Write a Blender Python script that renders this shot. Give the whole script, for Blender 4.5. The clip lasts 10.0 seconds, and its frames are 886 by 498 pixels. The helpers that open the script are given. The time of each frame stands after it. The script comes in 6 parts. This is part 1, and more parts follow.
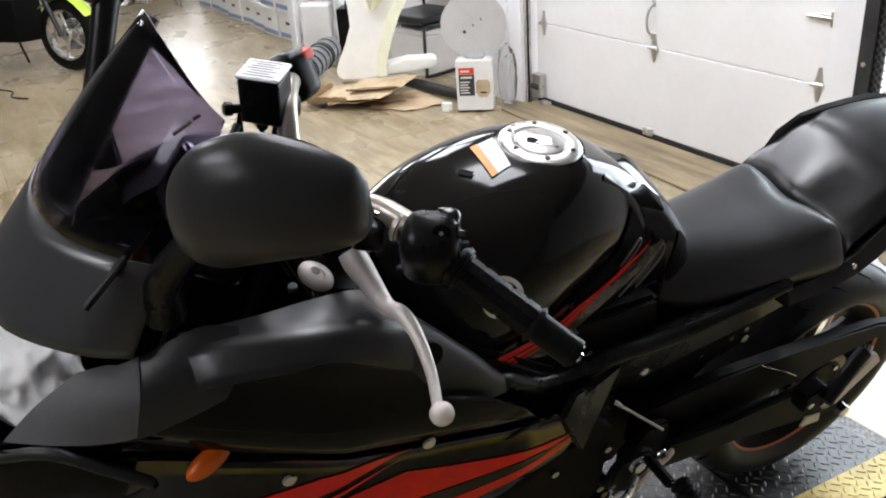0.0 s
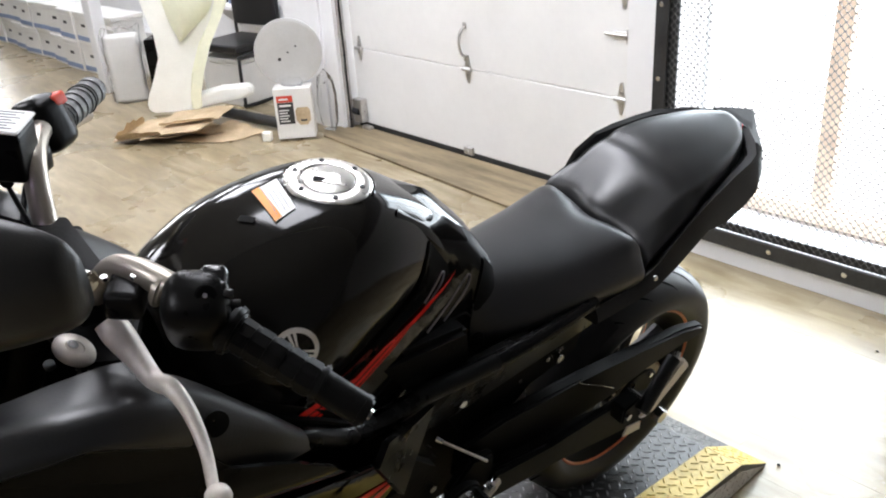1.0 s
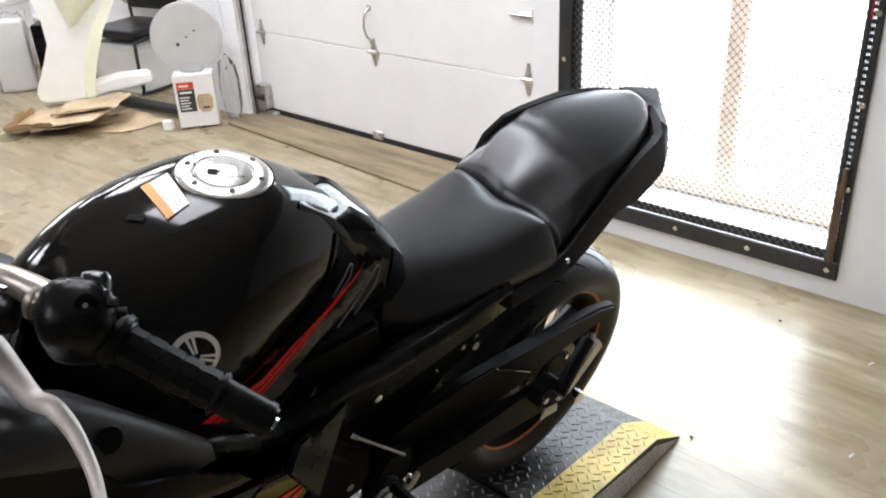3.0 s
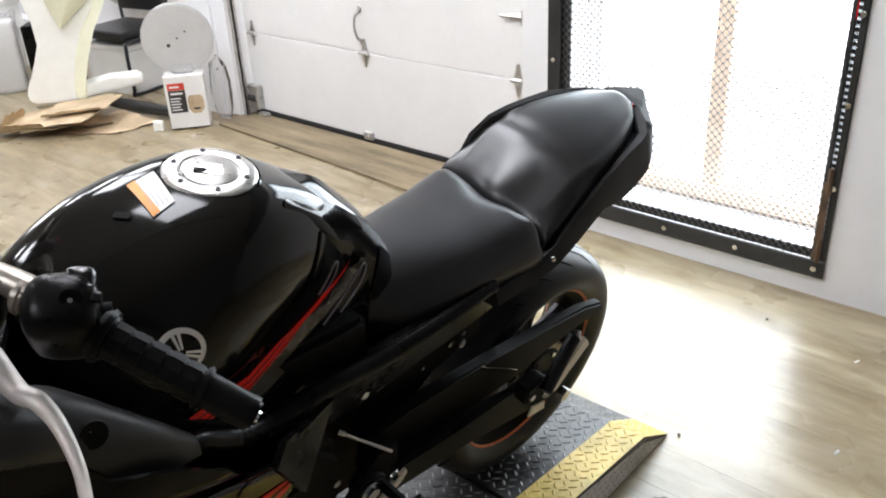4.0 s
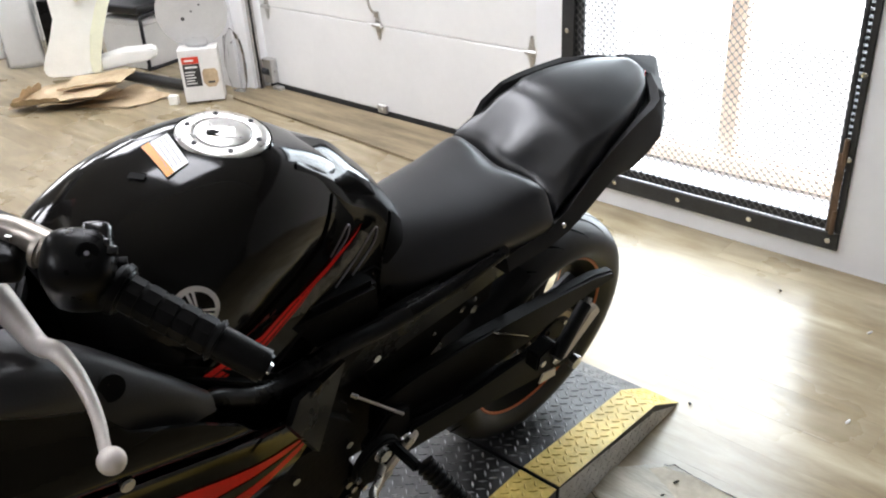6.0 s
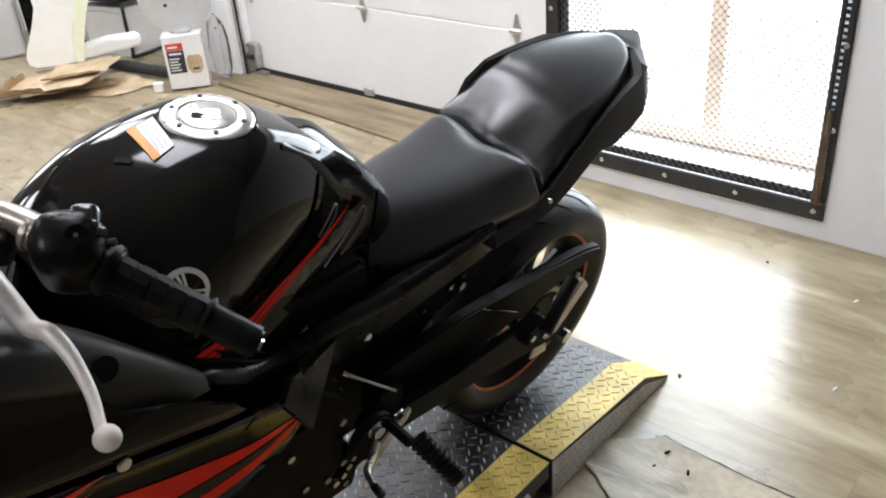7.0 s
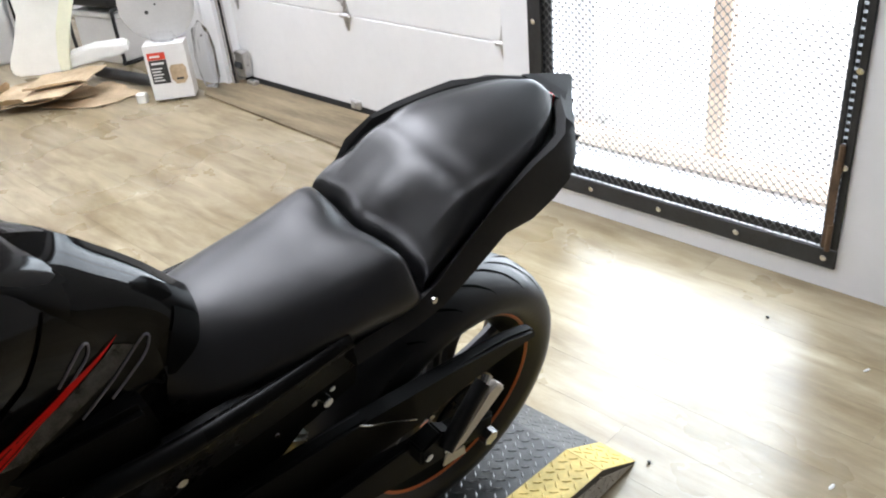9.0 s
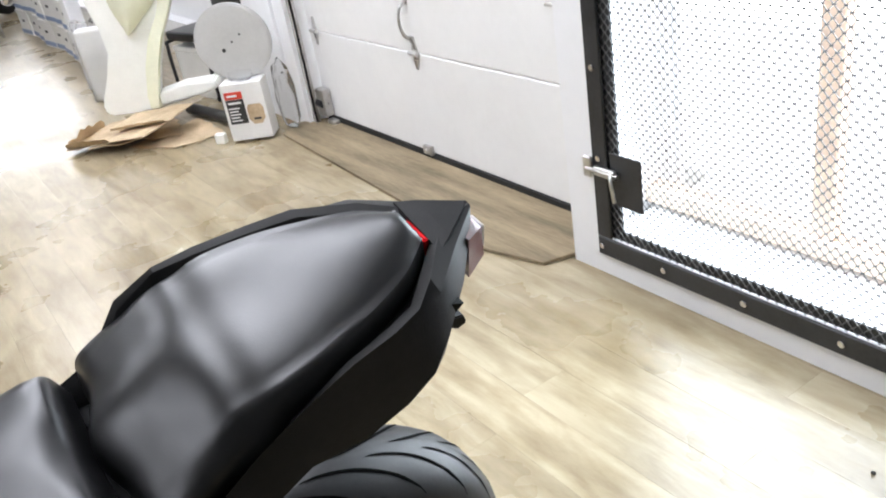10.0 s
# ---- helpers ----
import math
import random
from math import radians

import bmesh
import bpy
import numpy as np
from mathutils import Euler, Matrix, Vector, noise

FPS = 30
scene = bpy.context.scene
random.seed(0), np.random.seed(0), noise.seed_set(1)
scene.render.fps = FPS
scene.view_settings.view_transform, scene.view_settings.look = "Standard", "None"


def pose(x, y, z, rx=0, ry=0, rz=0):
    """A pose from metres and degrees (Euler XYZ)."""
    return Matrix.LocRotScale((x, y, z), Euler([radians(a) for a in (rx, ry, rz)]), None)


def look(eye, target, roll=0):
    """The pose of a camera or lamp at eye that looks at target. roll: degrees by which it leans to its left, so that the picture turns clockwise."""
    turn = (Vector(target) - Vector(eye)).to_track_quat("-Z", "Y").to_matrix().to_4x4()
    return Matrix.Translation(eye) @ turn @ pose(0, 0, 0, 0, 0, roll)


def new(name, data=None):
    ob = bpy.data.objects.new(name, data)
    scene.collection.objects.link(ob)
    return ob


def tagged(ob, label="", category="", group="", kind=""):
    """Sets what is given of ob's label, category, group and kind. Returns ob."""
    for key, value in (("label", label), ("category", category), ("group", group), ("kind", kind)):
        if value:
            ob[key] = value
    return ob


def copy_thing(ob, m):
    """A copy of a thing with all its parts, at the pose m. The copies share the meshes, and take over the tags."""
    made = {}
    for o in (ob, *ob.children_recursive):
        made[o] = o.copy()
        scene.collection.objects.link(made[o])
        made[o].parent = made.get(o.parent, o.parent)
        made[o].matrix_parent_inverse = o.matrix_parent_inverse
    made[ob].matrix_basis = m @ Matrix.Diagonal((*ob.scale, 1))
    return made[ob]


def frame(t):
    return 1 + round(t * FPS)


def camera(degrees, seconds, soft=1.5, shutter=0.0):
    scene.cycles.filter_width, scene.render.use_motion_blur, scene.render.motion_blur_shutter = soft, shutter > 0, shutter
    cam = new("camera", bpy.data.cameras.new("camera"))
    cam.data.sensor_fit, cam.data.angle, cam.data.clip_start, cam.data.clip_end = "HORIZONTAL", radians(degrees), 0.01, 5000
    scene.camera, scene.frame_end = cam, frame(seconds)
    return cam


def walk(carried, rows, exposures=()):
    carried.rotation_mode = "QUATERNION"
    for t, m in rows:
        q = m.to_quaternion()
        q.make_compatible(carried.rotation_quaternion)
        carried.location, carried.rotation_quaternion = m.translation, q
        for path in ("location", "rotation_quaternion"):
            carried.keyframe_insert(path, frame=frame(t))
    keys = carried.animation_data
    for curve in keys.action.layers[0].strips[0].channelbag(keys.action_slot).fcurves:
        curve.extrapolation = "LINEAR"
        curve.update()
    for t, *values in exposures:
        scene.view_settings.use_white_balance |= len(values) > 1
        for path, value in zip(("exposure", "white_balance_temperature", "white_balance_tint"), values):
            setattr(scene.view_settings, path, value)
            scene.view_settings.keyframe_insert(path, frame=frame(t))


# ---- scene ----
cam = camera(55.3, 10.0, soft=2.0)
PATH = [
    (0, (0.162, -0.09, 1.586), (-1.415, 0.775, 0.712), -4.3),
    (0.5, (0.158, -0.038, 1.583), (-1.317, 1.002, 0.72), -4.2),
    (1, (0.145, 0.003, 1.58), (-1.23, 1.18, 0.729), -3.7),
    (1.5, (0.135, 0.026, 1.573), (-1.159, 1.278, 0.703), -3.3),
    (2, (0.128, 0.03, 1.572), (-1.145, 1.287, 0.677), -3.1),
    (2.5, (0.119, 0.032, 1.572), (-1.128, 1.315, 0.678), -2.3),
    (3, (0.121, 0.038, 1.57), (-1.101, 1.343, 0.673), -3.0),
    (4.5, (0.148, 0.031, 1.571), (-1.059, 1.35, 0.676), -2.8),
    (5, (0.152, 0.026, 1.566), (-1.062, 1.324, 0.646), -2.9),
    (5.5, (0.154, 0.024, 1.561), (-1.062, 1.309, 0.627), -3.1),
    (6, (0.157, 0.024, 1.559), (-1.064, 1.297, 0.617), -3.4),
    (7.5, (0.175, -0.002, 1.554), (-0.993, 1.282, 0.562), -5.0),
    (8, (0.138, -0.022, 1.548), (-0.905, 1.332, 0.51), -2.9),
    (8.2, (0.125, 0.026, 1.545), (-0.876, 1.378, 0.463), -3.4),
    (8.5, (0.122, 0.202, 1.514), (-0.955, 1.525, 0.47), -5.7),
    (8.8, (0.14, 0.39, 1.53), (-1.087, 1.639, 0.563), -3.1),
    (9, (0.136, 0.485, 1.535), (-1.131, 1.674, 0.543), -5.8),
    (9.1, (0.127, 0.54, 1.529), (-1.15, 1.715, 0.536), -7.2),
    (9.2, (0.111, 0.593, 1.494), (-1.161, 1.751, 0.474), -6.6),
    (9.3, (0.075, 0.669, 1.49), (-1.205, 1.764, 0.41), -6.9),
    (9.4, (0.063, 0.765, 1.484), (-1.22, 1.87, 0.42), -5.9),
    (9.5, (0.047, 0.811, 1.473), (-1.235, 1.961, 0.456), -3.4),
    (9.7, (0.028, 0.942, 1.489), (-1.32, 2.019, 0.477), -7.2),
    (10, (0.018, 1.161, 1.453), (-1.508, 2.071, 0.533), -10.0),
]
EXPOSURE = [(0.0, 0.58, 6500, 10), (6.0, 0.60, 6500, 10), (8.5, 0.60, 6500, 10), (9.3, 0.58, 6280, 10), (10.0, 0.58, 6350, 10)]
# daylight and lamp strengths
WINDOW_W, DAY, PANEL_GLOW = 42, 2.6, 12.5
LIGHTS = [(-1.1, -1.7), (-2.2, 1.9), (-1.4, 1.0), (-3.7, 1.3), (-4.4, 2.1), (-6.6, 2.0), (-8.9, 1.9), (-4.2, -0.6), (-7.2, -0.6), (0.4, -2.8)]
walk(cam, [(t, look(eye, target, roll)) for t, eye, target, roll in PATH], EXPOSURE)

# ---- daylight and world ----
world = bpy.data.worlds.new("world")
scene.world = world
world.use_nodes = True
wn = world.node_tree
sky = wn.nodes.new("ShaderNodeTexSky")
sky.sky_type, sky.sun_disc, sky.sun_elevation, sky.sun_rotation = "NISHITA", False, radians(35), radians(160)
wn.links.new(sky.outputs[0], wn.nodes["Background"].inputs[0])
wn.nodes["Background"].inputs[1].default_value = 0.1


def area(name, m, sx, sy, watts, color=(1, 1, 1)):
    d = bpy.data.lights.new(name, "AREA")
    d.shape, d.size, d.size_y, d.energy, d.color = "RECTANGLE", sx, sy, watts, color
    ob = new(name, d)
    ob.matrix_world = m
    return ob


# daylight through the caged doorway; a second lamp added for an unbuilt far shopfront
area("doorway_daylight", look((-1.25, 2.99, 1.1), (-1.25, 0.0, 0.6)), 1.1, 1.9, WINDOW_W, (0.76, 0.89, 1.0))
area("shopfront_daylight", look((-13.6, 2.6, 1.6), (-8.0, 1.6, 0.0)), 1.6, 1.6, 48, (0.97, 0.98, 1.0))

# ---- materials ----


def mat(name, base, rough=0.5, metal=0.0, var=0.0, scale=8.0, bump=0.0, bscale=60.0, coat=0.0, tint=None, stretch=None, spec=0.5, rvar=0.0):
    """A surface with colour variation at two scales, uneven gloss and fine relief."""
    m = bpy.data.materials.new(name)
    m.use_nodes = True
    nt = m.node_tree
    b = nt.nodes["Principled BSDF"]
    b.inputs["Base Color"].default_value = (*base, 1)
    b.inputs["Roughness"].default_value = rough
    b.inputs["Metallic"].default_value = metal
    b.inputs["Coat Weight"].default_value = coat
    b.inputs["Coat Roughness"].default_value = 0.04
    b.inputs["Specular IOR Level"].default_value = spec
    tc = nt.nodes.new("ShaderNodeTexCoord")
    mp = nt.nodes.new("ShaderNodeMapping")
    nt.links.new(tc.outputs["Object"], mp.inputs[0])
    if stretch:
        mp.inputs["Scale"].default_value = stretch
    if var or rvar:
        n1 = nt.nodes.new("ShaderNodeTexNoise")
        n1.inputs["Scale"].default_value, n1.inputs["Detail"].default_value = scale, 5
        n2 = nt.nodes.new("ShaderNodeTexNoise")
        n2.inputs["Scale"].default_value, n2.inputs["Detail"].default_value = scale * 9, 3
        ad = nt.nodes.new("ShaderNodeMath")
        ad.operation = "MULTIPLY_ADD"
        ad.inputs[1].default_value = 0.4
        for n in (n1, n2):
            nt.links.new(mp.outputs[0], n.inputs["Vector"])
        nt.links.new(n2.outputs[0], ad.inputs[0])
        nt.links.new(n1.outputs[0], ad.inputs[2])
        if var:
            rp = nt.nodes.new("ShaderNodeValToRGB")
            lo = [max(0, c * (1 - var)) for c in base]
            hi = [min(1, c * (1 + var)) for c in (tint or base)]
            rp.color_ramp.elements[0].position, rp.color_ramp.elements[1].position = 0.45, 0.95
            rp.color_ramp.elements[0].color, rp.color_ramp.elements[1].color = (*lo, 1), (*hi, 1)
            nt.links.new(ad.outputs[0], rp.inputs[0])
            nt.links.new(rp.outputs[0], b.inputs["Base Color"])
        if rvar:
            mr = nt.nodes.new("ShaderNodeMapRange")
            mr.inputs[1].default_value, mr.inputs[2].default_value = 0.4, 1.0
            mr.inputs[3].default_value, mr.inputs[4].default_value = max(0.02, rough - rvar), min(1, rough + rvar)
            nt.links.new(ad.outputs[0], mr.inputs[0])
            nt.links.new(mr.outputs[0], b.inputs["Roughness"])
    if bump:
        n3 = nt.nodes.new("ShaderNodeTexNoise")
        n3.inputs["Scale"].default_value, n3.inputs["Detail"].default_value = bscale, 4
        nt.links.new(mp.outputs[0], n3.inputs["Vector"])
        bp = nt.nodes.new("ShaderNodeBump")
        bp.inputs["Strength"].default_value, bp.inputs["Distance"].default_value = bump, 0.004
        nt.links.new(n3.outputs[0], bp.inputs["Height"])
        nt.links.new(bp.outputs[0], b.inputs["Normal"])
    return m


def glow(name, color, strength):
    m = bpy.data.materials.new(name)
    m.use_nodes = True
    b = m.node_tree.nodes["Principled BSDF"]
    b.inputs["Base Color"].default_value = (*color, 1)
    b.inputs["Emission Color"].default_value = (*color, 1)
    b.inputs["Emission Strength"].default_value = strength
    return m


def clear(name, color, rough=0.03, ior=1.45, keep=0.9):
    """A thin clear sheet: see-through with a gloss that grows at a slant."""
    m = bpy.data.materials.new(name)
    m.use_nodes = True
    nt = m.node_tree
    nt.nodes.remove(nt.nodes["Principled BSDF"])
    tr, gl, mx, fr = (nt.nodes.new("ShaderNode" + k) for k in ("BsdfTransparent", "BsdfGlossy", "MixShader", "Fresnel"))
    tr.inputs[0].default_value = (*[c * keep for c in color], 1)
    gl.inputs["Roughness"].default_value = rough
    fr.inputs[0].default_value = ior
    nt.links.new(fr.outputs[0], mx.inputs[0])
    nt.links.new(tr.outputs[0], mx.inputs[1])
    nt.links.new(gl.outputs[0], mx.inputs[2])
    nt.links.new(mx.outputs[0], nt.nodes["Material Output"].inputs[0])
    return m


def plank_mat():
    """Worn printed-oak laminate: tone by board, long grain, dark streaks, scuffs."""
    m = mat("laminate", (0.33, 0.25, 0.155), 0.41, bump=0.12, bscale=40, stretch=(0.25, 3.0, 1.0), spec=0.75)
    nt = m.node_tree
    b = nt.nodes["Principled BSDF"]
    tc = nt.nodes.new("ShaderNodeTexCoord")
    oi = nt.nodes.new("ShaderNodeObjectInfo")
    off = nt.nodes.new("ShaderNodeVectorMath")
    off.operation = "MULTIPLY_ADD"
    off.inputs[1].default_value = (7, 5, 3)
    cmb = nt.nodes.new("ShaderNodeCombineXYZ")
    gi = nt.nodes.new("ShaderNodeNewGeometry")
    sm = nt.nodes.new("ShaderNodeMath")
    nt.links.new(oi.outputs["Random"], sm.inputs[0])
    nt.links.new(gi.outputs["Random Per Island"], sm.inputs[1])
    for i in range(3):
        nt.links.new(sm.outputs[0], cmb.inputs[i])
    nt.links.new(cmb.outputs[0], off.inputs[0])
    nt.links.new(gi.outputs["Position"], off.inputs[2])
    mp = nt.nodes.new("ShaderNodeMapping")
    mp.inputs["Scale"].default_value = (2.1, 10.0, 1.0)
    nt.links.new(off.outputs[0], mp.inputs[0])
    n1 = nt.nodes.new("ShaderNodeTexNoise")
    n1.inputs["Scale"].default_value, n1.inputs["Detail"].default_value, n1.inputs["Distortion"].default_value = 1.6, 6, 0.6
    nt.links.new(mp.outputs[0], n1.inputs["Vector"])
    rp = nt.nodes.new("ShaderNodeValToRGB")
    e = rp.color_ramp.elements
    e[0].position, e[0].color = 0.22, (0.235, 0.182, 0.106, 1)
    e[1].position, e[1].color = 0.75, (0.475, 0.408, 0.280, 1)
    mid = e.new(0.5)
    mid.color = (0.37, 0.306, 0.194, 1)
    nt.links.new(n1.outputs[0], rp.inputs[0])
    hs = nt.nodes.new("ShaderNodeHueSaturation")
    mr = nt.nodes.new("ShaderNodeMapRange")
    mr.inputs[3].default_value, mr.inputs[4].default_value = 0.95, 1.04
    fr = nt.nodes.new("ShaderNodeMath")
    fr.operation = "FRACT"
    nt.links.new(sm.outputs[0], fr.inputs[0])
    nt.links.new(fr.outputs[0], mr.inputs[0])
    nt.links.new(mr.outputs[0], hs.inputs["Value"])
    nt.links.new(rp.outputs[0], hs.inputs["Color"])
    # trodden-in dirt: broad patches and fine speckle
    dirt = nt.nodes.new("ShaderNodeMix")
    dirt.data_type, dirt.blend_type = "RGBA", "MULTIPLY"
    nd = nt.nodes.new("ShaderNodeTexNoise")
    nd.inputs["Scale"].default_value, nd.inputs["Detail"].default_value, nd.inputs["Roughness"].default_value = 3.1, 9, 0.68
    mpd = nt.nodes.new("ShaderNodeMapping")
    mpd.inputs["Scale"].default_value = (0.55, 1.6, 1.0)
    nt.links.new(gi.outputs["Position"], mpd.inputs[0])
    nt.links.new(mpd.outputs[0], nd.inputs["Vector"])
    rd = nt.nodes.new("ShaderNodeValToRGB")
    rd.color_ramp.elements[0].position, rd.color_ramp.elements[0].color = 0.34, (0.60, 0.54, 0.43, 1)
    rd.color_ramp.elements[1].position, rd.color_ramp.elements[1].color = 0.58, (0.97, 0.97, 0.97, 1)
    nt.links.new(nd.outputs[0], rd.inputs[0])
    dirt.inputs["Factor"].default_value = 1.0
    nt.links.new(hs.outputs[0], dirt.inputs["A"])
    nt.links.new(rd.outputs[0], dirt.inputs["B"])
    nt.links.new(dirt.outputs["Result"], b.inputs["Base Color"])
    n4 = nt.nodes.new("ShaderNodeTexNoise")
    n4.inputs["Scale"].default_value, n4.inputs["Detail"].default_value = 2.2, 5
    nt.links.new(gi.outputs["Position"], n4.inputs["Vector"])
    r2 = nt.nodes.new("ShaderNodeMapRange")
    r2.inputs[1].default_value, r2.inputs[2].default_value, r2.inputs[3].default_value, r2.inputs[4].default_value = 0.3, 0.7, 0.22, 0.38
    nt.links.new(n4.outputs[0], r2.inputs[0])
    nt.links.new(r2.outputs[0], b.inputs["Roughness"])
    return m


M_plank = plank_mat()
M_joint = mat("joint_dark", (0.26, 0.215, 0.14), 0.8, var=0.3)
M_wall = mat("white_wall_paint", (0.81, 0.81, 0.815), 0.6, var=0.04, scale=2, bump=0.08, bscale=120)
M_ceil = mat("unseen_ceiling_grey", (0.30, 0.30, 0.30), 0.8, var=0.08, scale=3)
M_back = mat("unseen_wall_dark", (0.035, 0.035, 0.036), 0.7, var=0.1, scale=2)
M_midwall = mat("unseen_wall_grey", (0.17, 0.17, 0.172), 0.7, var=0.1, scale=2)
M_door = mat("door_panel_white", (0.79, 0.785, 0.77), 0.42, var=0.035, scale=3, bump=0.1, bscale=90)
M_seal = mat("black_rubber_seal", (0.012, 0.012, 0.012), 0.7, var=0.3)
M_galv = mat("galvanised_steel", (0.55, 0.54, 0.52), 0.35, 0.9, var=0.2, scale=20, rvar=0.12)
M_darksteel = mat("painted_dark_steel", (0.035, 0.036, 0.038), 0.42, 0.3, var=0.35, scale=9, bump=0.15, bscale=60, rvar=0.12)
M_mesh = mat("expanded_steel", (0.13, 0.13, 0.13), 0.5, 0.4, var=0.3, scale=30)
M_rust = mat("rusty_steel", (0.12, 0.075, 0.045), 0.6, 0.3, var=0.4, scale=14, bump=0.3, bscale=50)
M_ply = mat("plywood", (0.19, 0.145, 0.08), 0.6, var=0.35, scale=3, bump=0.15, bscale=30, stretch=(0.6, 5, 5), tint=(0.25, 0.195, 0.12))
M_orange = mat("orange_painted_timber", (0.86, 0.64, 0.49), 0.6, var=0.2, scale=12)
M_snow = mat("pale_concrete", (0.8, 0.8, 0.8), 0.8, var=0.06)
M_gloss = mat("gloss_black_paint", (0.0012, 0.0012, 0.0013), 0.09, coat=0.04, spec=0.08, rvar=0.03, scale=3)
M_panel = mat("gloss_panel_paint", (0.006, 0.0056, 0.005), 0.06, coat=0.02, spec=0.13, rvar=0.02, scale=3)
M_splat = mat("grey_splatter_print", (0.035, 0.034, 0.034), 0.2, spec=0.4, var=1.0, scale=55)
M_grip = mat("grip_rubber", (0.0036, 0.0034, 0.0033), 0.38, spec=0.13, var=0.3, scale=20, bump=0.1, bscale=260)
M_pod = mat("gloss_switch_plastic", (0.006, 0.006, 0.006), 0.2, spec=0.5, var=0.2, scale=20)
M_tank = mat("gloss_tank_paint", (0.0085, 0.0078, 0.0070), 0.10, coat=0.05, spec=0.24, rvar=0.03, scale=3, bump=0.04, bscale=7)
M_pillion = mat("black_grained_vinyl", (0.0095, 0.0094, 0.0098), 0.33, spec=0.68, var=0.18, scale=12, bump=0.08, bscale=700, rvar=0.04)
M_matte = mat("matte_black_plastic", (0.0085, 0.0083, 0.0083), 0.42, var=0.25, scale=10, bump=0.1, bscale=400, spec=0.34)
M_satin = mat("satin_black_plastic", (0.0055, 0.0053, 0.0052), 0.28, var=0.2, scale=6, bump=0.05, bscale=300, rvar=0.05, spec=0.11)
M_cowl = mat("matte_cowl_plastic", (0.021, 0.0205, 0.0205), 0.5, spec=0.16, var=0.2, scale=10, bump=0.1, bscale=400)
M_seat = mat("black_vinyl", (0.011, 0.0108, 0.0117), 0.35, spec=0.60, var=0.18, scale=12, bump=0.06, bscale=800, rvar=0.04)
M_rubber = mat("black_rubber", (0.0035, 0.0035, 0.0035), 0.46, spec=0.24, var=0.3, scale=14, bump=0.15, bscale=200)
M_tyre = mat("tyre_rubber", (0.016, 0.016, 0.0165), 0.46, spec=0.36, var=0.3, scale=14, bump=0.05, bscale=120)
M_spoke = mat("satin_cast_spoke", (0.03, 0.03, 0.034), 0.34, spec=0.6, var=0.2, scale=14)
M_groove = mat("tread_groove", (0.003, 0.003, 0.003), 0.95, spec=0.05)
M_frame = mat("black_powder_coat", (0.0042, 0.0041, 0.004), 0.55, 0.0, var=0.3, scale=14, bump=0.1, bscale=250, spec=0.08)
M_engine = mat("engine_black", (0.0035, 0.0034, 0.0034), 0.6, 0.0, var=0.35, scale=20, bump=0.2, bscale=120, spec=0.10)
M_alu = mat("cast_aluminium", (0.68, 0.66, 0.62), 0.3, 0.95, var=0.1, scale=25, rvar=0.08)
M_bar = mat("brushed_bar", (0.40, 0.36, 0.31), 0.36, 0.75, var=0.12, scale=30, stretch=(1, 6, 1), rvar=0.08)
M_steel = mat("bolt_steel", (0.6, 0.6, 0.6), 0.25, 1.0, var=0.15, scale=40)
M_chrome = mat("chrome", (0.8, 0.8, 0.8), 0.08, 1.0, rvar=0.03)
M_gold = mat("chain_bronze", (0.16, 0.125, 0.075), 0.45, 0.8, var=0.4, scale=60)
M_red = mat("red_graphic", (0.88, 0.012, 0.008), 0.3, coat=0.05, spec=0.12, var=0.12, scale=20)
M_orangeline = mat("orange_rim_line", (0.55, 0.12, 0.03), 0.35, var=0.15)
M_grey = mat("grey_splatter", (0.009, 0.009, 0.010), 0.3, coat=0.05, spec=0.1, var=1.0, scale=70)
M_grey2 = mat("grey_print", (0.25, 0.23, 0.26), 0.5, var=0.2)
M_decal = mat("silver_decal", (0.92, 0.92, 0.92), 0.42, 0.1, var=0.05)
M_white = mat("white_label", (0.82, 0.82, 0.8), 0.5, var=0.05)
M_lorange = mat("orange_label", (0.85, 0.30, 0.05), 0.5, var=0.05)
M_amber = mat("amber_lens", (0.62, 0.105, 0.003), 0.2, coat=0.05)
M_redlens = mat("red_lens", (0.6, 0.01, 0.015), 0.12, coat=1.0)
M_clearlens = mat("clear_lens", (0.75, 0.72, 0.72), 0.1, coat=1.0)
M_smokelens = mat("smoked_rose_lens", (0.30, 0.17, 0.16), 0.12, coat=1.0)
M_tint = clear("smoked_screen", (0.70, 0.64, 0.78), 0.08, 1.22, 0.56)
M_bag = clear("clear_bag", (0.98, 0.98, 0.98), 0.25, 1.13, 0.98)
M_plate = mat("tread_plate", (0.065, 0.064, 0.063), 0.42, 0.6, var=0.45, scale=5, bump=0.2, bscale=70, rvar=0.12)
M_lug = mat("tread_lug_worn", (0.24, 0.24, 0.24), 0.42, 0.6, var=0.3, scale=12, rvar=0.1)
M_flank = mat("bare_worn_flank", (0.60, 0.585, 0.56), 0.45, 0.1, var=0.25, scale=9, bump=0.15, bscale=60)
M_lever = mat("matte_aluminium", (0.70, 0.64, 0.58), 0.47, 0.25, var=0.1, scale=25, rvar=0.05)
M_mirror = mat("mirror_shell_black", (0.026, 0.0255, 0.025), 0.30, spec=0.24, var=0.12, scale=10, bump=0.05, bscale=500)
M_nose = mat("nose_grey_black", (0.010, 0.010, 0.0105), 0.34, spec=0.5, var=0.15, scale=6, bump=0.06, bscale=300)
M_scrbase = mat("screen_black_band", (0.030, 0.030, 0.031), 0.3, spec=0.5, var=0.1, scale=8, rvar=0.03)
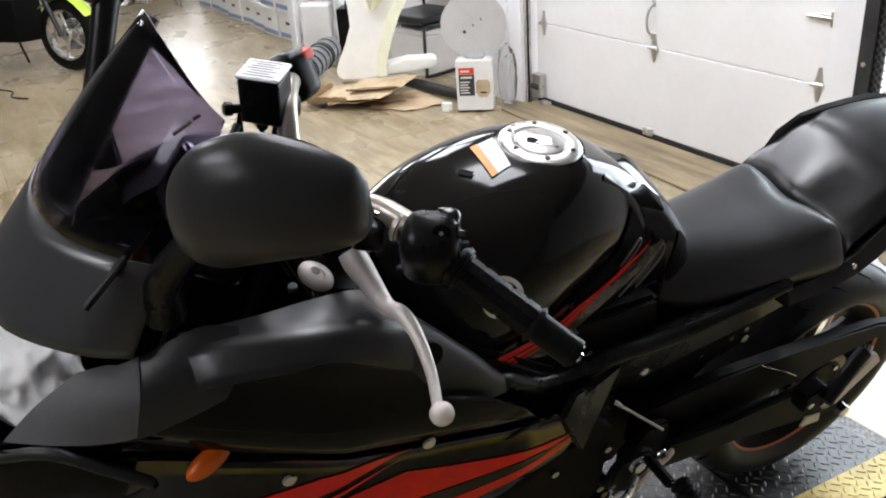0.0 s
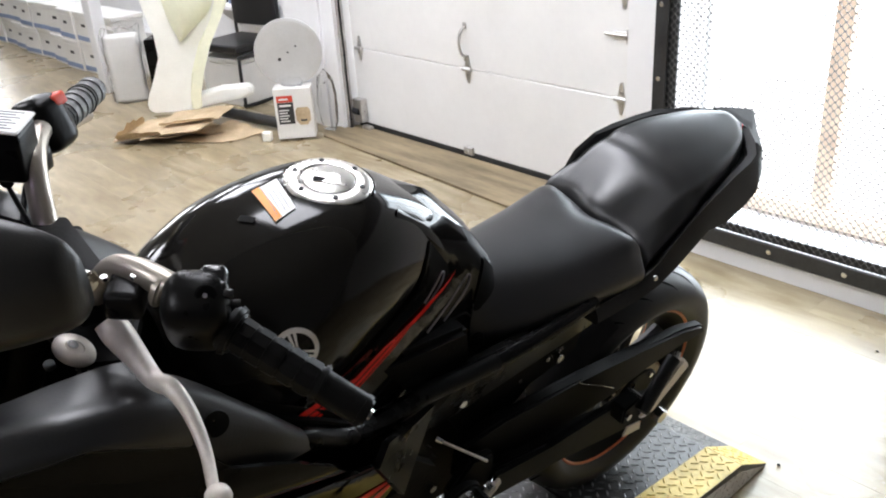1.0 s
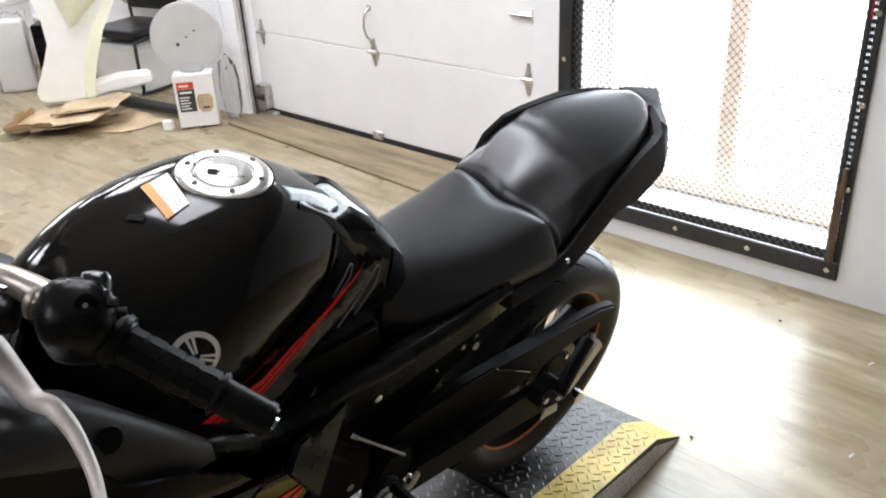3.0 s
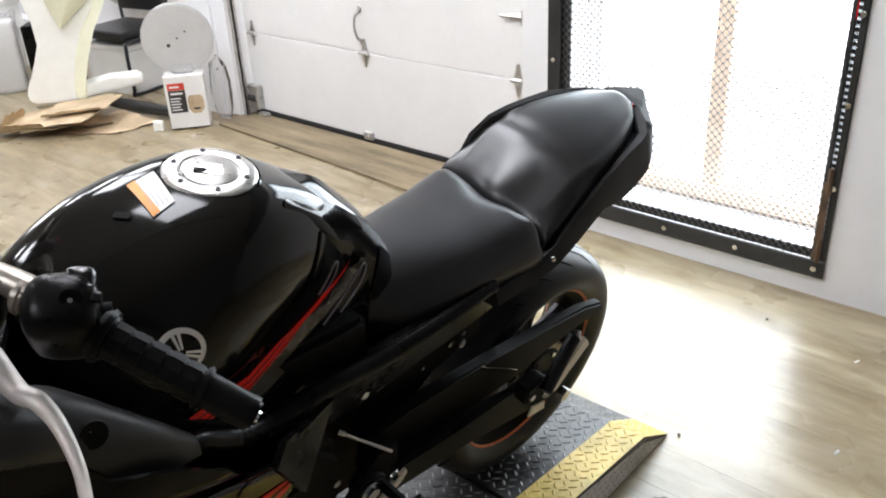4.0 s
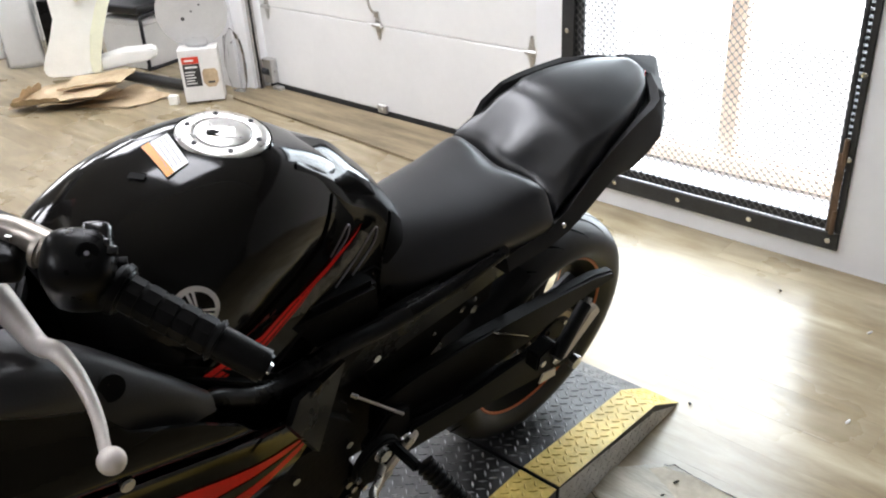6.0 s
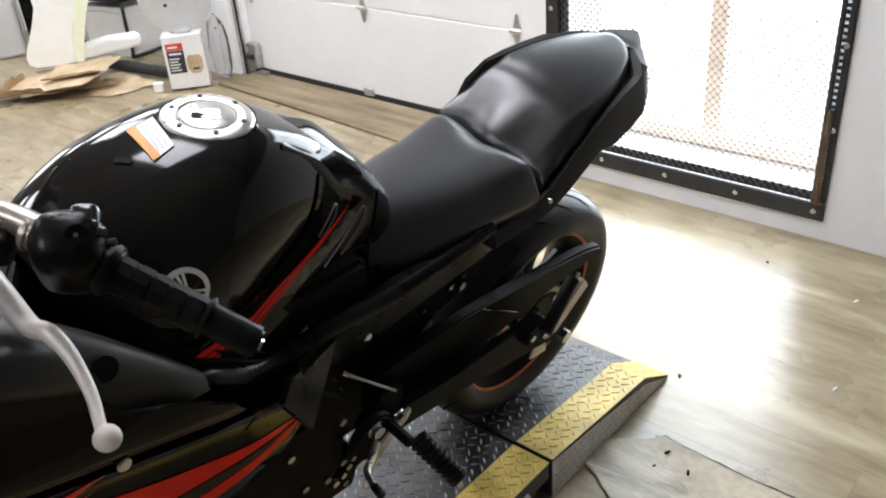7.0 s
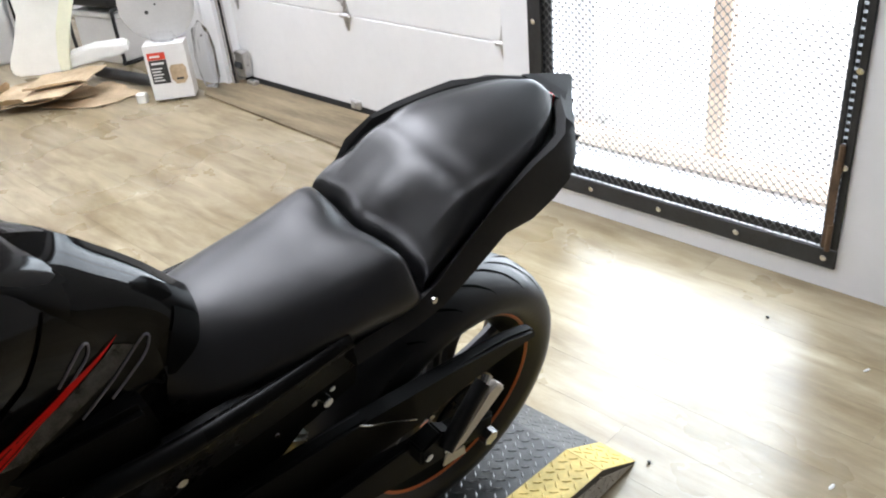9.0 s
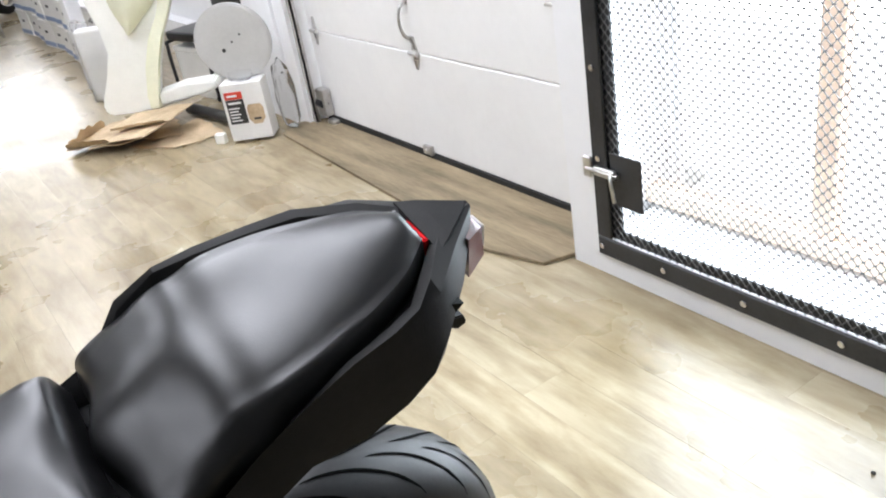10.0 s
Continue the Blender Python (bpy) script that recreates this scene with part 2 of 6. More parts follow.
M_noselit = mat("nose_lit_plastic", (0.075, 0.075, 0.076), 0.5, spec=0.4, var=0.2, scale=6, bump=0.06, bscale=300)
M_yellow = mat("yellow_safety_paint", (0.62, 0.43, 0.055), 0.5, var=0.3, scale=9, bump=0.2, bscale=50, tint=(0.7, 0.52, 0.14))
M_card = mat("cardboard", (0.48, 0.35, 0.205), 0.8, var=0.2, scale=6, bump=0.1, bscale=40, tint=(0.56, 0.44, 0.29))
M_foam = mat("white_foam", (0.86, 0.86, 0.80), 0.75, var=0.04, scale=9, bump=0.1, bscale=80)
M_foamlip = mat("yellowed_foam", (0.84, 0.85, 0.66), 0.75, var=0.06, scale=7, bump=0.1, bscale=60)
M_palegrip = mat("pale_grip_rubber", (0.13, 0.13, 0.127), 0.6, var=0.35, scale=40, bump=0.2, bscale=160)
M_boxw = mat("white_carton", (0.80, 0.79, 0.76), 0.6, var=0.05, scale=5)
M_blue = mat("blue_print", (0.25, 0.32, 0.48), 0.6, var=0.1)
M_lblack = mat("black_print", (0.03, 0.03, 0.03), 0.5, var=0.2)
M_lred = mat("red_print", (0.65, 0.06, 0.03), 0.5, var=0.1)
M_greyplastic = mat("grey_plastic_film", (0.55, 0.55, 0.54), 0.3, var=0.08, scale=6, bump=0.35, bscale=18, coat=0.4)
M_chair = mat("black_leatherette", (0.012, 0.012, 0.013), 0.35, var=0.2, scale=10, bump=0.15, bscale=90)
M_lime = mat("lime_plastic", (0.45, 0.62, 0.03), 0.35, var=0.08)
M_print = mat("faded_screen_print", (0.05, 0.045, 0.05), 0.5, var=0.4, scale=60)
M_dimred = mat("faded_red_print", (0.10, 0.008, 0.012), 0.5, var=0.3, scale=60)
M_fair = mat("gloss_fairing_paint", (0.0045, 0.0043, 0.004), 0.1, spec=0.11, rvar=0.03, scale=3)
M_slot = mat("key_slot_black", (0.006, 0.006, 0.006), 0.7, spec=0.1)
M_vinyl = mat("peeled_floor_covering", (0.42, 0.37, 0.28), 0.45, var=0.3, scale=3, bump=0.25, bscale=24, stretch=(1.2, 6, 1))
M_crack = mat("shaded_floor_split", (0.07, 0.055, 0.04), 0.9, spec=0.1, var=0.4, scale=30)
M_bare = mat("bare_sub_floor", (0.40, 0.335, 0.23), 0.55, var=0.3, scale=5, bump=0.2, bscale=40, tint=(0.46, 0.39, 0.28))
M_day = glow("white_daylight", (1.0, 1.0, 1.0), DAY)
M_panelglow = glow("added_panel_glow", (0.94, 0.955, 1.03), PANEL_GLOW)
M_dial = mat("dark_dial", (0.02, 0.02, 0.025), 0.1, coat=1.0)

# ---- mesh helpers ----


def put(bm, name, material, smooth=False):
    me = bpy.data.meshes.new(name)
    bmesh.ops.recalc_face_normals(bm, faces=bm.faces)
    bm.to_mesh(me)
    bm.free()
    for m in material if isinstance(material, (list, tuple)) else [material]:
        me.materials.append(m)
    if smooth:
        me.shade_smooth()
        me.set_sharp_from_angle(angle=radians(38))
    return me


def part(name, bm, material, parent, label="", smooth=False, m=None):
    ob = new(name, put(bm, name, material, smooth) if isinstance(bm, bmesh.types.BMesh) else bm)
    ob.parent = parent
    if m is not None:
        ob.matrix_local = m
    if label:
        tagged(ob, label)
    return ob


def thing(name, label, category, group="", kind="", m=None):
    ob = new(name)
    if m is not None:
        ob.matrix_basis = m
    return tagged(ob, label, category, group, kind)


def solid(name, bm, material, label, category, kind="", smooth=False, m=None, group=""):
    ob = new(name, put(bm, name, material, smooth))
    if m is not None:
        ob.matrix_basis = m
    return tagged(ob, label, category, group, kind)


def box(x0, x1, y0, y1, z0, z1, bev=0.0, seg=1, m=None, bm=None):
    b = bm or bmesh.new()
    mm = Matrix.Translation(((x0 + x1) / 2, (y0 + y1) / 2, (z0 + z1) / 2)) @ Matrix.Diagonal((x1 - x0, y1 - y0, z1 - z0, 1))
    r = bmesh.ops.create_cube(b, size=1, matrix=(m or Matrix()) @ mm)
    if bev:
        es = list({e for v in r["verts"] for e in v.link_edges})
        bmesh.ops.bevel(b, geom=es, offset=bev, segments=seg, affect="EDGES", profile=0.6)
    return b


def cyl(p, q, r, r2=None, seg=20, bm=None, bev=0.0):
    b = bm or bmesh.new()
    p, q = Vector(p), Vector(q)
    d = q - p
    m = Matrix.Translation((p + q) / 2) @ d.to_track_quat("Z", "Y").to_matrix().to_4x4()
    res = bmesh.ops.create_cone(b, cap_ends=True, segments=seg, radius1=r, radius2=r if r2 is None else r2, depth=d.length, matrix=m)
    if bev:
        es = [e for e in {e for v in res["verts"] for e in v.link_edges} if any(len(f.verts) > 4 for f in e.link_faces)]
        bmesh.ops.bevel(b, geom=es, offset=bev, segments=2, affect="EDGES")
    return b


def catmull(pts, k, closed=False):
    pts = [Vector(p) for p in pts]
    n, out = len(pts), []
    for i in range(n if closed else n - 1):
        g = (lambda j: pts[j % n]) if closed else (lambda j: pts[max(0, min(n - 1, j))])
        a, b, c, d = g(i - 1), g(i), g(i + 1), g(i + 2)
        for j in range(k):
            t = j / k
            out.append(0.5 * ((2 * b) + (c - a) * t + (2 * a - 5 * b + 4 * c - d) * t * t + (3 * b - a - 3 * c + d) * t ** 3))
    if not closed:
        out.append(pts[-1])
    return out


def loft(rings, closed=True, caps=True, bm=None):
    b = bm or bmesh.new()
    vs = [[b.verts.new(p) for p in r] for r in rings]
    n = len(rings[0])
    for i in range(len(rings) - 1):
        for j in range(n if closed else n - 1):
            b.faces.new((vs[i][j], vs[i][(j + 1) % n], vs[i + 1][(j + 1) % n], vs[i + 1][j]))
    if closed and caps:
        b.faces.new(vs[0])
        b.faces.new(list(reversed(vs[-1])))
    return b


def tube(pts, r, k=6, seg=12, bm=None, radii=None):
    """A round bar along a smooth line."""
    c = catmull(pts, k)
    rr = catmull([(x, 0, 0) for x in radii], k) if radii else None
    rings, nrm = [], None
    for i, p in enumerate(c):
        d = (c[min(i + 1, len(c) - 1)] - c[max(i - 1, 0)]).normalized()
        nrm = d.orthogonal().normalized() if nrm is None else (nrm - d * nrm.dot(d)).normalized()
        bi = d.cross(nrm)
        ri = rr[i].x if rr else r
        rings.append([p + ri * (math.cos(a) * nrm + math.sin(a) * bi) for a in (2 * math.pi * j / seg for j in range(seg))])
    return loft(rings, bm=bm)


def smooth_grid(rows, ku, kv, closed_u=False):
    """Rows of points, made finer both ways with smooth curves."""
    rows = [catmull(r, ku, closed_u) for r in rows]
    cols = [catmull([r[j] for r in rows], kv) for j in range(len(rows[0]))]
    return [[c[i] for c in cols] for i in range(len(cols[0]))]


def mirror_sections(secs):
    """Half sections (v, [(s, h) from the crest down]) to full rings of (s, v, h)."""
    return [[(-s, v, h) for s, h in reversed(p)] + [(s, v, h) for s, h in p[1:]] for v, p in secs]


def skin(secs, ku=4, kv=6, caps=True):
    return loft(smooth_grid(mirror_sections(secs), ku, kv), closed=True, caps=caps)


def prism(poly, axis, lo, hi, bev=0.0, bm=None):
    """A flat outline, given in the two other axes, made thick along one axis."""
    b = bm or bmesh.new()
    f = {"x": lambda p, w: (w, p[0], p[1]), "y": lambda p, w: (p[0], w, p[1]), "z": lambda p, w: (p[0], p[1], w)}[axis]
    a = [b.verts.new(f(p, lo)) for p in poly]
    c = [b.verts.new(f(p, hi)) for p in poly]
    n = len(poly)
    fs = [b.faces.new(a), b.faces.new(list(reversed(c)))]
    fs += [b.faces.new((a[i], c[i], c[(i + 1) % n], a[(i + 1) % n])) for i in range(n)]
    if bev:
        bmesh.ops.bevel(b, geom=list({e for x in fs for e in x.edges}), offset=bev, segments=2, affect="EDGES")
    return b


def shell(poly, sfun, thick, cuts=5):
    """A sheet over an outline in (v, h) that follows the side line s = sfun(v, h)."""
    b = bmesh.new()
    vs = [b.verts.new((0, v, h)) for v, h in poly]
    f = b.faces.new(vs)
    bmesh.ops.triangulate(b, faces=[f], ngon_method="EAR_CLIP")
    for _ in range(cuts):
        es = [e for e in b.edges if e.calc_length() > 0.022]
        if not es:
            break
        bmesh.ops.subdivide_edges(b, edges=es, cuts=1)
        bmesh.ops.triangulate(b, faces=[f for f in b.faces if len(f.verts) > 3])
    top = list(b.verts)
    for v in top:
        v.co.x = sfun(v.co.y, v.co.z)
    if thick:
        fs = list(b.faces)
        r = bmesh.ops.extrude_face_region(b, geom=fs)
        for v in r["geom"]:
            if isinstance(v, bmesh.types.BMVert):
                v.co.x += -thick if v.co.x > 0 else thick
        bmesh.ops.recalc_face_normals(b, faces=b.faces)
    return b


def lathe(prof, axis="x", seg=48):
    """A profile of (along, radius) spun round an axis through the origin."""
    rings = []
    for i in range(seg):
        a = 2 * math.pi * i / seg
        c, s = math.cos(a), math.sin(a)
        rings.append([(w, r * c, r * s) if axis == "x" else (r * c, r * s, w) for w, r in prof])
    rings.append(rings[0])
    b = bmesh.new()
    n = len(prof)
    vs = [[b.verts.new(p) for p in r] for r in rings[:-1]]
    for i in range(seg):
        for j in range(n - 1):
            b.faces.new((vs[i][j], vs[i][j + 1], vs[(i + 1) % seg][j + 1], vs[(i + 1) % seg][j]))
    return b

# ---- the shell of the workshop ----
X0, X1, Y0, H = -14.0, 3.5, -4.5, 3.3
WY, GY, LY = 2.862, 3.09, 2.96          # caged-door wall, garage door, wall beyond the garage door
tagged(solid("floor", box(X0, X1, Y0, 3.6, -0.12, -0.004), M_joint, "dark sub-floor under worn oak laminate boards", "floor", "structure"))
solid("ceiling", box(X0, X1, Y0, 3.7, H, H + 0.1), M_ceil, "unseen workshop ceiling, grey to cut bounced light", "ceiling", "structure")
solid("wall_west", box(X0 - 0.15, X0, Y0, 3.7, -0.1, H), M_wall, "plain white wall at the far end", "wall", "structure")
solid("wall_south", box(X0, X1, Y0 - 0.15, Y0, -0.1, H), M_midwall, "unseen workshop wall, grey set for reflections on the motorcycle", "wall", "structure")
solid("wall_east", box(X1, X1 + 0.15, Y0, 3.4, -0.1, H), M_midwall, "unseen workshop wall, grey set for reflections on the motorcycle", "wall", "structure")
OX0, OX1, OZ0, OZ1 = -1.80, -0.655, 0.135, 2.08     # doorway opening
nb = box(-1.955, OX0, WY, WY + 0.11, -0.1, 2.34)
box(OX1, X1, WY, WY + 0.11, -0.1, 2.34, bm=nb)
box(OX0, OX1, WY, WY + 0.11, -0.1, OZ0, bm=nb)
box(OX0, OX1, WY, WY + 0.11, OZ1, 2.34, bm=nb)
solid("wall_north_upper", box(-1.955, X1, WY, WY + 0.11, 2.342, H), M_back, "unseen upper wall over the doorway, dark to keep reflections down", "wall", "structure")
solid("wall_north", nb, M_wall, "white painted wall round the caged doorway", "wall", "structure")
solid("pier", box(-4.74, -4.35, LY, 3.70, -0.1, H), M_wall, "white pier between garage door and shop", "wall", "structure")
solid("wall_north_beyond", box(X0, -4.742, 3.55, 3.70, -0.1, H), M_wall, "white painted wall beyond the garage door", "wall", "structure")
solid("door_jamb_east", box(-1.955, -1.86, WY + 0.112, GY + 0.2, -0.1, H), M_wall, "white return beside the garage door", "wall", "structure")
solid("door_jamb_west", box(-4.35, -4.22, LY + 0.02, GY + 0.2, -0.1, H), M_wall, "white return beside the garage door track", "wall", "structure")
solid("wall_over_garage", box(-4.22, -1.957, GY - 0.02, GY + 0.2, 2.42, H), M_back, "unseen wall over the garage door, dark to keep reflections down", "wall", "structure")

# ---- garage door ----
gd = thing("garage_door", "closed white sectional garage door with steel hinges", "garage door", kind="structure")
for i in range(5):
    z0 = 0.040 + i * 0.475
    b = box(-4.2, -1.957, GY, GY + 0.045, z0, z0 + 0.471, 0.004)
    part("door_section", b, M_door, gd)
part("bottom_seal", box(-4.2, -1.957, GY - 0.004, GY + 0.05, 0.002, 0.039, 0.004), M_seal, gd, "black rubber bottom seal")


def hinge_mesh():
    b = prism([(-0.022, 0.008), (0.022, 0.008), (0.016, 0.03), (0.006, 0.075), (-0.006, 0.075), (-0.016, 0.03)], "y", -0.006, 0.0)
    prism([(-0.022, -0.008), (0.022, -0.008), (0.016, -0.03), (0.006, -0.075), (-0.006, -0.075), (-0.016, -0.03)], "y", -0.006, 0.0, bm=b)
    cyl((-0.032, -0.012, 0), (0.032, -0.012, 0), 0.011, seg=12, bm=b)
    for z in (0.03, -0.03):
        cyl((0, -0.012, z), (0, -0.004, z), 0.006, seg=8, bm=b)
    return put(b, "hinge", M_galv)


HM = hinge_mesh()
for k in (1, 2, 3, 4):
    for x in (-4.12, -3.155, -2.145):
        part("hinge", HM, None, gd, m=pose(x, GY - 0.001, 0.513 + (k - 1) * 0.475))
hb = tube([(-3.17, GY, 0.575), (-3.17, GY - 0.035, 0.6), (-3.175, GY - 0.045, 0.655), (-3.17, GY - 0.035, 0.715), (-3.17, GY, 0.74)], 0.007, seg=10)
box(-3.185, -3.155, GY - 0.006, GY, 0.555, 0.59, 0.003, bm=hb)
box(-3.185, -3.155, GY - 0.006, GY, 0.725, 0.76, 0.003, bm=hb)
part("lift_handle", hb, M_galv, gd, "steel lift handle", smooth=True)
lb = box(-2.19, -2.06, GY - 0.012, GY, 0.785, 0.815, 0.003)
box(-2.12, -2.05, GY - 0.02, GY, 0.765, 0.835, 0.004, bm=lb)
cyl((-2.24, GY - 0.012, 0.80), (-2.04, GY - 0.012, 0.80), 0.007, seg=10, bm=lb)
part("slide_latch", lb, M_galv, gd, "steel slide latch")
gb = box(-3.205, -3.135, GY - 0.02, GY, 0.03, 0.075, 0.004)
cyl((-3.17, GY - 0.03, 0.052), (-3.17, GY, 0.052), 0.010, seg=10, bm=gb)
part("bottom_bracket", gb, M_galv, gd)
tr = box(-4.235, -4.18, GY - 0.085, GY - 0.075, 0, 2.45)
box(-4.235, -4.228, GY - 0.085, GY - 0.02, 0, 2.45, bm=tr)
box(-4.188, -4.18, GY - 0.085, GY - 0.06, 0, 2.45, bm=tr)
solid("door_track", tr, M_galv, "galvanised vertical track of the garage door", "door track", "structure")
bk = thing("bottom_roller_bracket", "galvanised roller bracket at the foot of the track", "bracket")
part("plate", box(-4.185, -4.10, GY - 0.055, GY - 0.005, 0.05, 0.20, 0.004), M_galv, bk)
part("roller", cyl((-4.2, GY - 0.05, 0.12), (-4.12, GY - 0.05, 0.12), 0.022, seg=14, bev=0.004), M_darksteel, bk)
part("cable_foot", box(-4.12, -4.04, GY - 0.05, GY - 0.01, 0.002, 0.035, 0.006), M_galv, bk)

# ---- plywood threshold ----
pb = prism([(-4.33, 2.90), (-4.2, GY - 0.005), (-1.965, GY - 0.005), (-1.965, 2.88), (-2.0, 2.755), (-2.25, 2.685), (-3.0, 2.735), (-4.2, 2.80)], "z", 0.0, 0.013, 0.002)
solid("plywood_threshold", pb, M_ply, "worn plywood sheet laid before the garage door", "plywood", "structure")

# ---- caged doorway ----
cage = thing("security_screen", "dark steel door cage with expanded metal mesh", "security screen", kind="structure")
FX0, FX1, FZ0, FZ1 = -1.822, -0.635, 0.072, 2.16
FY = WY - 0.012


def bar(name, x0, x1, z0, z1, material=None):
    part(name, box(x0, x1, FY, WY - 0.001, z0, z1, 0.003), material or M_darksteel, cage)


bar("bottom_rail", FX0, FX1, FZ0, FZ0 + 0.066)
part("inner_lip", box(-1.798, -0.69, WY + 0.007, WY + 0.013, 0.137, 0.174, 0.002), M_darksteel, cage)
part("inner_lip", box(-1.798, -1.722, WY + 0.007, WY + 0.013, 0.1745, 2.07, 0.002), M_darksteel, cage)
bar("top_rail", FX0, FX1, FZ1 - 0.078, FZ1)
bar("side_rail", FX0, FX0 + 0.062, FZ0 + 0.068, FZ1 - 0.08)
bar("side_rail", FX1 - 0.0225, FX1, FZ0 + 0.068, FZ1 - 0.08)
part("hinge_post", box(-0.686, -0.6675, WY - 0.02, WY + 0.03, 0.14, 2.07, 0.004), M_darksteel, cage)
part("rusty_post", box(-0.680, -0.6555, WY - 0.026, WY - 0.0205, 0.15, 0.44, 0.001), M_rust, cage, "rust-worn lower hinge post")
for z in (0.14, 0.40):
    part("hinge_barrel", cyl((-0.662, WY - 0.022, z), (-0.662, WY - 0.022, z + 0.09), 0.009, seg=12), M_rust, cage)
part("red_glint_strip", box(-0.6705, -0.665, WY - 0.022, WY - 0.013, 0.98, 2.0, 0.001), M_redlens, cage, "thin red strip for the red light reflected on the frame")
TB = put(box(-0.0062, 0.0062, -0.001, 0.001, -0.0062, 0.0062), "mesh_tab", M_darksteel)
for k_ in range(84):
    part("mesh_tab", TB, None, cage, m=pose(-0.6635, WY - 0.008, 0.16 + 0.0225 * k_))
BM = put(cyl((0, -0.007, 0), (0, 0, 0), 0.0105, seg=12, bev=0.002), "bolt", M_steel)
for x in (-1.80, -1.541, -1.252, -0.96, -0.671):
    part("bolt", BM, None, cage, m=pose(x, FY, 0.108))
    part("bolt", BM, None, cage, m=pose(x, FY, FZ1 - 0.04))
for z in (0.419, 0.708, 0.997, 1.286, 1.575, 1.864):
    part("bolt", BM, None, cage, m=pose(-0.65, FY, z))
    part("bolt", BM, None, cage, m=pose(-1.791, FY, z))
# expanded metal: slanted strands joined at the knuckles
LW, SW, ST = 0.0285, 0.0150, 0.0009
verts, faces = [], []


def strand(xa, za, xb, zb):
    dx, dz = xb - xa, zb - za
    L = math.hypot(dx, dz)
    nx, nz = -dz / L * ST, dx / L * ST
    k = len(verts)
    for y in (WY + 0.001, WY + 0.0035):
        verts.extend([(xa + nx, y, za + nz), (xb + nx, y, zb + nz), (xb - nx, y, zb - nz), (xa - nx, y, za - nz)])
    faces.extend([(k, k + 1, k + 2, k + 3), (k + 7, k + 6, k + 5, k + 4), (k, k + 4, k + 5, k + 1), (k + 3, k + 2, k + 6, k + 7)])


nx_, nz_ = int(1.15 / LW), int(1.94 / SW)
for i in range(nx_):
    for j in range(nz_):
        cx, cz = -1.80 + i * LW + (LW / 2 if j % 2 else 0), 0.138 + j * SW
        strand(cx - LW / 2, cz, cx, cz + SW)
        strand(cx, cz + SW, cx + LW / 2, cz)
        k = len(verts)
        w = 0.0042
        for y in (WY + 0.0005, WY + 0.005):
            verts.extend([(cx - w, y, cz + SW - 0.0015), (cx + w, y, cz + SW - 0.0015), (cx + w, y, cz + SW + 0.0017), (cx - w, y, cz + SW + 0.0017)])
        faces.extend([(k, k + 1, k + 2, k + 3), (k + 7, k + 6, k + 5, k + 4), (k + 3, k + 2, k + 6, k + 7), (k, k + 4, k + 5, k + 1)])
me = bpy.data.meshes.new("mesh_sheet")
me.from_pydata(verts, [], faces)
me.materials.append(M_mesh)
ms = tagged(part("mesh_sheet", me, None, cage, "expanded steel mesh sheet"), kind="stuff")
# latch of the cage
lt = thing("door_latch", "galvanised slide bolt on a dark steel plate", "latch")
part("plate", box(-1.79, -1.66, WY - 0.008, WY - 0.003, 0.27, 0.445, 0.003), M_darksteel, lt)
part("bolt_body", box(-1.845, -1.755, WY - 0.03, WY - 0.012, 0.365, 0.395, 0.004), M_galv, lt)
part("bolt_rod", cyl((-1.875, WY - 0.026, 0.38), (-1.74, WY - 0.026, 0.38), 0.007, seg=12), M_galv, lt, smooth=True)
part("bolt_handle", tube([(-1.765, WY - 0.03, 0.38), (-1.755, WY - 0.042, 0.365), (-1.745, WY - 0.04, 0.30)], 0.006, seg=10), M_galv, lt, smooth=True)
part("keeper", box(-1.89, -1.855, WY - 0.028, WY - 0.013, 0.35, 0.42, 0.004), M_galv, lt)
lt.location.x = 0.04
# outside the cage: timber frame, pale ground, bright sky
of = thing("timber_frame", "orange-painted timber frame outside the cage", "timber frame", kind="structure")
part("post", box(-1.245, -1.175, 3.13, 3.18, 0.21, 2.3, 0.004), M_orange, of)
part("post", box(-1.835, -1.815, 3.24, 3.27, 0.14, 2.3, 0.004), M_snow, of)
part("sill", box(-1.9, -0.35, 3.12, 3.20, 0.145, 0.205, 0.004), M_orange, of)
gr = box(-1.83, X1, WY + 0.12, 3.44, -0.1, 0.13)
box(-14, X1, 3.441, 9, -0.1, 0.13, bm=gr)
solid("ground", gr, M_snow, "pale sunlit ground outside the doorway", "ground", "structure")
solid("backdrop", box(-14, 8, 5.2, 5.22, 0.14, 6), M_day, "blown-out white daylight", "backdrop", "structure")

# ---- ceiling panels out of view, added to light the workshop ----
def ceiling_light(x, y, yaw=0):
    t = thing("ceiling_light", "wide lit ceiling panel out of view, added to light the workshop", "ceiling light", "ceiling lights", m=pose(x, y, H, 0, 0, yaw))
    part("housing", box(-0.62, 0.62, -0.32, 0.32, -0.05, 0, 0.006), M_wall, t)
    part("diffuser", box(-0.6, 0.6, -0.30, 0.30, -0.062, -0.051, 0.004), M_panelglow, t, "glowing white diffuser")


for x, y in LIGHTS:
    ceiling_light(x, y)

# ---- lift table with ramp ----
LX0, LX1 = -1.30, -0.694
lift = thing("motorcycle_lift", "lowered diamond-plate motorcycle lift with yellow edges", "motorcycle lift")
PZ = 0.120
part("deck", box(LX0, LX1, -1.05, 1.246, PZ - 0.05, PZ, 0.003), M_plate, lift, "grey diamond-plate deck")
part("skirt", box(LX0 + 0.02, LX1 - 0.02, -1.0, 1.22, 0.0, PZ - 0.052, 0.004), M_darksteel, lift)
RP = [(1.254, 0.0), (1.254, PZ), (1.70, 0.082), (1.84, 0.004), (1.84, 0.0)]
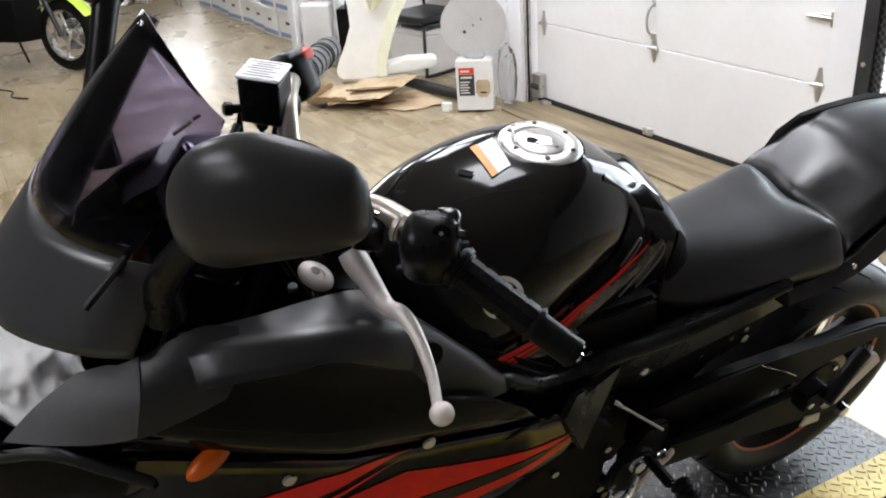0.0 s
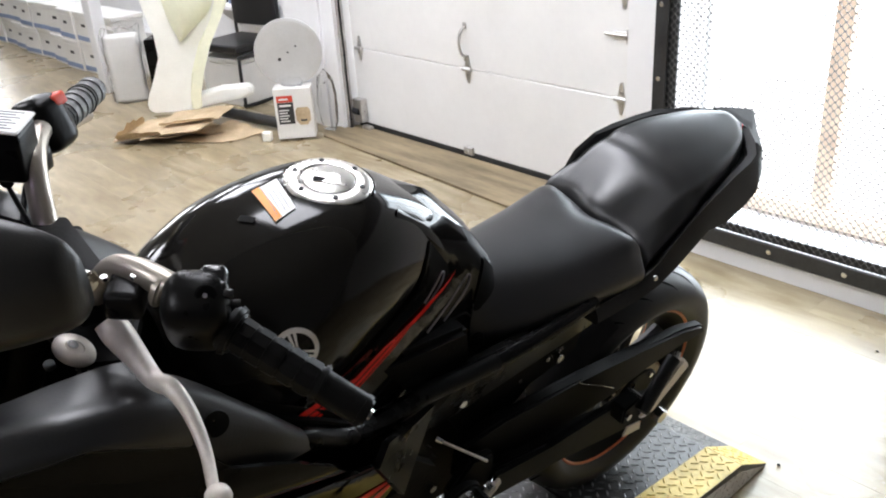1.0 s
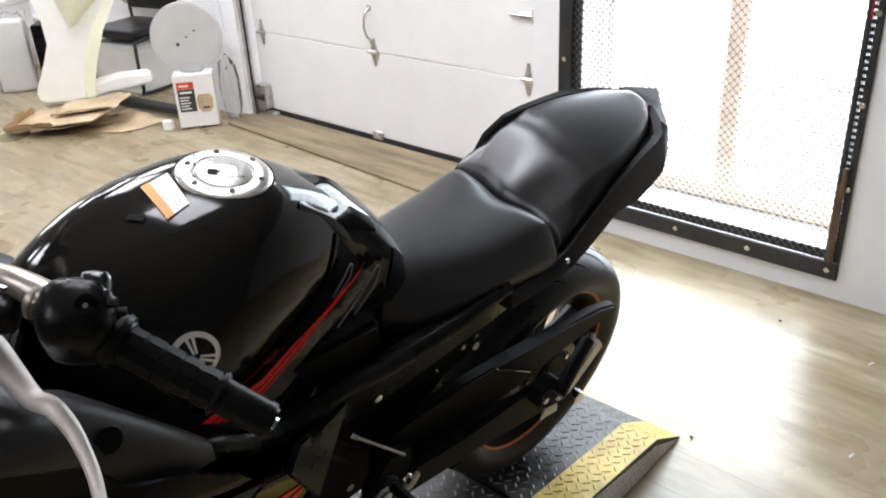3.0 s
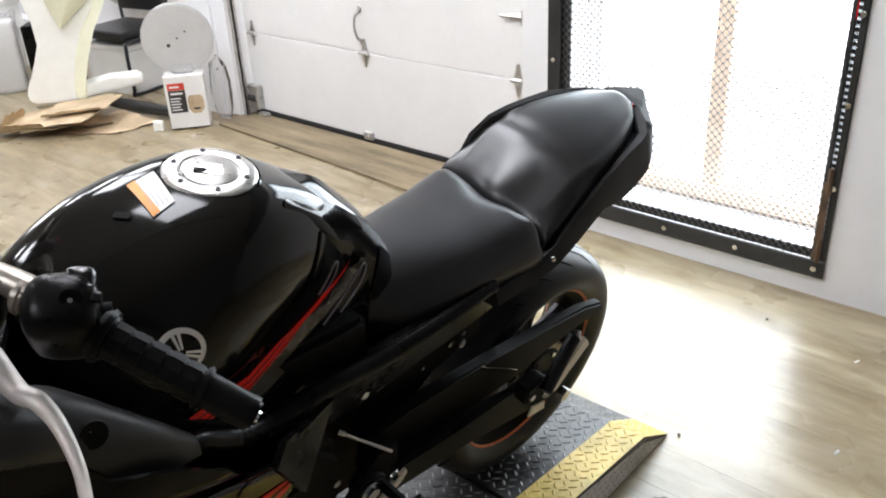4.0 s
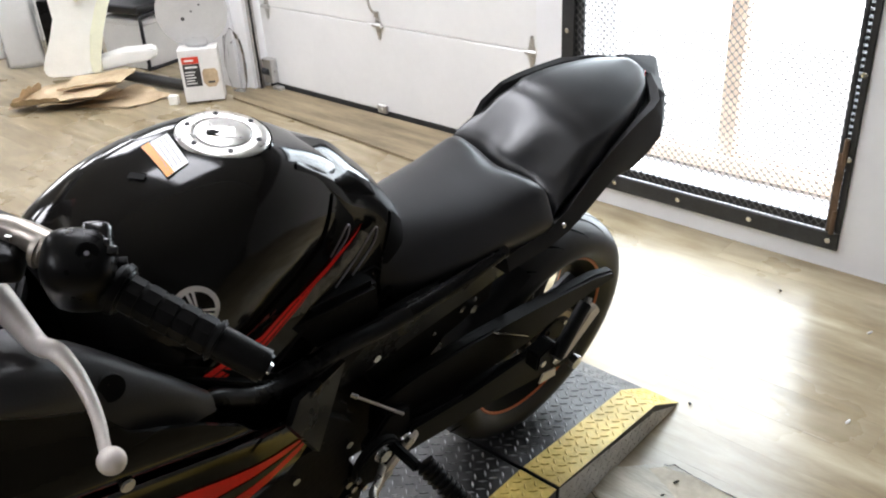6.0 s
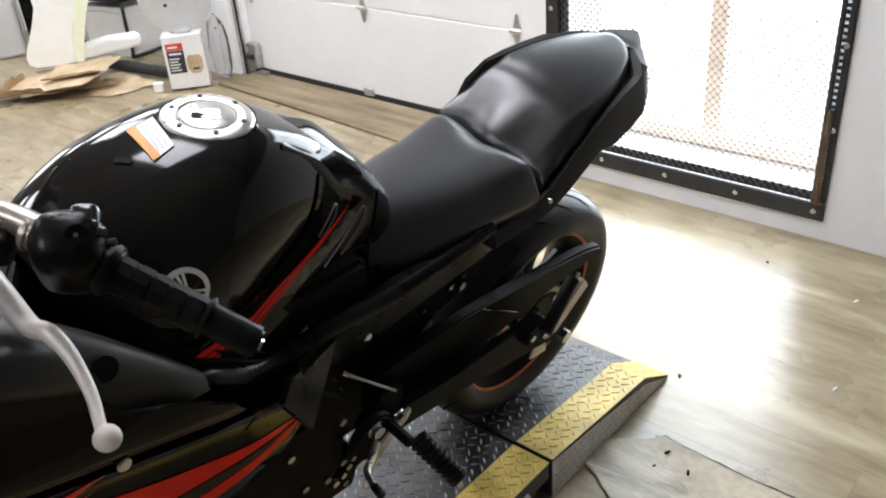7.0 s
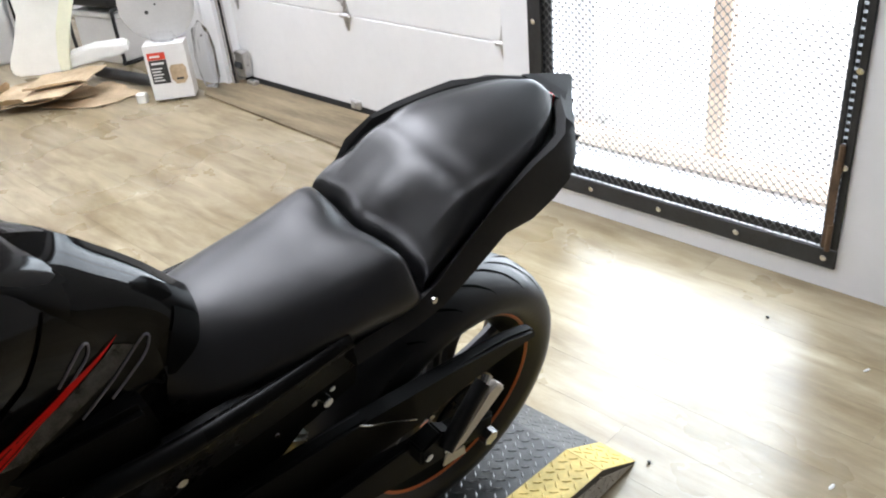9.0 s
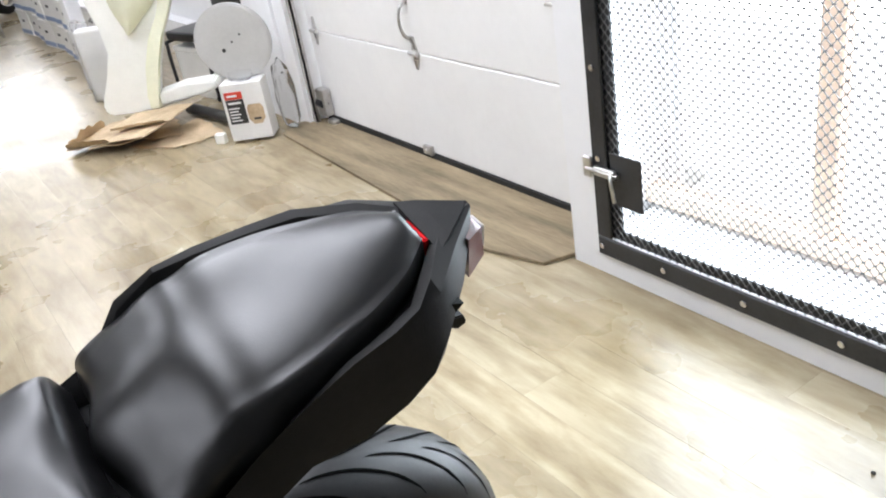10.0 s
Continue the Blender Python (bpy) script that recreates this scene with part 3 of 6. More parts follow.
part("ramp", prism(RP, "x", LX0, LX1, 0.002), M_plate, lift, "grey diamond-plate approach ramp")


def deck_z(y):
    return PZ if y < 1.25 else (PZ + (0.082 - PZ) * (y - 1.254) / 0.446 if y < 1.70 else 0.082 + (0.004 - 0.082) * (y - 1.70) / 0.14)


def edge_strip(xa, xb, ya, yb):
    n = 2
    ring = []
    for y in (ya, yb):
        z = deck_z(y)
        ring.append([(xa, y, z + 0.0008), (xb, y, z + 0.0008), (xb, y, z + 0.0022), (xa, y, z + 0.0022)])
    return loft(ring)


for xa, xb in ((LX1 - 0.105, LX1 + 0.001), (LX0 - 0.001, LX0 + 0.105)):
    part("yellow_edge", edge_strip(xa, xb, -1.05, 1.244), M_yellow, lift, "worn yellow safety paint")
    part("yellow_edge", edge_strip(xa, xb, 1.256, 1.699), M_yellow, lift, "worn yellow safety paint")
    part("yellow_edge", edge_strip(xa, xb, 1.7, 1.838), M_yellow, lift, "worn yellow safety paint")


def lugs(rows_y, x0, x1, zf, material, name):
    """Raised lens-shaped lugs, turned one way and the other like a basket weave."""
    b_v, b_f = [], []
    p = 0.0235
    for j, y in enumerate(rows_y):
        i = 0
        x = x0 + (p / 2 if j % 2 else 0) + 0.008
        while x < x1 - 0.008:
            a = radians(45 if (i + j) % 2 else -45)
            c, s = math.cos(a), math.sin(a)
            L, W, Hh = 0.0125, 0.0032, 0.0022
            k = len(b_v)
            loc = [(-L, 0, 0), (0, -W, 0), (L, 0, 0), (0, W, 0), (-L * 0.55, 0, Hh), (L * 0.55, 0, Hh)]
            for u, w, h in loc:
                yy = y + s * u + c * w
                b_v.append((x + c * u - s * w, yy, zf(yy) + h))
            b_f += [(k, k + 1, k + 4), (k + 1, k + 2, k + 5), (k + 1, k + 5, k + 4), (k + 2, k + 3, k + 5), (k + 3, k + 4, k + 5), (k + 3, k, k + 4)]
            x += p
            i += 1
    m2 = bpy.data.meshes.new(name)
    m2.from_pydata(b_v, [], b_f)
    m2.materials.append(material)
    return m2


def yr(a, b):
    n = int((b - a) / 0.0235)
    return [a + (k + 0.5) * (b - a) / n for k in range(n)]


for xa, xb, mm in ((LX0 + 0.106, LX1 - 0.106, M_lug), (LX1 - 0.104, LX1 - 0.002, M_yellow), (LX0 + 0.002, LX0 + 0.104, M_yellow)):
    up = 0.0022 if mm is M_yellow else 0.0
    tagged(part("tread_lug", lugs(yr(-1.04, 1.24) + yr(1.262, 1.695) + yr(1.706, 1.825), xa, xb, lambda y: deck_z(y) + up, mm, "tread_lug"), None, lift), kind="stuff")
# upright lugs on the ramp's flank
fv, ff = [], []
for j, z in enumerate((0.018, 0.040, 0.062, 0.085)):
    y = 1.27 + (0.012 if j % 2 else 0)
    i = 0
    while y < 1.82:
        if z < deck_z(y) - 0.016:
            a = radians(45 if (i + j) % 2 else -45)
            c, s = math.cos(a), math.sin(a)
            k = len(fv)
            for u, w, h in [(-0.0125, 0, 0), (0, -0.0032, 0), (0.0125, 0, 0), (0, 0.0032, 0), (-0.007, 0, 0.002), (0.007, 0, 0.002)]:
                fv.append((LX1 + 0.0002 + h, y + c * u - s * w, z + s * u + c * w))
            ff += [(k, k + 1, k + 4), (k + 1, k + 2, k + 5), (k + 1, k + 5, k + 4), (k + 2, k + 3, k + 5), (k + 3, k + 4, k + 5), (k + 3, k, k + 4)]
        y += 0.0235
        i += 1
m3 = bpy.data.meshes.new("flank_lug")
m3.from_pydata(fv, [], ff)
m3.materials.append(M_steel)
tagged(part("flank_lug", m3, None, lift), kind="stuff")
part("flank_plate", prism([(1.256, 0.001), (1.256, PZ - 0.006), (1.70, 0.060), (1.825, 0.004)], "x", LX1 - 0.001, LX1 + 0.0015), M_flank, lift, "bare worn metal flank")
# folded side plate by the joint
sp = loft([[(-0.706, 0.98, 0.104), (-0.706, 1.16, 0.104), (-0.709, 1.16, 0.100), (-0.709, 0.98, 0.100)],
           [(-0.60, 0.98, 0.004), (-0.61, 1.15, 0.004), (-0.615, 1.15, 0.0), (-0.605, 0.98, 0.0)]])
part("side_plate", sp, M_flank, lift, "bare folded side plate")
part("side_plate_bolt", cyl((-0.668, 1.10, 0.066), (-0.662, 1.10, 0.072), 0.008, seg=10), M_steel, lift)

# ---- torn floor covering by the lift ----
def ragged(pts, n=7, amp=0.005):
    """A straight-sided outline with torn, slightly uneven edges."""
    out = []
    for k, (x, y) in enumerate(pts):
        x2, y2 = pts[(k + 1) % len(pts)]
        for q in range(n):
            p = Vector((x + (x2 - x) * q / n, y + (y2 - y) * q / n, 0))
            out.append(p + Vector((noise.noise(p * 55), noise.noise(p * 55 + Vector((5, 0, 0))), 0)) * amp)
    return out


def scrap(name, pts, z, lift_h, label, material, kind=""):
    b = bmesh.new()
    ring = ragged(pts)
    c = sum(ring, Vector()) / len(ring)
    for i, q in enumerate(ring):
        q.z = z + lift_h * max(0, math.sin(i * 0.31 + 0.6)) ** 2
    lo = [b.verts.new((q.x, q.y, q.z - 0.0012)) for q in ring]
    hi = [b.verts.new(q) for q in ring]
    mid = [b.verts.new((c.x + (q.x - c.x) * 0.72, c.y + (q.y - c.y) * 0.72, z + 0.15 * (q.z - z))) for q in ring]
    n = len(ring)
    cv = b.verts.new((c.x, c.y, z))
    for i in range(n):
        k = (i + 1) % n
        b.faces.new((lo[i], lo[k], hi[k], hi[i]))
        b.faces.new((hi[i], hi[k], mid[k], mid[i]))
        b.faces.new((mid[i], mid[k], cv))
    return solid(name, b, material, label, "floor scrap", kind, smooth=True)


def crack(pts, r):
    line = ragged([(x, y) for x, y in pts], 6, 0.004)[:6 * (len(pts) - 1) + 1]
    rad = [r * (0.5 + abs(noise.noise(p * 30)) * 1.4) for p in line]
    return solid("floor_crack", tube([(p.x, p.y, 0.0035) for p in line], r, k=2, seg=6, radii=rad), M_crack, "dark line for the shaded split in the torn floor covering", "floor crack", "structure")


scrap("worn_floor_patch", [(-0.70, 1.47), (-0.60, 1.585), (-0.535, 1.60), (-0.35, 1.592), (-0.172, 1.597), (-0.165, 1.489), (-0.02, 1.488), (0.02, 1.185), (-0.10, 1.18), (-0.69, 1.03)], 0.0014, 0.0, "bare patch where the floor covering is torn away", M_bare, "structure")
scrap("vinyl_scrap", [(-0.700, 1.398), (-0.652, 1.380), (-0.578, 1.335), (-0.506, 1.316), (-0.417, 1.296), (-0.414, 1.427), (-0.443, 1.464), (-0.525, 1.506), (-0.636, 1.563), (-0.695, 1.495)], 0.0055, 0.007, "torn curled piece of floor covering beside the lift", M_vinyl)
scrap("vinyl_scrap", [(-0.335, 1.43), (-0.286, 1.386), (-0.253, 1.354), (-0.24, 1.24), (-0.12, 1.22), (-0.06, 1.36), (-0.12, 1.46), (-0.277, 1.455)], 0.0055, 0.006, "torn patch of floor covering beside the lift", M_vinyl)
scrap("vinyl_scrap", [(-0.62, 1.20), (-0.53, 1.24), (-0.44, 1.19), (-0.46, 1.07), (-0.60, 1.05)], 0.0055, 0.006, "torn floor covering lying flat by the lift", M_vinyl)
crack([(-0.601, 1.592), (-0.577, 1.608), (-0.538, 1.603), (-0.492, 1.601), (-0.349, 1.593), (-0.172, 1.597)], 0.0017)
crack([(-0.700, 1.394), (-0.652, 1.376), (-0.578, 1.331), (-0.506, 1.312), (-0.416, 1.291), (-0.410, 1.424)], 0.0017)
crack([(-0.337, 1.43), (-0.288, 1.384), (-0.255, 1.351), (-0.243, 1.26)], 0.0016)
for x, y in ((-0.545, 1.555), (-0.47, 1.52), (-0.55, 1.49), (-0.375, 1.47), (-0.355, 1.445), (-0.22, 1.56), (-0.62, 1.29), (-0.30, 1.50), (-0.14, 1.50)):
    d = bmesh.new()
    bmesh.ops.create_icosphere(d, subdivisions=1, radius=0.006, matrix=pose(x, y, 0.0045, 10, 20, 900 * x) @ Matrix.Diagonal((1.7, 0.7, 0.4, 1)))
    solid("floor_debris", d, M_groove, "dark flake of torn floor covering", "debris", group="floor flakes")
for x, y in ((-0.668, 1.86), (-0.40, 2.52), (-0.05, 2.30), (-0.72, 2.60), (-0.30, 2.05)):
    d = bmesh.new()
    bmesh.ops.create_icosphere(d, subdivisions=1, radius=0.007, matrix=pose(x, y, 0.003, 20, 30, 40 * x * 9) @ Matrix.Diagonal((1.6, 0.8, 0.5, 1)))
    solid("floor_debris", d, M_seal if x < -0.6 else M_white, "tiny crumb of dirt on the floor", "debris")

# ---- the motorcycle: x to its left, y to its rear, z up; it leans on its side stand ----
bike = thing("motorcycle", "gloss black sport motorcycle with red graphics, leaning on its side stand", "motorcycle",
             m=pose(-0.979, 1.396, 0.116, 0, 13.76, -2.52))

TANK = [
    (-1.075, [(0, 1.028), (0.04, 1.024), (0.075, 1.00), (0.095, 0.955), (0.097, 0.905), (0.09, 0.865)]),
    (-1.03, [(0, 1.060), (0.05, 1.055), (0.10, 1.024), (0.130, 0.968), (0.133, 0.91), (0.12, 0.86)]),
    (-0.96, [(0, 1.094), (0.06, 1.087), (0.115, 1.052), (0.150, 0.985), (0.150, 0.92), (0.13, 0.865)]),
    (-0.88, [(0, 1.112), (0.065, 1.105), (0.118, 1.068), (0.150, 1.0), (0.146, 0.93), (0.125, 0.87)]),
    (-0.80, [(0, 1.113), (0.066, 1.106), (0.112, 1.066), (0.134, 1.0), (0.126, 0.94), (0.108, 0.875)]),
    (-0.73, [(0, 1.090), (0.06, 1.082), (0.094, 1.045), (0.110, 0.99), (0.104, 0.93), (0.092, 0.87)]),
    (-0.66, [(0, 1.046), (0.048, 1.037), (0.072, 1.0), (0.082, 0.95), (0.080, 0.895), (0.075, 0.84)]),
    (-0.61, [(0, 0.985), (0.04, 0.975), (0.058, 0.93), (0.065, 0.885), (0.066, 0.85), (0.066, 0.81)]),
    (-0.565, [(0, 0.92), (0.03, 0.91), (0.045, 0.88), (0.05, 0.85), (0.05, 0.83), (0.05, 0.80)]),
]


TANKF = [(r[0][1], [(q[0], q[2]) for q in r[(len(r) - 1) // 2:]]) for r in smooth_grid(mirror_sections(TANK), 5, 8)]


def tank_side(v, h):
    """Half width of the tank at a place along it and a height."""
    v = max(TANKF[0][0], min(TANKF[-1][0], v))
    for (v0, p0), (v1, p1) in zip(TANKF, TANKF[1:]):
        if v0 <= v <= v1:
            f = (v - v0) / (v1 - v0)
            p = [(a[0] + (b[0] - a[0]) * f, a[1] + (b[1] - a[1]) * f) for a, b in zip(p0, p1)]
            break
    if h >= p[0][1]:
        return -1.0
    for a, b in zip(p, p[1:]):
        if b[1] <= h <= a[1]:
            f = (a[1] - h) / max(1e-6, a[1] - b[1])
            return a[0] + (b[0] - a[0]) * f
    return p[-1][0]


tank = part("fuel_tank", skin(TANK, 5, 8), M_tank, bike, "gloss black fuel tank", smooth=True)


def tank_top(s, v):
    lo, hi = 0.8, 1.2
    for _ in range(24):
        mid = (lo + hi) / 2
        if tank_side(v, mid) > abs(s):
            lo = mid
        else:
            hi = mid
    return lo


# filler cap: a flat bolted ring, a grooved lid and a hinged key cover
CAPM = Matrix.Translation((0.001, -0.808, 1.1085)) @ pose(0, 0, 0, -3, 1.5, 0) @ Matrix.Diagonal((0.84, 0.84, 1, 1))
capb = lathe([(0.0, 0.0), (0.0062, 0.0), (0.0070, 0.040), (0.0058, 0.0420), (0.0030, 0.0425), (0.0030, 0.0437), (0.0058, 0.0442), (0.0068, 0.046), (0.0056, 0.066), (0.0022, 0.0705), (-0.004, 0.071)], "z", 72)
cap = part("fuel_cap", capb, M_alu, tank, "round brushed aluminium filler cap", smooth=True, m=CAPM)
for a in range(6):
    an = radians(38 + a * 60)
    c_ = (0.0555 * math.cos(an), 0.0555 * math.sin(an))
    part("cap_bolt", cyl((*c_, 0.0055), (*c_, 0.0078), 0.0046, seg=14), M_darksteel, cap)
    part("bolt_socket", cyl((*c_, 0.0070), (*c_, 0.0082), 0.0022, seg=6), M_slot, cap)
part("cap_groove", lathe([(0.0032, 0.0421), (0.0032, 0.0441)], "z", 72), M_slot, cap)
KF = [(-0.024, -0.011), (-0.005, -0.013), (0.0, -0.019), (0.016, -0.017), (0.018, 0.010), (0.002, 0.013), (-0.022, 0.011)]
part("key_flap", prism(KF, "z", 0.0064, 0.0082, 0.0008), M_alu, cap, "hinged key cover", m=pose(0, 0, 0, 0, 0, 62))
part("key_slot", prism([(-0.026, -0.011), (-0.012, -0.0115), (-0.004, -0.004), (-0.014, 0.002), (-0.024, 0.002)], "z", 0.0083, 0.0090), M_slot, cap, m=pose(0, 0, 0, 0, 0, 62))
part("cap_rim", lathe([(-0.002, 0.071), (0.0020, 0.0735), (-0.006, 0.077)], "z", 56), M_gloss, cap, smooth=True)


def on_tank(pts, up, name, material, label=""):
    """A label that lies on the crest of the tank: outline in (s, v)."""
    b = bmesh.new()
    rows = 6
    (a, c, d, e) = [Vector((x, y, 0)) for x, y in pts]
    grid = []
    for i in range(rows + 1):
        u = i / rows
        l, r = a.lerp(e, u), c.lerp(d, u)
        grid.append([(q.x, q.y, tank_top(q.x, q.y) + up) for q in (l.lerp(r, k / rows) for k in range(rows + 1))])
    loft(grid, closed=False, bm=b)
    return part(name, b, material, tank, label, smooth=True)


on_tank([(-0.033, -0.866), (0.036, -0.879), (0.043, -0.911), (-0.028, -0.904)], 0.002, "warning_sticker", M_white, "white warning sticker with an orange band")
on_tank([(-0.0296, -0.8935), (0.0408, -0.901), (0.0432, -0.912), (-0.0282, -0.905)], 0.003, "sticker_band", M_lorange)
for k in range(4):
    v0 = 0.006 + k * 0.006
    on_tank([(-0.028, -0.868 - v0), (0.034, -0.880 - v0), (0.034, -0.8808 - v0), (-0.028, -0.8688 - v0)], 0.0030, "sticker_line", M_grey2)
on_tank([(0.004, -0.938), (0.022, -0.926), (0.027, -0.934), (0.009, -0.946)], 0.003, "tank_mark", M_slot)

# emblem: plain ring with a three-spoke figure
EC = (-0.949, 0.995)


def on_side(r, a):
    v, h = EC[0] + r * math.cos(a), EC[1] + r * math.sin(a)
    return (tank_side(v, h) + 0.004, v, h)


eb = bmesh.new()
ring_ = [[eb.verts.new(on_side(r, 2 * math.pi * i / 36)) for r in (0.0228, 0.0292)] for i in range(36)]
for i in range(36):
    eb.faces.new((ring_[i][0], ring_[i][1], ring_[(i + 1) % 36][1], ring_[(i + 1) % 36][0]))
em_ = part("round_emblem", eb, M_decal, tank, "silver ring emblem on the tank")
for k in range(3):
    sb_ = bmesh.new()
    for side in (-1, 1):
        q = []
        for r, w in ((0.004, 0.0004), (0.0232, 0.0016), (0.0232, 0.0056), (0.004, 0.0030)):
            q.append(sb_.verts.new(on_side(math.hypot(r, w), radians(95 + 120 * k) + side * math.atan2(w, r))))
        sb_.faces.new(q)
    part("emblem_spoke", sb_, M_decal, em_)

# gloss side panel with the red stripe; its rear end wraps over the seat's nose as a hood
WING = [(-1.02, 0.835), (-0.944, 0.886), (-0.85, 0.908), (-0.782, 0.937), (-0.737, 0.963), (-0.709, 1.0), (-0.694, 1.022), (-0.672, 0.992), (-0.650, 0.962), (-0.618, 0.940), (-0.586, 0.912),
        (-0.577, 0.87), (-0.575, 0.82), (-0.585, 0.775), (-0.72, 0.755), (-0.80, 0.755), (-0.90, 0.775)]


def wing_s(v, h):
    """The side panel is nearly flat, draws in towards the seat and stands off the tank's curve."""
    flat = 0.150 - 0.223 * (v + 0.944) - 0.16 * (h - 0.88)
    return max(flat, tank_side(v, h) + 0.004)


HOOD = [
    [(0, -0.645, 1.049), (0, -0.60, 1.008), (0, -0.55, 0.955), (0, -0.508, 0.900), (0, -0.498, 0.885), (0, -0.512, 0.872)],
    [(0.03, -0.655, 1.045), (0.03, -0.605, 1.000), (0.028, -0.553, 0.945), (0.022, -0.508, 0.890), (0.020, -0.500, 0.875), (0.018, -0.514, 0.862)],
    [(0.058, -0.668, 1.036), (0.055, -0.615, 0.987), (0.051, -0.562, 0.927), (0.042, -0.514, 0.873), (0.039, -0.505, 0.857), (0.034, -0.520, 0.846)],
    [(0.083, -0.688, 1.022), (0.073, -0.632, 0.962), (0.063, -0.577, 0.902), (0.064, -0.532, 0.855), (0.063, -0.520, 0.840), (0.054, -0.534, 0.832)],
    [(0.084, -0.672, 0.945), (0.070, -0.610, 0.900), (0.066, -0.582, 0.862), (0.078, -0.556, 0.820), (0.081, -0.545, 0.806), (0.068, -0.556, 0.800)],
    [(0.084, -0.650, 0.80), (0.072, -0.605, 0.80), (0.070, -0.590, 0.79), (0.092, -0.574, 0.778), (0.099, -0.566, 0.770), (0.085, -0.575, 0.765)],
]
for k, r in enumerate(HOOD):
    x, v = r[0][0], r[0][1] - 0.065
    r.insert(0, (x, v, tank_top(x, v) - 0.004) if k < 4 else (x - 0.01, v, r[0][2]))
for sd in (1, -1):
    part("side_panel", shell(WING if sd > 0 else [(v, min(h, 0.965)) for v, h in WING], lambda v, h: sd * wing_s(v, h), 0.006), M_panel, bike, "gloss black side panel", smooth=True)
    part("tank_hood", loft(smooth_grid([[(sd * x, v, h) for x, v, h in r] for r in HOOD], 5, 5), closed=False), M_panel, bike, "gloss black hood over the seat's nose", smooth=True)
    hg_ = smooth_grid([[(sd * x, v, h) for x, v, h in r] for r in HOOD], 5, 5)
    part("hood_shade_band", loft([[(p.x + sd * 0.0025, p.y, p.z + 0.0015) for p in r[17:23]] for r in hg_[9:]], closed=False), M_slot, bike, "black band for the shaded edge along the hood", smooth=True)
    part("red_stripe", shell([(-0.99, 0.872), (-0.944, 0.884), (-0.844, 0.876), (-0.767, 0.895), (-0.695, 0.920), (-0.622, 0.933), (-0.695, 0.906), (-0.767, 0.876), (-0.844, 0.854), (-0.944, 0.858), (-0.99, 0.846)],
                             lambda v, h: sd * (wing_s(v, h) + 0.0025), 0), M_red, bike, "red stripe graphic", smooth=True)
    for dh in (0.004, -0.005):
        part("stripe_line", shell([(-0.944, 0.871 + dh), (-0.844, 0.865 + dh), (-0.767, 0.886 + dh), (-0.72, 0.902 + dh * 0.6), (-0.767, 0.8845 + dh), (-0.844, 0.863 + dh), (-0.944, 0.869 + dh)],
                                  lambda v, h: sd * (wing_s(v, h) + 0.0035), 0), M_slot, bike)
    part("grey_graphic", shell([(-0.80, 0.872), (-0.70, 0.901), (-0.63, 0.925), (-0.605, 0.905), (-0.64, 0.886), (-0.70, 0.872), (-0.76, 0.858)],
                               lambda v, h: sd * (wing_s(v, h) + 0.002), 0), M_splat, bike, "grey splatter graphic", smooth=True)
    for line in ([(-0.69, 0.858), (-0.64, 0.880), (-0.60, 0.903), (-0.588, 0.907), (-0.585, 0.898), (-0.60, 0.880), (-0.65, 0.856)], [(-0.705, 0.925), (-0.685, 0.945), (-0.668, 0.957), (-0.660, 0.952), (-0.668, 0.935), (-0.70, 0.912)]):
        part("outline_graphic", tube([(sd * (wing_s(v, h) + 0.0008), v, h) for v, h in line], 0.0017, k=5, seg=6), M_grey2, bike, "thin grey outline graphic")
    part("panel_seam", tube([(sd * (wing_s(v, h) + 0.0006), v, h) for v, h in ((-0.86, 0.80), (-0.78, 0.825), (-0.714, 0.838), (-0.64, 0.846), (-0.60, 0.842), (-0.583, 0.828), (-0.580, 0.838))], 0.0022, seg=6), M_slot, bike)

# seats
SEAT = [
    (-0.60, [(0, 0.90), (0.035, 0.89), (0.058, 0.86), (0.070, 0.82), (0.074, 0.79), (0.068, 0.76)]),
    (-0.55, [(0, 0.878), (0.042, 0.868), (0.072, 0.842), (0.093, 0.805), (0.100, 0.778), (0.094, 0.752)]),
    (-0.50, [(0, 0.866), (0.046, 0.860), (0.080, 0.840), (0.107, 0.808), (0.116, 0.784), (0.108, 0.758)]),
    (-0.42, [(0, 0.863), (0.052, 0.859), (0.090, 0.846), (0.118, 0.815), (0.128, 0.792), (0.120, 0.765)]),
    (-0.33, [(0, 0.863), (0.056, 0.861), (0.099, 0.850), (0.126, 0.822), (0.137, 0.798), (0.129, 0.768)]),
    (-0.265, [(0, 0.865), (0.060, 0.866), (0.107, 0.858), (0.132, 0.828), (0.143, 0.800), (0.135, 0.768)]),
    (-0.232, [(0, 0.857), (0.060, 0.865), (0.110, 0.861), (0.134, 0.829), (0.145, 0.799), (0.137, 0.768)]),
    (-0.212, [(0, 0.840), (0.057, 0.852), (0.109, 0.853), (0.133, 0.824), (0.144, 0.796), (0.136, 0.768)]),
    (-0.197, [(0, 0.795), (0.052, 0.812), (0.102, 0.815), (0.126, 0.802), (0.138, 0.786), (0.131, 0.766)]),
]
part("rider_seat", skin(SEAT, 5, 8), M_seat, bike, "black vinyl rider seat", smooth=True)
# pillion: rings of (s, v, h) from the foot of the three-lobed front over the crest to the tail
def lobes(s):
    """How far the front stands back at a half width: a broad middle lobe, a soft crease, a side lobe."""
    return 0.0075 * (1 - math.cos(2 * math.pi * s / 0.128)) + 1.5 * s * s


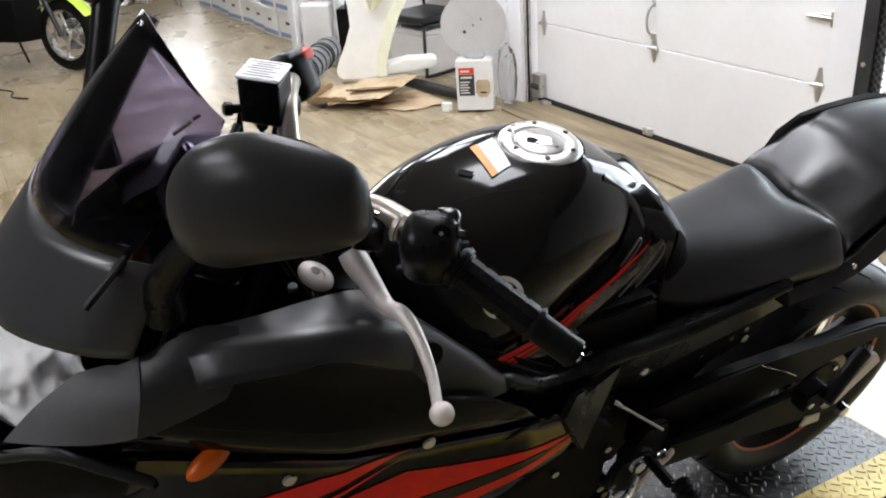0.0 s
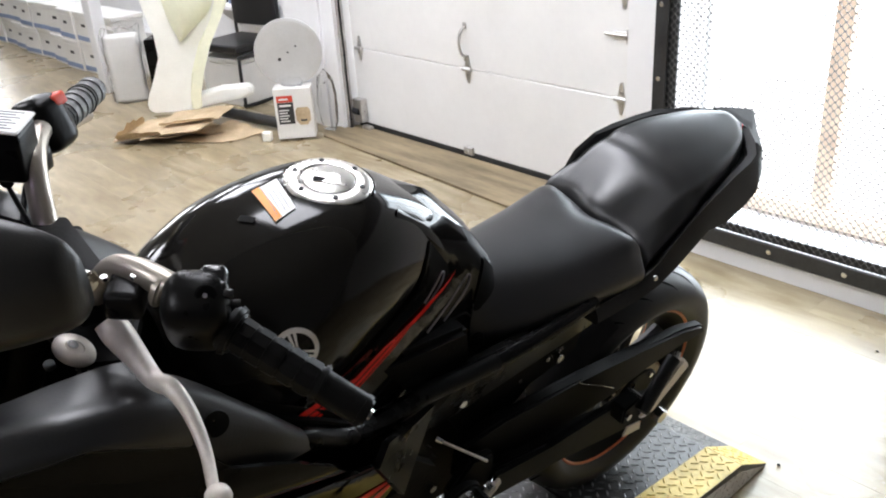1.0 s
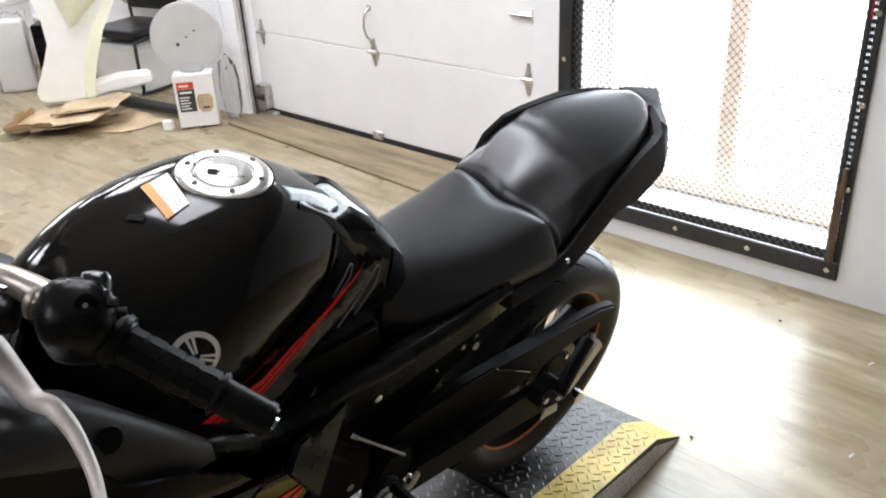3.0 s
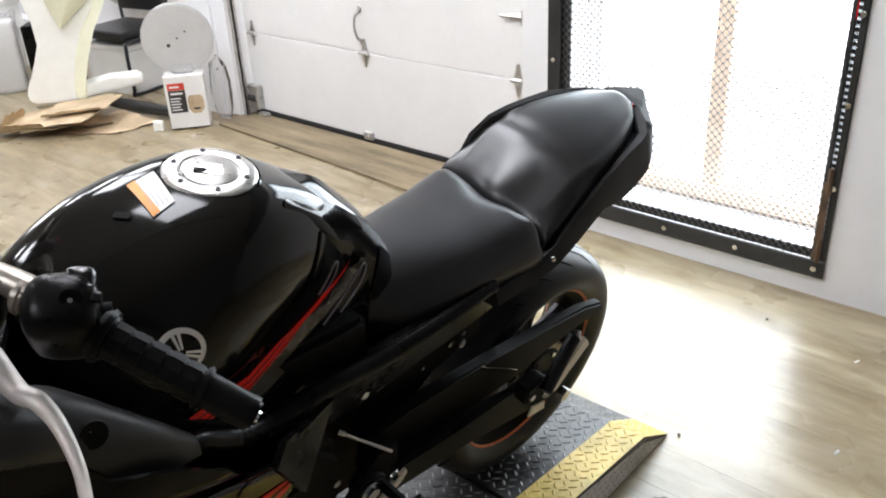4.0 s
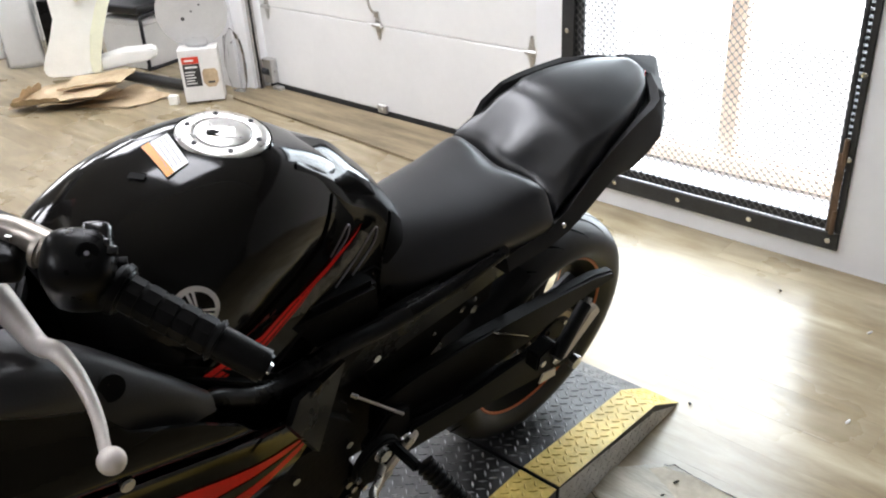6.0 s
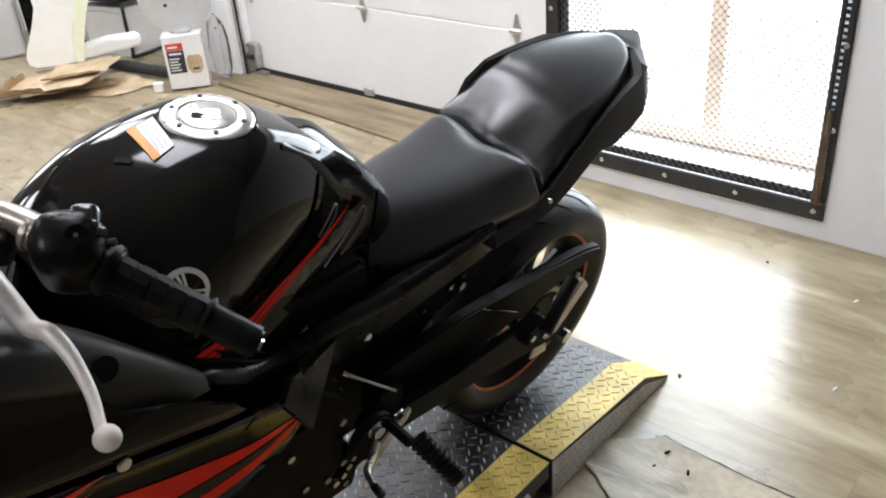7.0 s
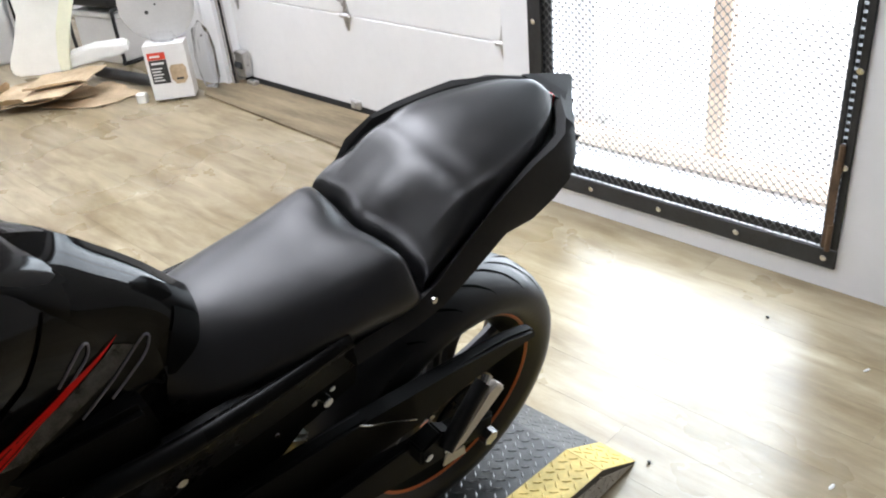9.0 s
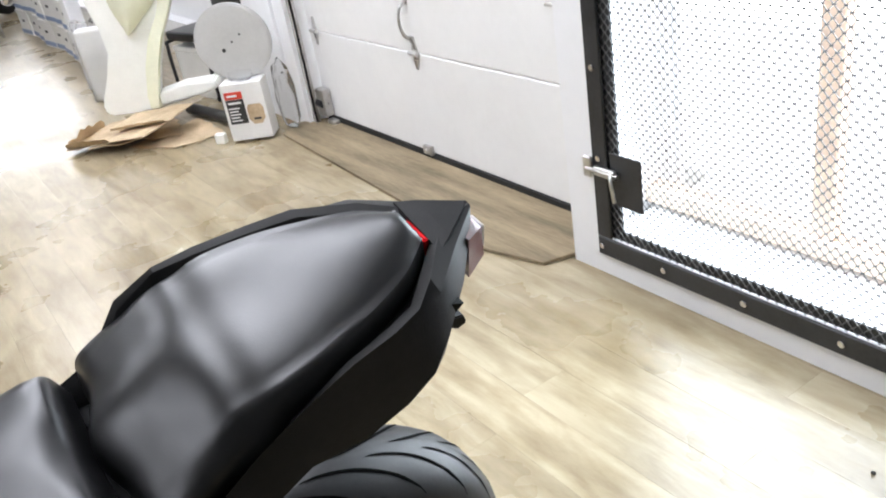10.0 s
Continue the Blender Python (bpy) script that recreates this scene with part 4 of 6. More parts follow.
ACROSS = (0, 0.020, 0.038, 0.052, 0.064, 0.076, 0.092, 0.110)
PILL = []
for v, h, w, sides in ((-0.197, 0.785, 0.70, ((0.138, 0.782), (0.128, 0.770))), (-0.200, 0.816, 0.75, ((0.139, 0.802), (0.128, 0.780))), (-0.193, 0.848, 0.85, ((0.138, 0.822), (0.128, 0.788))),
                       (-0.162, 0.873, 0.8, ((0.136, 0.840), (0.126, 0.797))), (-0.125, 0.8955, 0.55, ((0.133, 0.853), (0.124, 0.807))), (-0.100, 0.9095, 0.36, ((0.131, 0.865), (0.122, 0.817))),
                       (-0.080, 0.9180, 0.26, ((0.130, 0.868), (0.121, 0.820))), (-0.056, 0.9240, 0.15, ((0.129, 0.872), (0.120, 0.824)))):
    PILL.append([(s, v + w * lobes(s), h - 0.012 * (s / 0.11) ** 2 - 0.005 * (s / 0.11) ** 4) for s in ACROSS] + [(s, v + w * lobes(0.122), z) for s, z in sides])
for v, h, wd in ((-0.02, 0.9345, 0.113), (0.04, 0.9465, 0.103), (0.10, 0.956, 0.084), (0.15, 0.962, 0.062), (0.180, 0.9645, 0.038)):
    PILL.append([(wd * s / 0.110, v, h - 0.012 * (s / 0.11) ** 2 - 0.006 * (s / 0.11) ** 4) for s in ACROSS] + [(wd + 0.006, v, h - 0.062), (wd - 0.004, v, h - 0.10 + 0.1 * max(0, v))])
PILL.append([(0.030 * s / 0.110, 0.190, 0.956 - 0.004 * (s / 0.11) ** 4) for s in ACROSS] + [(0.033, 0.19, 0.92), (0.025, 0.19, 0.90)])
TILT = 0.09     # the tail hangs a little lower towards the side stand
pr_ = [[(-x, v, h) for x, v, h in reversed(r)] + r[1:] for r in PILL]
part("pillion_seat", loft([[(p.x - 0.012 * max(0, min(1, (0.1 - p.y) / 0.2)), p.y, p.z - TILT * p.x) for p in r] for r in smooth_grid(pr_, 3, 5)]), M_pillion, bike, "black vinyl pillion seat", smooth=True)

# tail cowl
COWL = [
    (-0.33, [(0.128, 0.775), (0.138, 0.782), (0.150, 0.772), (0.152, 0.758), (0.146, 0.750), (0.12, 0.745)]),
    (-0.22, [(0.125, 0.782), (0.140, 0.790), (0.155, 0.785), (0.156, 0.768), (0.148, 0.758), (0.11, 0.752)]),
    (-0.165, [(0.120, 0.790), (0.140, 0.815), (0.154, 0.805), (0.155, 0.778), (0.147, 0.768), (0.10, 0.760)]),
    (-0.12, [(0.112, 0.805), (0.135, 0.845), (0.150, 0.830), (0.152, 0.796), (0.144, 0.786), (0.10, 0.775)]),
    (-0.07, [(0.112, 0.848), (0.132, 0.880), (0.146, 0.858), (0.147, 0.818), (0.140, 0.808), (0.09, 0.790)]),
    (-0.02, [(0.112, 0.885), (0.130, 0.908), (0.142, 0.885), (0.141, 0.838), (0.134, 0.828), (0.09, 0.800)]),
    (0.045, [(0.110, 0.922), (0.126, 0.934), (0.139, 0.906), (0.139, 0.834), (0.132, 0.824), (0.08, 0.800)]),
    (0.10, [(0.100, 0.930), (0.118, 0.940), (0.136, 0.918), (0.135, 0.848), (0.125, 0.838), (0.07, 0.810)]),
    (0.135, [(0.090, 0.934), (0.108, 0.945), (0.135, 0.930), (0.134, 0.872), (0.120, 0.848), (0.07, 0.820)]),
    (0.167, [(0.060, 0.940), (0.080, 0.949), (0.100, 0.945), (0.116, 0.897), (0.105, 0.858), (0.06, 0.835)]),
    (0.222, [(0.004, 0.942), (0.016, 0.949), (0.048, 0.946), (0.064, 0.905), (0.050, 0.87), (0.02, 0.855)]),
    (0.272, [(0.0, 0.950), (0.003, 0.951), (0.006, 0.949), (0.006, 0.925), (0.005, 0.91), (0.0, 0.905)]),
]
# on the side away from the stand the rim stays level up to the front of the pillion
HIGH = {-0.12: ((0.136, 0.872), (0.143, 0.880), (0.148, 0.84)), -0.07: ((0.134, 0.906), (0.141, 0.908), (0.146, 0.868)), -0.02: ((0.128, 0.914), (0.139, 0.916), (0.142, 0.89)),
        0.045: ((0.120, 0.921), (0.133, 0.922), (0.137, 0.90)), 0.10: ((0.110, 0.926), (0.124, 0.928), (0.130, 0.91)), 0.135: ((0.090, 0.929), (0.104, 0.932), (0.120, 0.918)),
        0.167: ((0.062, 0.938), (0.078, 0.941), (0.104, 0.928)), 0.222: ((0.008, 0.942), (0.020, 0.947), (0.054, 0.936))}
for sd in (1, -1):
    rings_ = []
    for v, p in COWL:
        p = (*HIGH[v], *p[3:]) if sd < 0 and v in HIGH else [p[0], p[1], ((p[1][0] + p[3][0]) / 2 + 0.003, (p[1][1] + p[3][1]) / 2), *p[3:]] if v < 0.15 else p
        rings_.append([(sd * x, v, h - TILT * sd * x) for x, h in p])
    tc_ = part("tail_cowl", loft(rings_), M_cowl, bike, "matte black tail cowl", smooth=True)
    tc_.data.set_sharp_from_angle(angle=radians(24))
    part("seat_lock_bolt", cyl((sd * 0.150, -0.185, 0.785), (sd * 0.1555, -0.185, 0.786), 0.0055, seg=12, bev=0.001), M_steel, bike)
part("seat_base", prism([(-0.58, 0.75), (-0.20, 0.735), (0.0, 0.775), (0.14, 0.85), (0.20, 0.90), (0.16, 0.915), (0.0, 0.86), (-0.2, 0.80), (-0.56, 0.77)], "x", -0.095, 0.095), M_slot, bike)
part("seat_gap_filler", box(-0.118, 0.122, -0.215, -0.135, 0.745, 0.788, 0.008, 2), M_slot, bike, "black filler for the shaded gap between the two seats", smooth=True)
part("tail_deck", loft([[(-w, v, h), (w, v, h), (w, v, h - 0.03), (-w, v, h - 0.03)] for w, v, h in ((0.104, 0.08, 0.905), (0.095, 0.135, 0.915), (0.072, 0.17, 0.922), (0.025, 0.225, 0.930), (0.003, 0.26, 0.936))]), M_slot, bike, "black deck under the tail cowl")
part("tail_cap", loft([[(-w, v, h + TILT * w), (w, v, h - TILT * w), (w, v, h - 0.006 - TILT * w), (-w, v, h - 0.006 + TILT * w)] for w, v, h in ((0.050, 0.200, 0.9475), (0.036, 0.222, 0.9505), (0.004, 0.266, 0.953))]), M_cowl, bike, "matte black cap behind the pillion seat")
part("tail_light", prism([(0.1915, 0.918), (0.1915, 0.949), (0.1985, 0.949), (0.1985, 0.918)], "x", -0.016, 0.030, 0.002), M_redlens, bike, "red tail light between seat and cowl")
rl_ = part("rear_lens", loft([[(-0.034, 0.25, 0.868), (0.034, 0.25, 0.868), (0.034, 0.25, 0.925), (-0.034, 0.25, 0.925)],
                              [(-0.016, 0.285, 0.875), (0.016, 0.285, 0.875), (0.016, 0.281, 0.92), (-0.016, 0.281, 0.92)]]), M_smokelens, bike, "rose-tinted rear light lens", smooth=True)
part("lens_highlight", box(-0.013, 0.013, 0.284, 0.288, 0.885, 0.918, 0.001), M_clearlens, rl_, "white strip for the highlight on the lens")
part("rear_fender", loft(smooth_grid([[(-0.05, 0.10, 0.775), (0, 0.10, 0.782), (0.05, 0.10, 0.775)], [(-0.05, 0.15, 0.80), (0, 0.15, 0.81), (0.05, 0.15, 0.80)],
                                      [(-0.04, 0.205, 0.80), (0, 0.21, 0.81), (0.04, 0.205, 0.80)]], 3, 4), closed=False), M_matte, bike, smooth=True)
part("plate_bracket", prism([(0.20, 0.815), (0.245, 0.805), (0.25, 0.79), (0.235, 0.785)], "x", -0.02, 0.03, 0.002), M_satin, bike)


# wheels
def tread_r(u):
    """Tyre radius at a share u of its half width."""
    us, rs = (0, 0.28, 0.55, 0.80, 0.96), (0.312, 0.3105, 0.304, 0.292, 0.275)
    for i in range(4):
        if u <= us[i + 1]:
            return rs[i] + (rs[i + 1] - rs[i]) * (u - us[i]) / (us[i + 1] - us[i])
    return rs[-1]


def wheel(v, R, W, name, rear):
    w = part(name, bmesh.new(), M_frame, bike, m=Matrix.Translation((0, v, R)))
    k = R / 0.312
    h = W / 2
    prof = [(-h * 0.72, 0.222 * k), (-h * 0.95, 0.238 * k), (-h, 0.256 * k), (-h * 0.96, 0.275 * k), (-h * 0.80, 0.292 * k), (-h * 0.55, 0.304 * k), (-h * 0.28, 0.3105 * k), (0, R)]
    prof = prof + [(-a, r) for a, r in reversed(prof[:-1])]
    part("tyre", lathe(prof, "x", 72), M_tyre, w, "black sport tyre", smooth=True)
    rp = [(-h * 0.72, 0.226), (-h * 0.66, 0.214), (-h * 0.5, 0.200), (-h * 0.2, 0.185), (h * 0.2, 0.185), (h * 0.5, 0.200), (h * 0.66, 0.214), (h * 0.72, 0.226), (h * 0.64, 0.228), (0, 0.205), (-h * 0.64, 0.228), (-h * 0.72, 0.226)]
    rim = part("rim", lathe([(a, r * k) for a, r in rp], "x", 72), M_frame, w, "black cast rim with an orange line", smooth=True)
    for sd in (1, -1):
        part("rim_line", lathe([(sd * (h * 0.735), 0.2235 * k), (sd * (h * 0.745), 0.2205 * k), (sd * (h * 0.70), 0.216 * k)], "x", 72), M_orangeline, w, "thin orange rim line", smooth=True)
    part("hub", lathe([(-0.06, 0.0), (-0.06, 0.04), (-0.035, 0.055), (0.035, 0.055), (0.06, 0.04), (0.06, 0.0)], "x", 32), M_frame, w, smooth=True)
    for i in range(5):
        a = radians(i * 72 + 10)
        for o in (-0.16, 0.16):
            p0 = (0, 0.05 * math.cos(a + o * 2), 0.05 * math.sin(a + o * 2))
            p1 = (0, 0.19 * k * math.cos(a + o), 0.19 * k * math.sin(a + o))
            part("spoke", tube([p0, tuple((x + y) / 2 for x, y in zip(p0, p1)), p1], 0.013, k=2, seg=8, radii=(0.018, 0.015, 0.020)), M_spoke, w, "dark satin cast spoke", smooth=True)
    # near-black strips paint shaded tread grooves, curving from the crown to the shoulder
    n = 20 if rear else 16
    for i in range(n):
        for sd in (1, -1):
            a0 = 2 * math.pi * (i + (0.5 if sd < 0 else 0)) / n
            gb = bmesh.new()
            ring = []
            for q in range(17):
                f = q / 16
                x, an = h * (0.10 + 0.76 * f ** 1.7), a0 - 0.56 * f
                # width square to the run of the groove
                t = Vector((h * 0.76 * 1.7 * (f + 0.02) ** 0.7, -0.56 * R, 0)).normalized()
                wd = 0.0024 * (1 - abs(2 * f - 1) ** 4) + 0.0004
                edge = []
                for e in (wd, -wd):
                    xe, ae = x - t.y * e, an + t.x * e / R
                    re = tread_r(xe / h) * k + 0.0008
                    edge.append((sd * xe, re * math.cos(ae), re * math.sin(ae)))
                ring.append(edge)
            loft(ring, closed=False, bm=gb)
            part("tread_groove", gb, M_groove, w)
    return w


rw = wheel(0.0, 0.312, 0.165, "rear_wheel", True)
fw = wheel(-1.44, 0.30, 0.12, "front_wheel", False)
# sprocket and chain
spk = bmesh.new()
n = 44
outer = []
for i in range(n * 2):
    r = 0.098 if i % 2 else 0.090
    a = math.pi * i / n
    outer.append((r * math.cos(a), r * math.sin(a)))
prism(outer, "x", 0.078, 0.084, bm=spk)
part("sprocket", spk, M_gold, rw, "golden toothed sprocket")
part("sprocket_carrier", lathe([(0.085, 0.0), (0.086, 0.045), (0.0885, 0.06), (0.0885, 0.074), (0.084, 0.078)], "x", 32), M_frame, rw, smooth=True)
for i in range(6):
    a = radians(60 * i)
    part("sprocket_bolt", cyl((0.084, 0.066 * math.cos(a), 0.066 * math.sin(a)), (0.095, 0.066 * math.cos(a), 0.066 * math.sin(a)), 0.007, seg=8), M_steel, rw)
lk = put(box(-0.006, 0.006, -0.0065, 0.0065, -0.0055, 0.0055, 0.0025), "chain_link", M_gold)
L0, L1 = Vector((0.081, -0.55, 0.365)), Vector((0.081, -0.02, 0.218))
U0, U1 = Vector((0.081, -0.55, 0.445)), Vector((0.081, 0.02, 0.408))
for a, b in ((L0, L1), (U0, U1)):
    d = b - a
    n = int(d.length / 0.0155)
    rot = math.degrees(math.atan2(d.z, d.y))
    for i in range(n):
        p = a.lerp(b, (i + 0.5) / n)
        part("chain_link", lk, None, bike, m=pose(p.x, p.y, p.z, rot))

# swing arm, chain guard, axle end
def beam(name, a, b, s0, s1, ha, hb, material, bev=0.006, label=""):
    """A box beam between two places (v, h) with a height at either end."""
    return part(name, prism([(a[0], a[1] - ha / 2), (b[0], b[1] - hb / 2), (b[0], b[1] + hb / 2), (a[0], a[1] + ha / 2)], "x", s0, s1, bev), material, bike, label, smooth=True)


for sd in (1, -1):
    s0, s1 = sorted((sd * 0.105, sd * 0.145))
    beam("swing_arm", (-0.54, 0.445), (0.03, 0.318), s0, s1, 0.085, 0.062, M_frame, label="black swing arm")
    part("bright_gap_plate", prism([(-0.105, 0.330), (-0.055, 0.318), (-0.048, 0.290), (-0.110, 0.300)], "x", *sorted((sd * 0.146, sd * 0.150)), 0.001), M_lever, bike, "pale plate for the bright opening by the swing arm")
    part("axle_nut", cyl((sd * 0.150, 0, 0.315), (sd * 0.170, 0, 0.315), 0.018, seg=6), M_steel, bike)
GUARD = [(-0.60, 0.565), (-0.50, 0.575), (-0.28, 0.555), (-0.10, 0.535), (0.06, 0.52), (0.135, 0.497), (0.155, 0.468), (0.05, 0.474), (-0.06, 0.472), (-0.16, 0.442), (-0.30, 0.446), (-0.42, 0.458), (-0.60, 0.47)]
part("chain_guard", prism(GUARD, "x", 0.098, 0.126, 0.006), M_frame, bike, "matte black chain guard", smooth=True)
part("guard_edge_glint", tube([(0.128, -0.305, 0.563), (0.130, -0.285, 0.548), (0.130, -0.24, 0.52), (0.129, -0.175, 0.475)], 0.0016, seg=6), M_steel, bike)
part("shock_linkage", prism([(-0.46, 0.50), (-0.40, 0.52), (-0.33, 0.47), (-0.38, 0.44)], "x", -0.03, 0.04, 0.008), M_alu, bike, smooth=True)
part("inner_fender", loft(smooth_grid([[(-0.09, 0.33 * math.cos(a), 0.312 + 0.33 * math.sin(a)), (-0.05, 0.345 * math.cos(a), 0.312 + 0.345 * math.sin(a)),
                                         (0.05, 0.345 * math.cos(a), 0.312 + 0.345 * math.sin(a)), (0.09, 0.33 * math.cos(a), 0.312 + 0.33 * math.sin(a))] for a in (radians(x) for x in (118, 135, 152, 170))], 3, 4), closed=False), M_matte, bike, smooth=True)

# passenger peg
pp = part("passenger_peg", prism([(-0.225, 0.455), (-0.165, 0.445), (-0.15, 0.485), (-0.185, 0.515), (-0.23, 0.50)], "x", 0.165, 0.20, 0.004), M_frame, bike, "folded passenger foot peg")
part("peg_rubber", tube([(0.212, -0.186, 0.484), (0.204, -0.15, 0.512), (0.194, -0.105, 0.546), (0.190, -0.084, 0.560)], 0.0145, seg=12), M_rubber, pp, "black ribbed rubber", smooth=True)
part("peg_core", prism([(-0.165, 0.440), (-0.128, 0.445), (-0.038, 0.528), (-0.062, 0.556), (-0.082, 0.545)], "x", 0.190, 0.206, 0.003), M_lever, pp, "bare aluminium peg core")
part("peg_tip", cyl((0.192, -0.082, 0.56), (0.187, -0.072, 0.568), 0.009, seg=10), M_steel, pp)
for v, h in ((-0.215, 0.478), (-0.17, 0.462)):
    part("peg_bolt", cyl((0.2, v, h), (0.206, v, h), 0.008, seg=10), M_steel, pp)
part("peg_stay", prism([(-0.56, 0.43), (-0.40, 0.415), (-0.22, 0.425), (-0.155, 0.45), (-0.165, 0.485), (-0.23, 0.475), (-0.40, 0.47), (-0.55, 0.50)], "x", 0.150, 0.168, 0.006), M_frame, bike, "black passenger peg bracket", smooth=True)

# frame rails, side covers, bolts
for sd in (1, -1):
    part("frame_rail", tube([(sd * 0.178, -0.975, 0.880), (sd * 0.170, -0.945, 0.858), (sd * 0.160, -0.895, 0.815), (sd * 0.152, -0.84, 0.790), (sd * 0.147, -0.775, 0.783), (sd * 0.143, -0.715, 0.784), (sd * 0.141, -0.60, 0.772), (sd * 0.141, -0.47, 0.776), (sd * 0.137, -0.335, 0.786)], 0.017, seg=14, radii=(0.004, 0.014, 0.017, 0.017, 0.017, 0.016, 0.015, 0.014, 0.012)), M_satin, bike, "black side rail under the seat", smooth=True)
    part("side_cover", shell([(-0.74, 0.775), (-0.52, 0.778), (-0.34, 0.782), (-0.22, 0.765), (-0.16, 0.745), (-0.25, 0.705), (-0.34, 0.680), (-0.48, 0.655), (-0.60, 0.632), (-0.70, 0.63)],
                             lambda v, h: sd * (0.126 - 0.18 * (0.77 - h)), 0.012), M_satin, bike, "satin black side cover", smooth=True)
    part("subframe_plate", prism([(-0.60, 0.60), (-0.44, 0.665), (-0.27, 0.690), (-0.27, 0.60), (-0.36, 0.575), (-0.56, 0.53)], "x", *sorted((sd * 0.066, sd * 0.080)), 0.003), M_frame, bike, "black subframe plate", smooth=True)
for s, v, h, r in ((0.100, -0.595, 0.655, 0.009), (0.080, -0.346, 0.627, 0.009), (0.080, -0.360, 0.619, 0.0055), (0.080, -0.325, 0.629, 0.0055), (0.080, -0.43, 0.60, 0.005)):
    part("cover_bolt", cyl((s, v, h), (s + (0.024 if r == 0.009 and v > -0.5 else 0.007), v, h), r, seg=12, bev=0.0015), M_steel, bike)

# engine and frame spar
eng = part("engine", prism([(-1.08, 0.42), (-0.70, 0.36), (-0.66, 0.42), (-0.66, 0.60), (-0.74, 0.68), (-1.02, 0.78), (-1.12, 0.66)], "x", -0.17, 0.145, 0.02), M_engine, bike, "black engine block", smooth=True)
part("sprocket_cover", cyl((0.156, -0.63, 0.47), (0.172, -0.63, 0.47), 0.055, 0.05, seg=24, bev=0.004), M_engine, eng, smooth=True)
for i, (v, h) in enumerate(((-0.80, 0.545), (-0.77, 0.435), (-0.69, 0.55), (-0.67, 0.41), (-0.72, 0.415), (-0.70, 0.385), (-0.685, 0.435))):
    part("cover_bolt", cyl((0.146, v, h), (0.156, v, h), 0.0075, seg=8), M_steel, eng)
for z in (0.60, 0.63, 0.66):
    part("cooling_fin", box(-0.16, 0.16, -1.05, -0.75, z, z + 0.008), M_engine, eng)
part("gearbox", prism([(-0.80, 0.34), (-0.56, 0.33), (-0.50, 0.40), (-0.49, 0.60), (-0.56, 0.68), (-0.80, 0.70)], "x", -0.10, 0.06, 0.015), M_engine, bike, "black gearbox casing", smooth=True)
part("airbox", prism([(-0.78, 0.62), (-0.62, 0.46), (-0.40, 0.50), (-0.33, 0.575), (-0.26, 0.66), (-0.24, 0.755), (-0.78, 0.765)], "x", -0.062, 0.062, 0.01), M_engine, bike, "black airbox and battery tray", smooth=True)
part("lower_pan", prism([(-1.0, 0.30), (-0.62, 0.28), (-0.60, 0.37), (-1.05, 0.42)], "x", -0.13, 0.13, 0.02), M_engine, bike, smooth=True)
part("pivot_plate", prism([(-0.64, 0.40), (-0.565, 0.385), (-0.535, 0.45), (-0.545, 0.545), (-0.60, 0.56), (-0.65, 0.50)], "x", 0.135, 0.155, 0.006), M_frame, bike, "black swing arm pivot plate", smooth=True)
for v, h, r in ((-0.626, 0.493, 0.013), (-0.615, 0.433, 0.011), (-0.568, 0.486, 0.009)):
    part("pivot_bolt", cyl((0.172, v, h), (0.182, v, h), r * 1.1, seg=6), M_steel, bike)
    part("bolt_washer", lathe([(0, 0), (0, r * 1.5), (0.003, r * 1.4), (0.003, 0)], "x", 20), M_steel, bike, m=Matrix.Translation((0.170, v, h)))
part("gear_linkage", tube([(0.109, -0.645, 0.599), (0.132, -0.618, 0.582), (0.166, -0.578, 0.556)], 0.0029, seg=8), M_alu, bike, smooth=True)
part("linkage_end", cyl((0.104, -0.650, 0.603), (0.112, -0.641, 0.597), 0.0055, seg=12), M_steel, bike)
# rider peg and gear lever
rp_ = part("rider_peg", prism([(-0.61, 0.485), (-0.59, 0.48), (-0.587, 0.498), (-0.605, 0.505)], "x", 0.155, 0.235, 0.004), M_frame, bike, "black rider foot peg")
part("peg_rubber", tube([(0.238, -0.586, 0.502), (0.265, -0.578, 0.48), (0.29, -0.568, 0.462), (0.312, -0.562, 0.449)], 0.016, seg=12), M_rubber, rp_, "black ribbed rubber", smooth=True)
part("peg_feeler", cyl((0.318, -0.561, 0.44), (0.325, -0.559, 0.425), 0.006, seg=8), M_steel, rp_)
for i in range(9):
    c = Vector((0.245, -0.59, 0.50)).lerp(Vector((0.318, -0.5615, 0.446)), i / 8)
    d = (Vector((0.318, -0.5615, 0.446)) - Vector((0.245, -0.59, 0.50))).normalized() * 0.002
    part("rubber_rib", cyl(c - d, c + d, 0.0195, seg=14), M_rubber, rp_)
part("heel_plate", prism([(-0.552, 0.505), (-0.567, 0.490), (-0.592, 0.478), (-0.622, 0.452), (-0.642, 0.420), (-0.657, 0.355), (-0.645, 0.350), (-0.632, 0.405), (-0.612, 0.437), (-0.584, 0.460), (-0.556, 0.476), (-0.545, 0.492)], "x", 0.175, 0.182, 0.002), M_lever, bike, "bare aluminium heel plate")
part("gear_lever", tube([(0.18, -0.63, 0.47), (0.20, -0.66, 0.47), (0.22, -0.69, 0.48), (0.255, -0.705, 0.485)], 0.007, seg=10), M_alu, bike, smooth=True)
part("gear_lever_rubber", cyl((0.25, -0.703, 0.486), (0.275, -0.706, 0.484), 0.008, seg=12, bev=0.002), M_rubber, bike, smooth=True)
for s, v, h in ((0.19, -0.70, 0.50), (0.19, -0.72, 0.47), (0.19, -0.715, 0.445), (0.185, -0.68, 0.46)):
    part("lever_bolt", cyl((s, v, h), (s + 0.006, v, h), 0.006, seg=8), M_steel, bike)
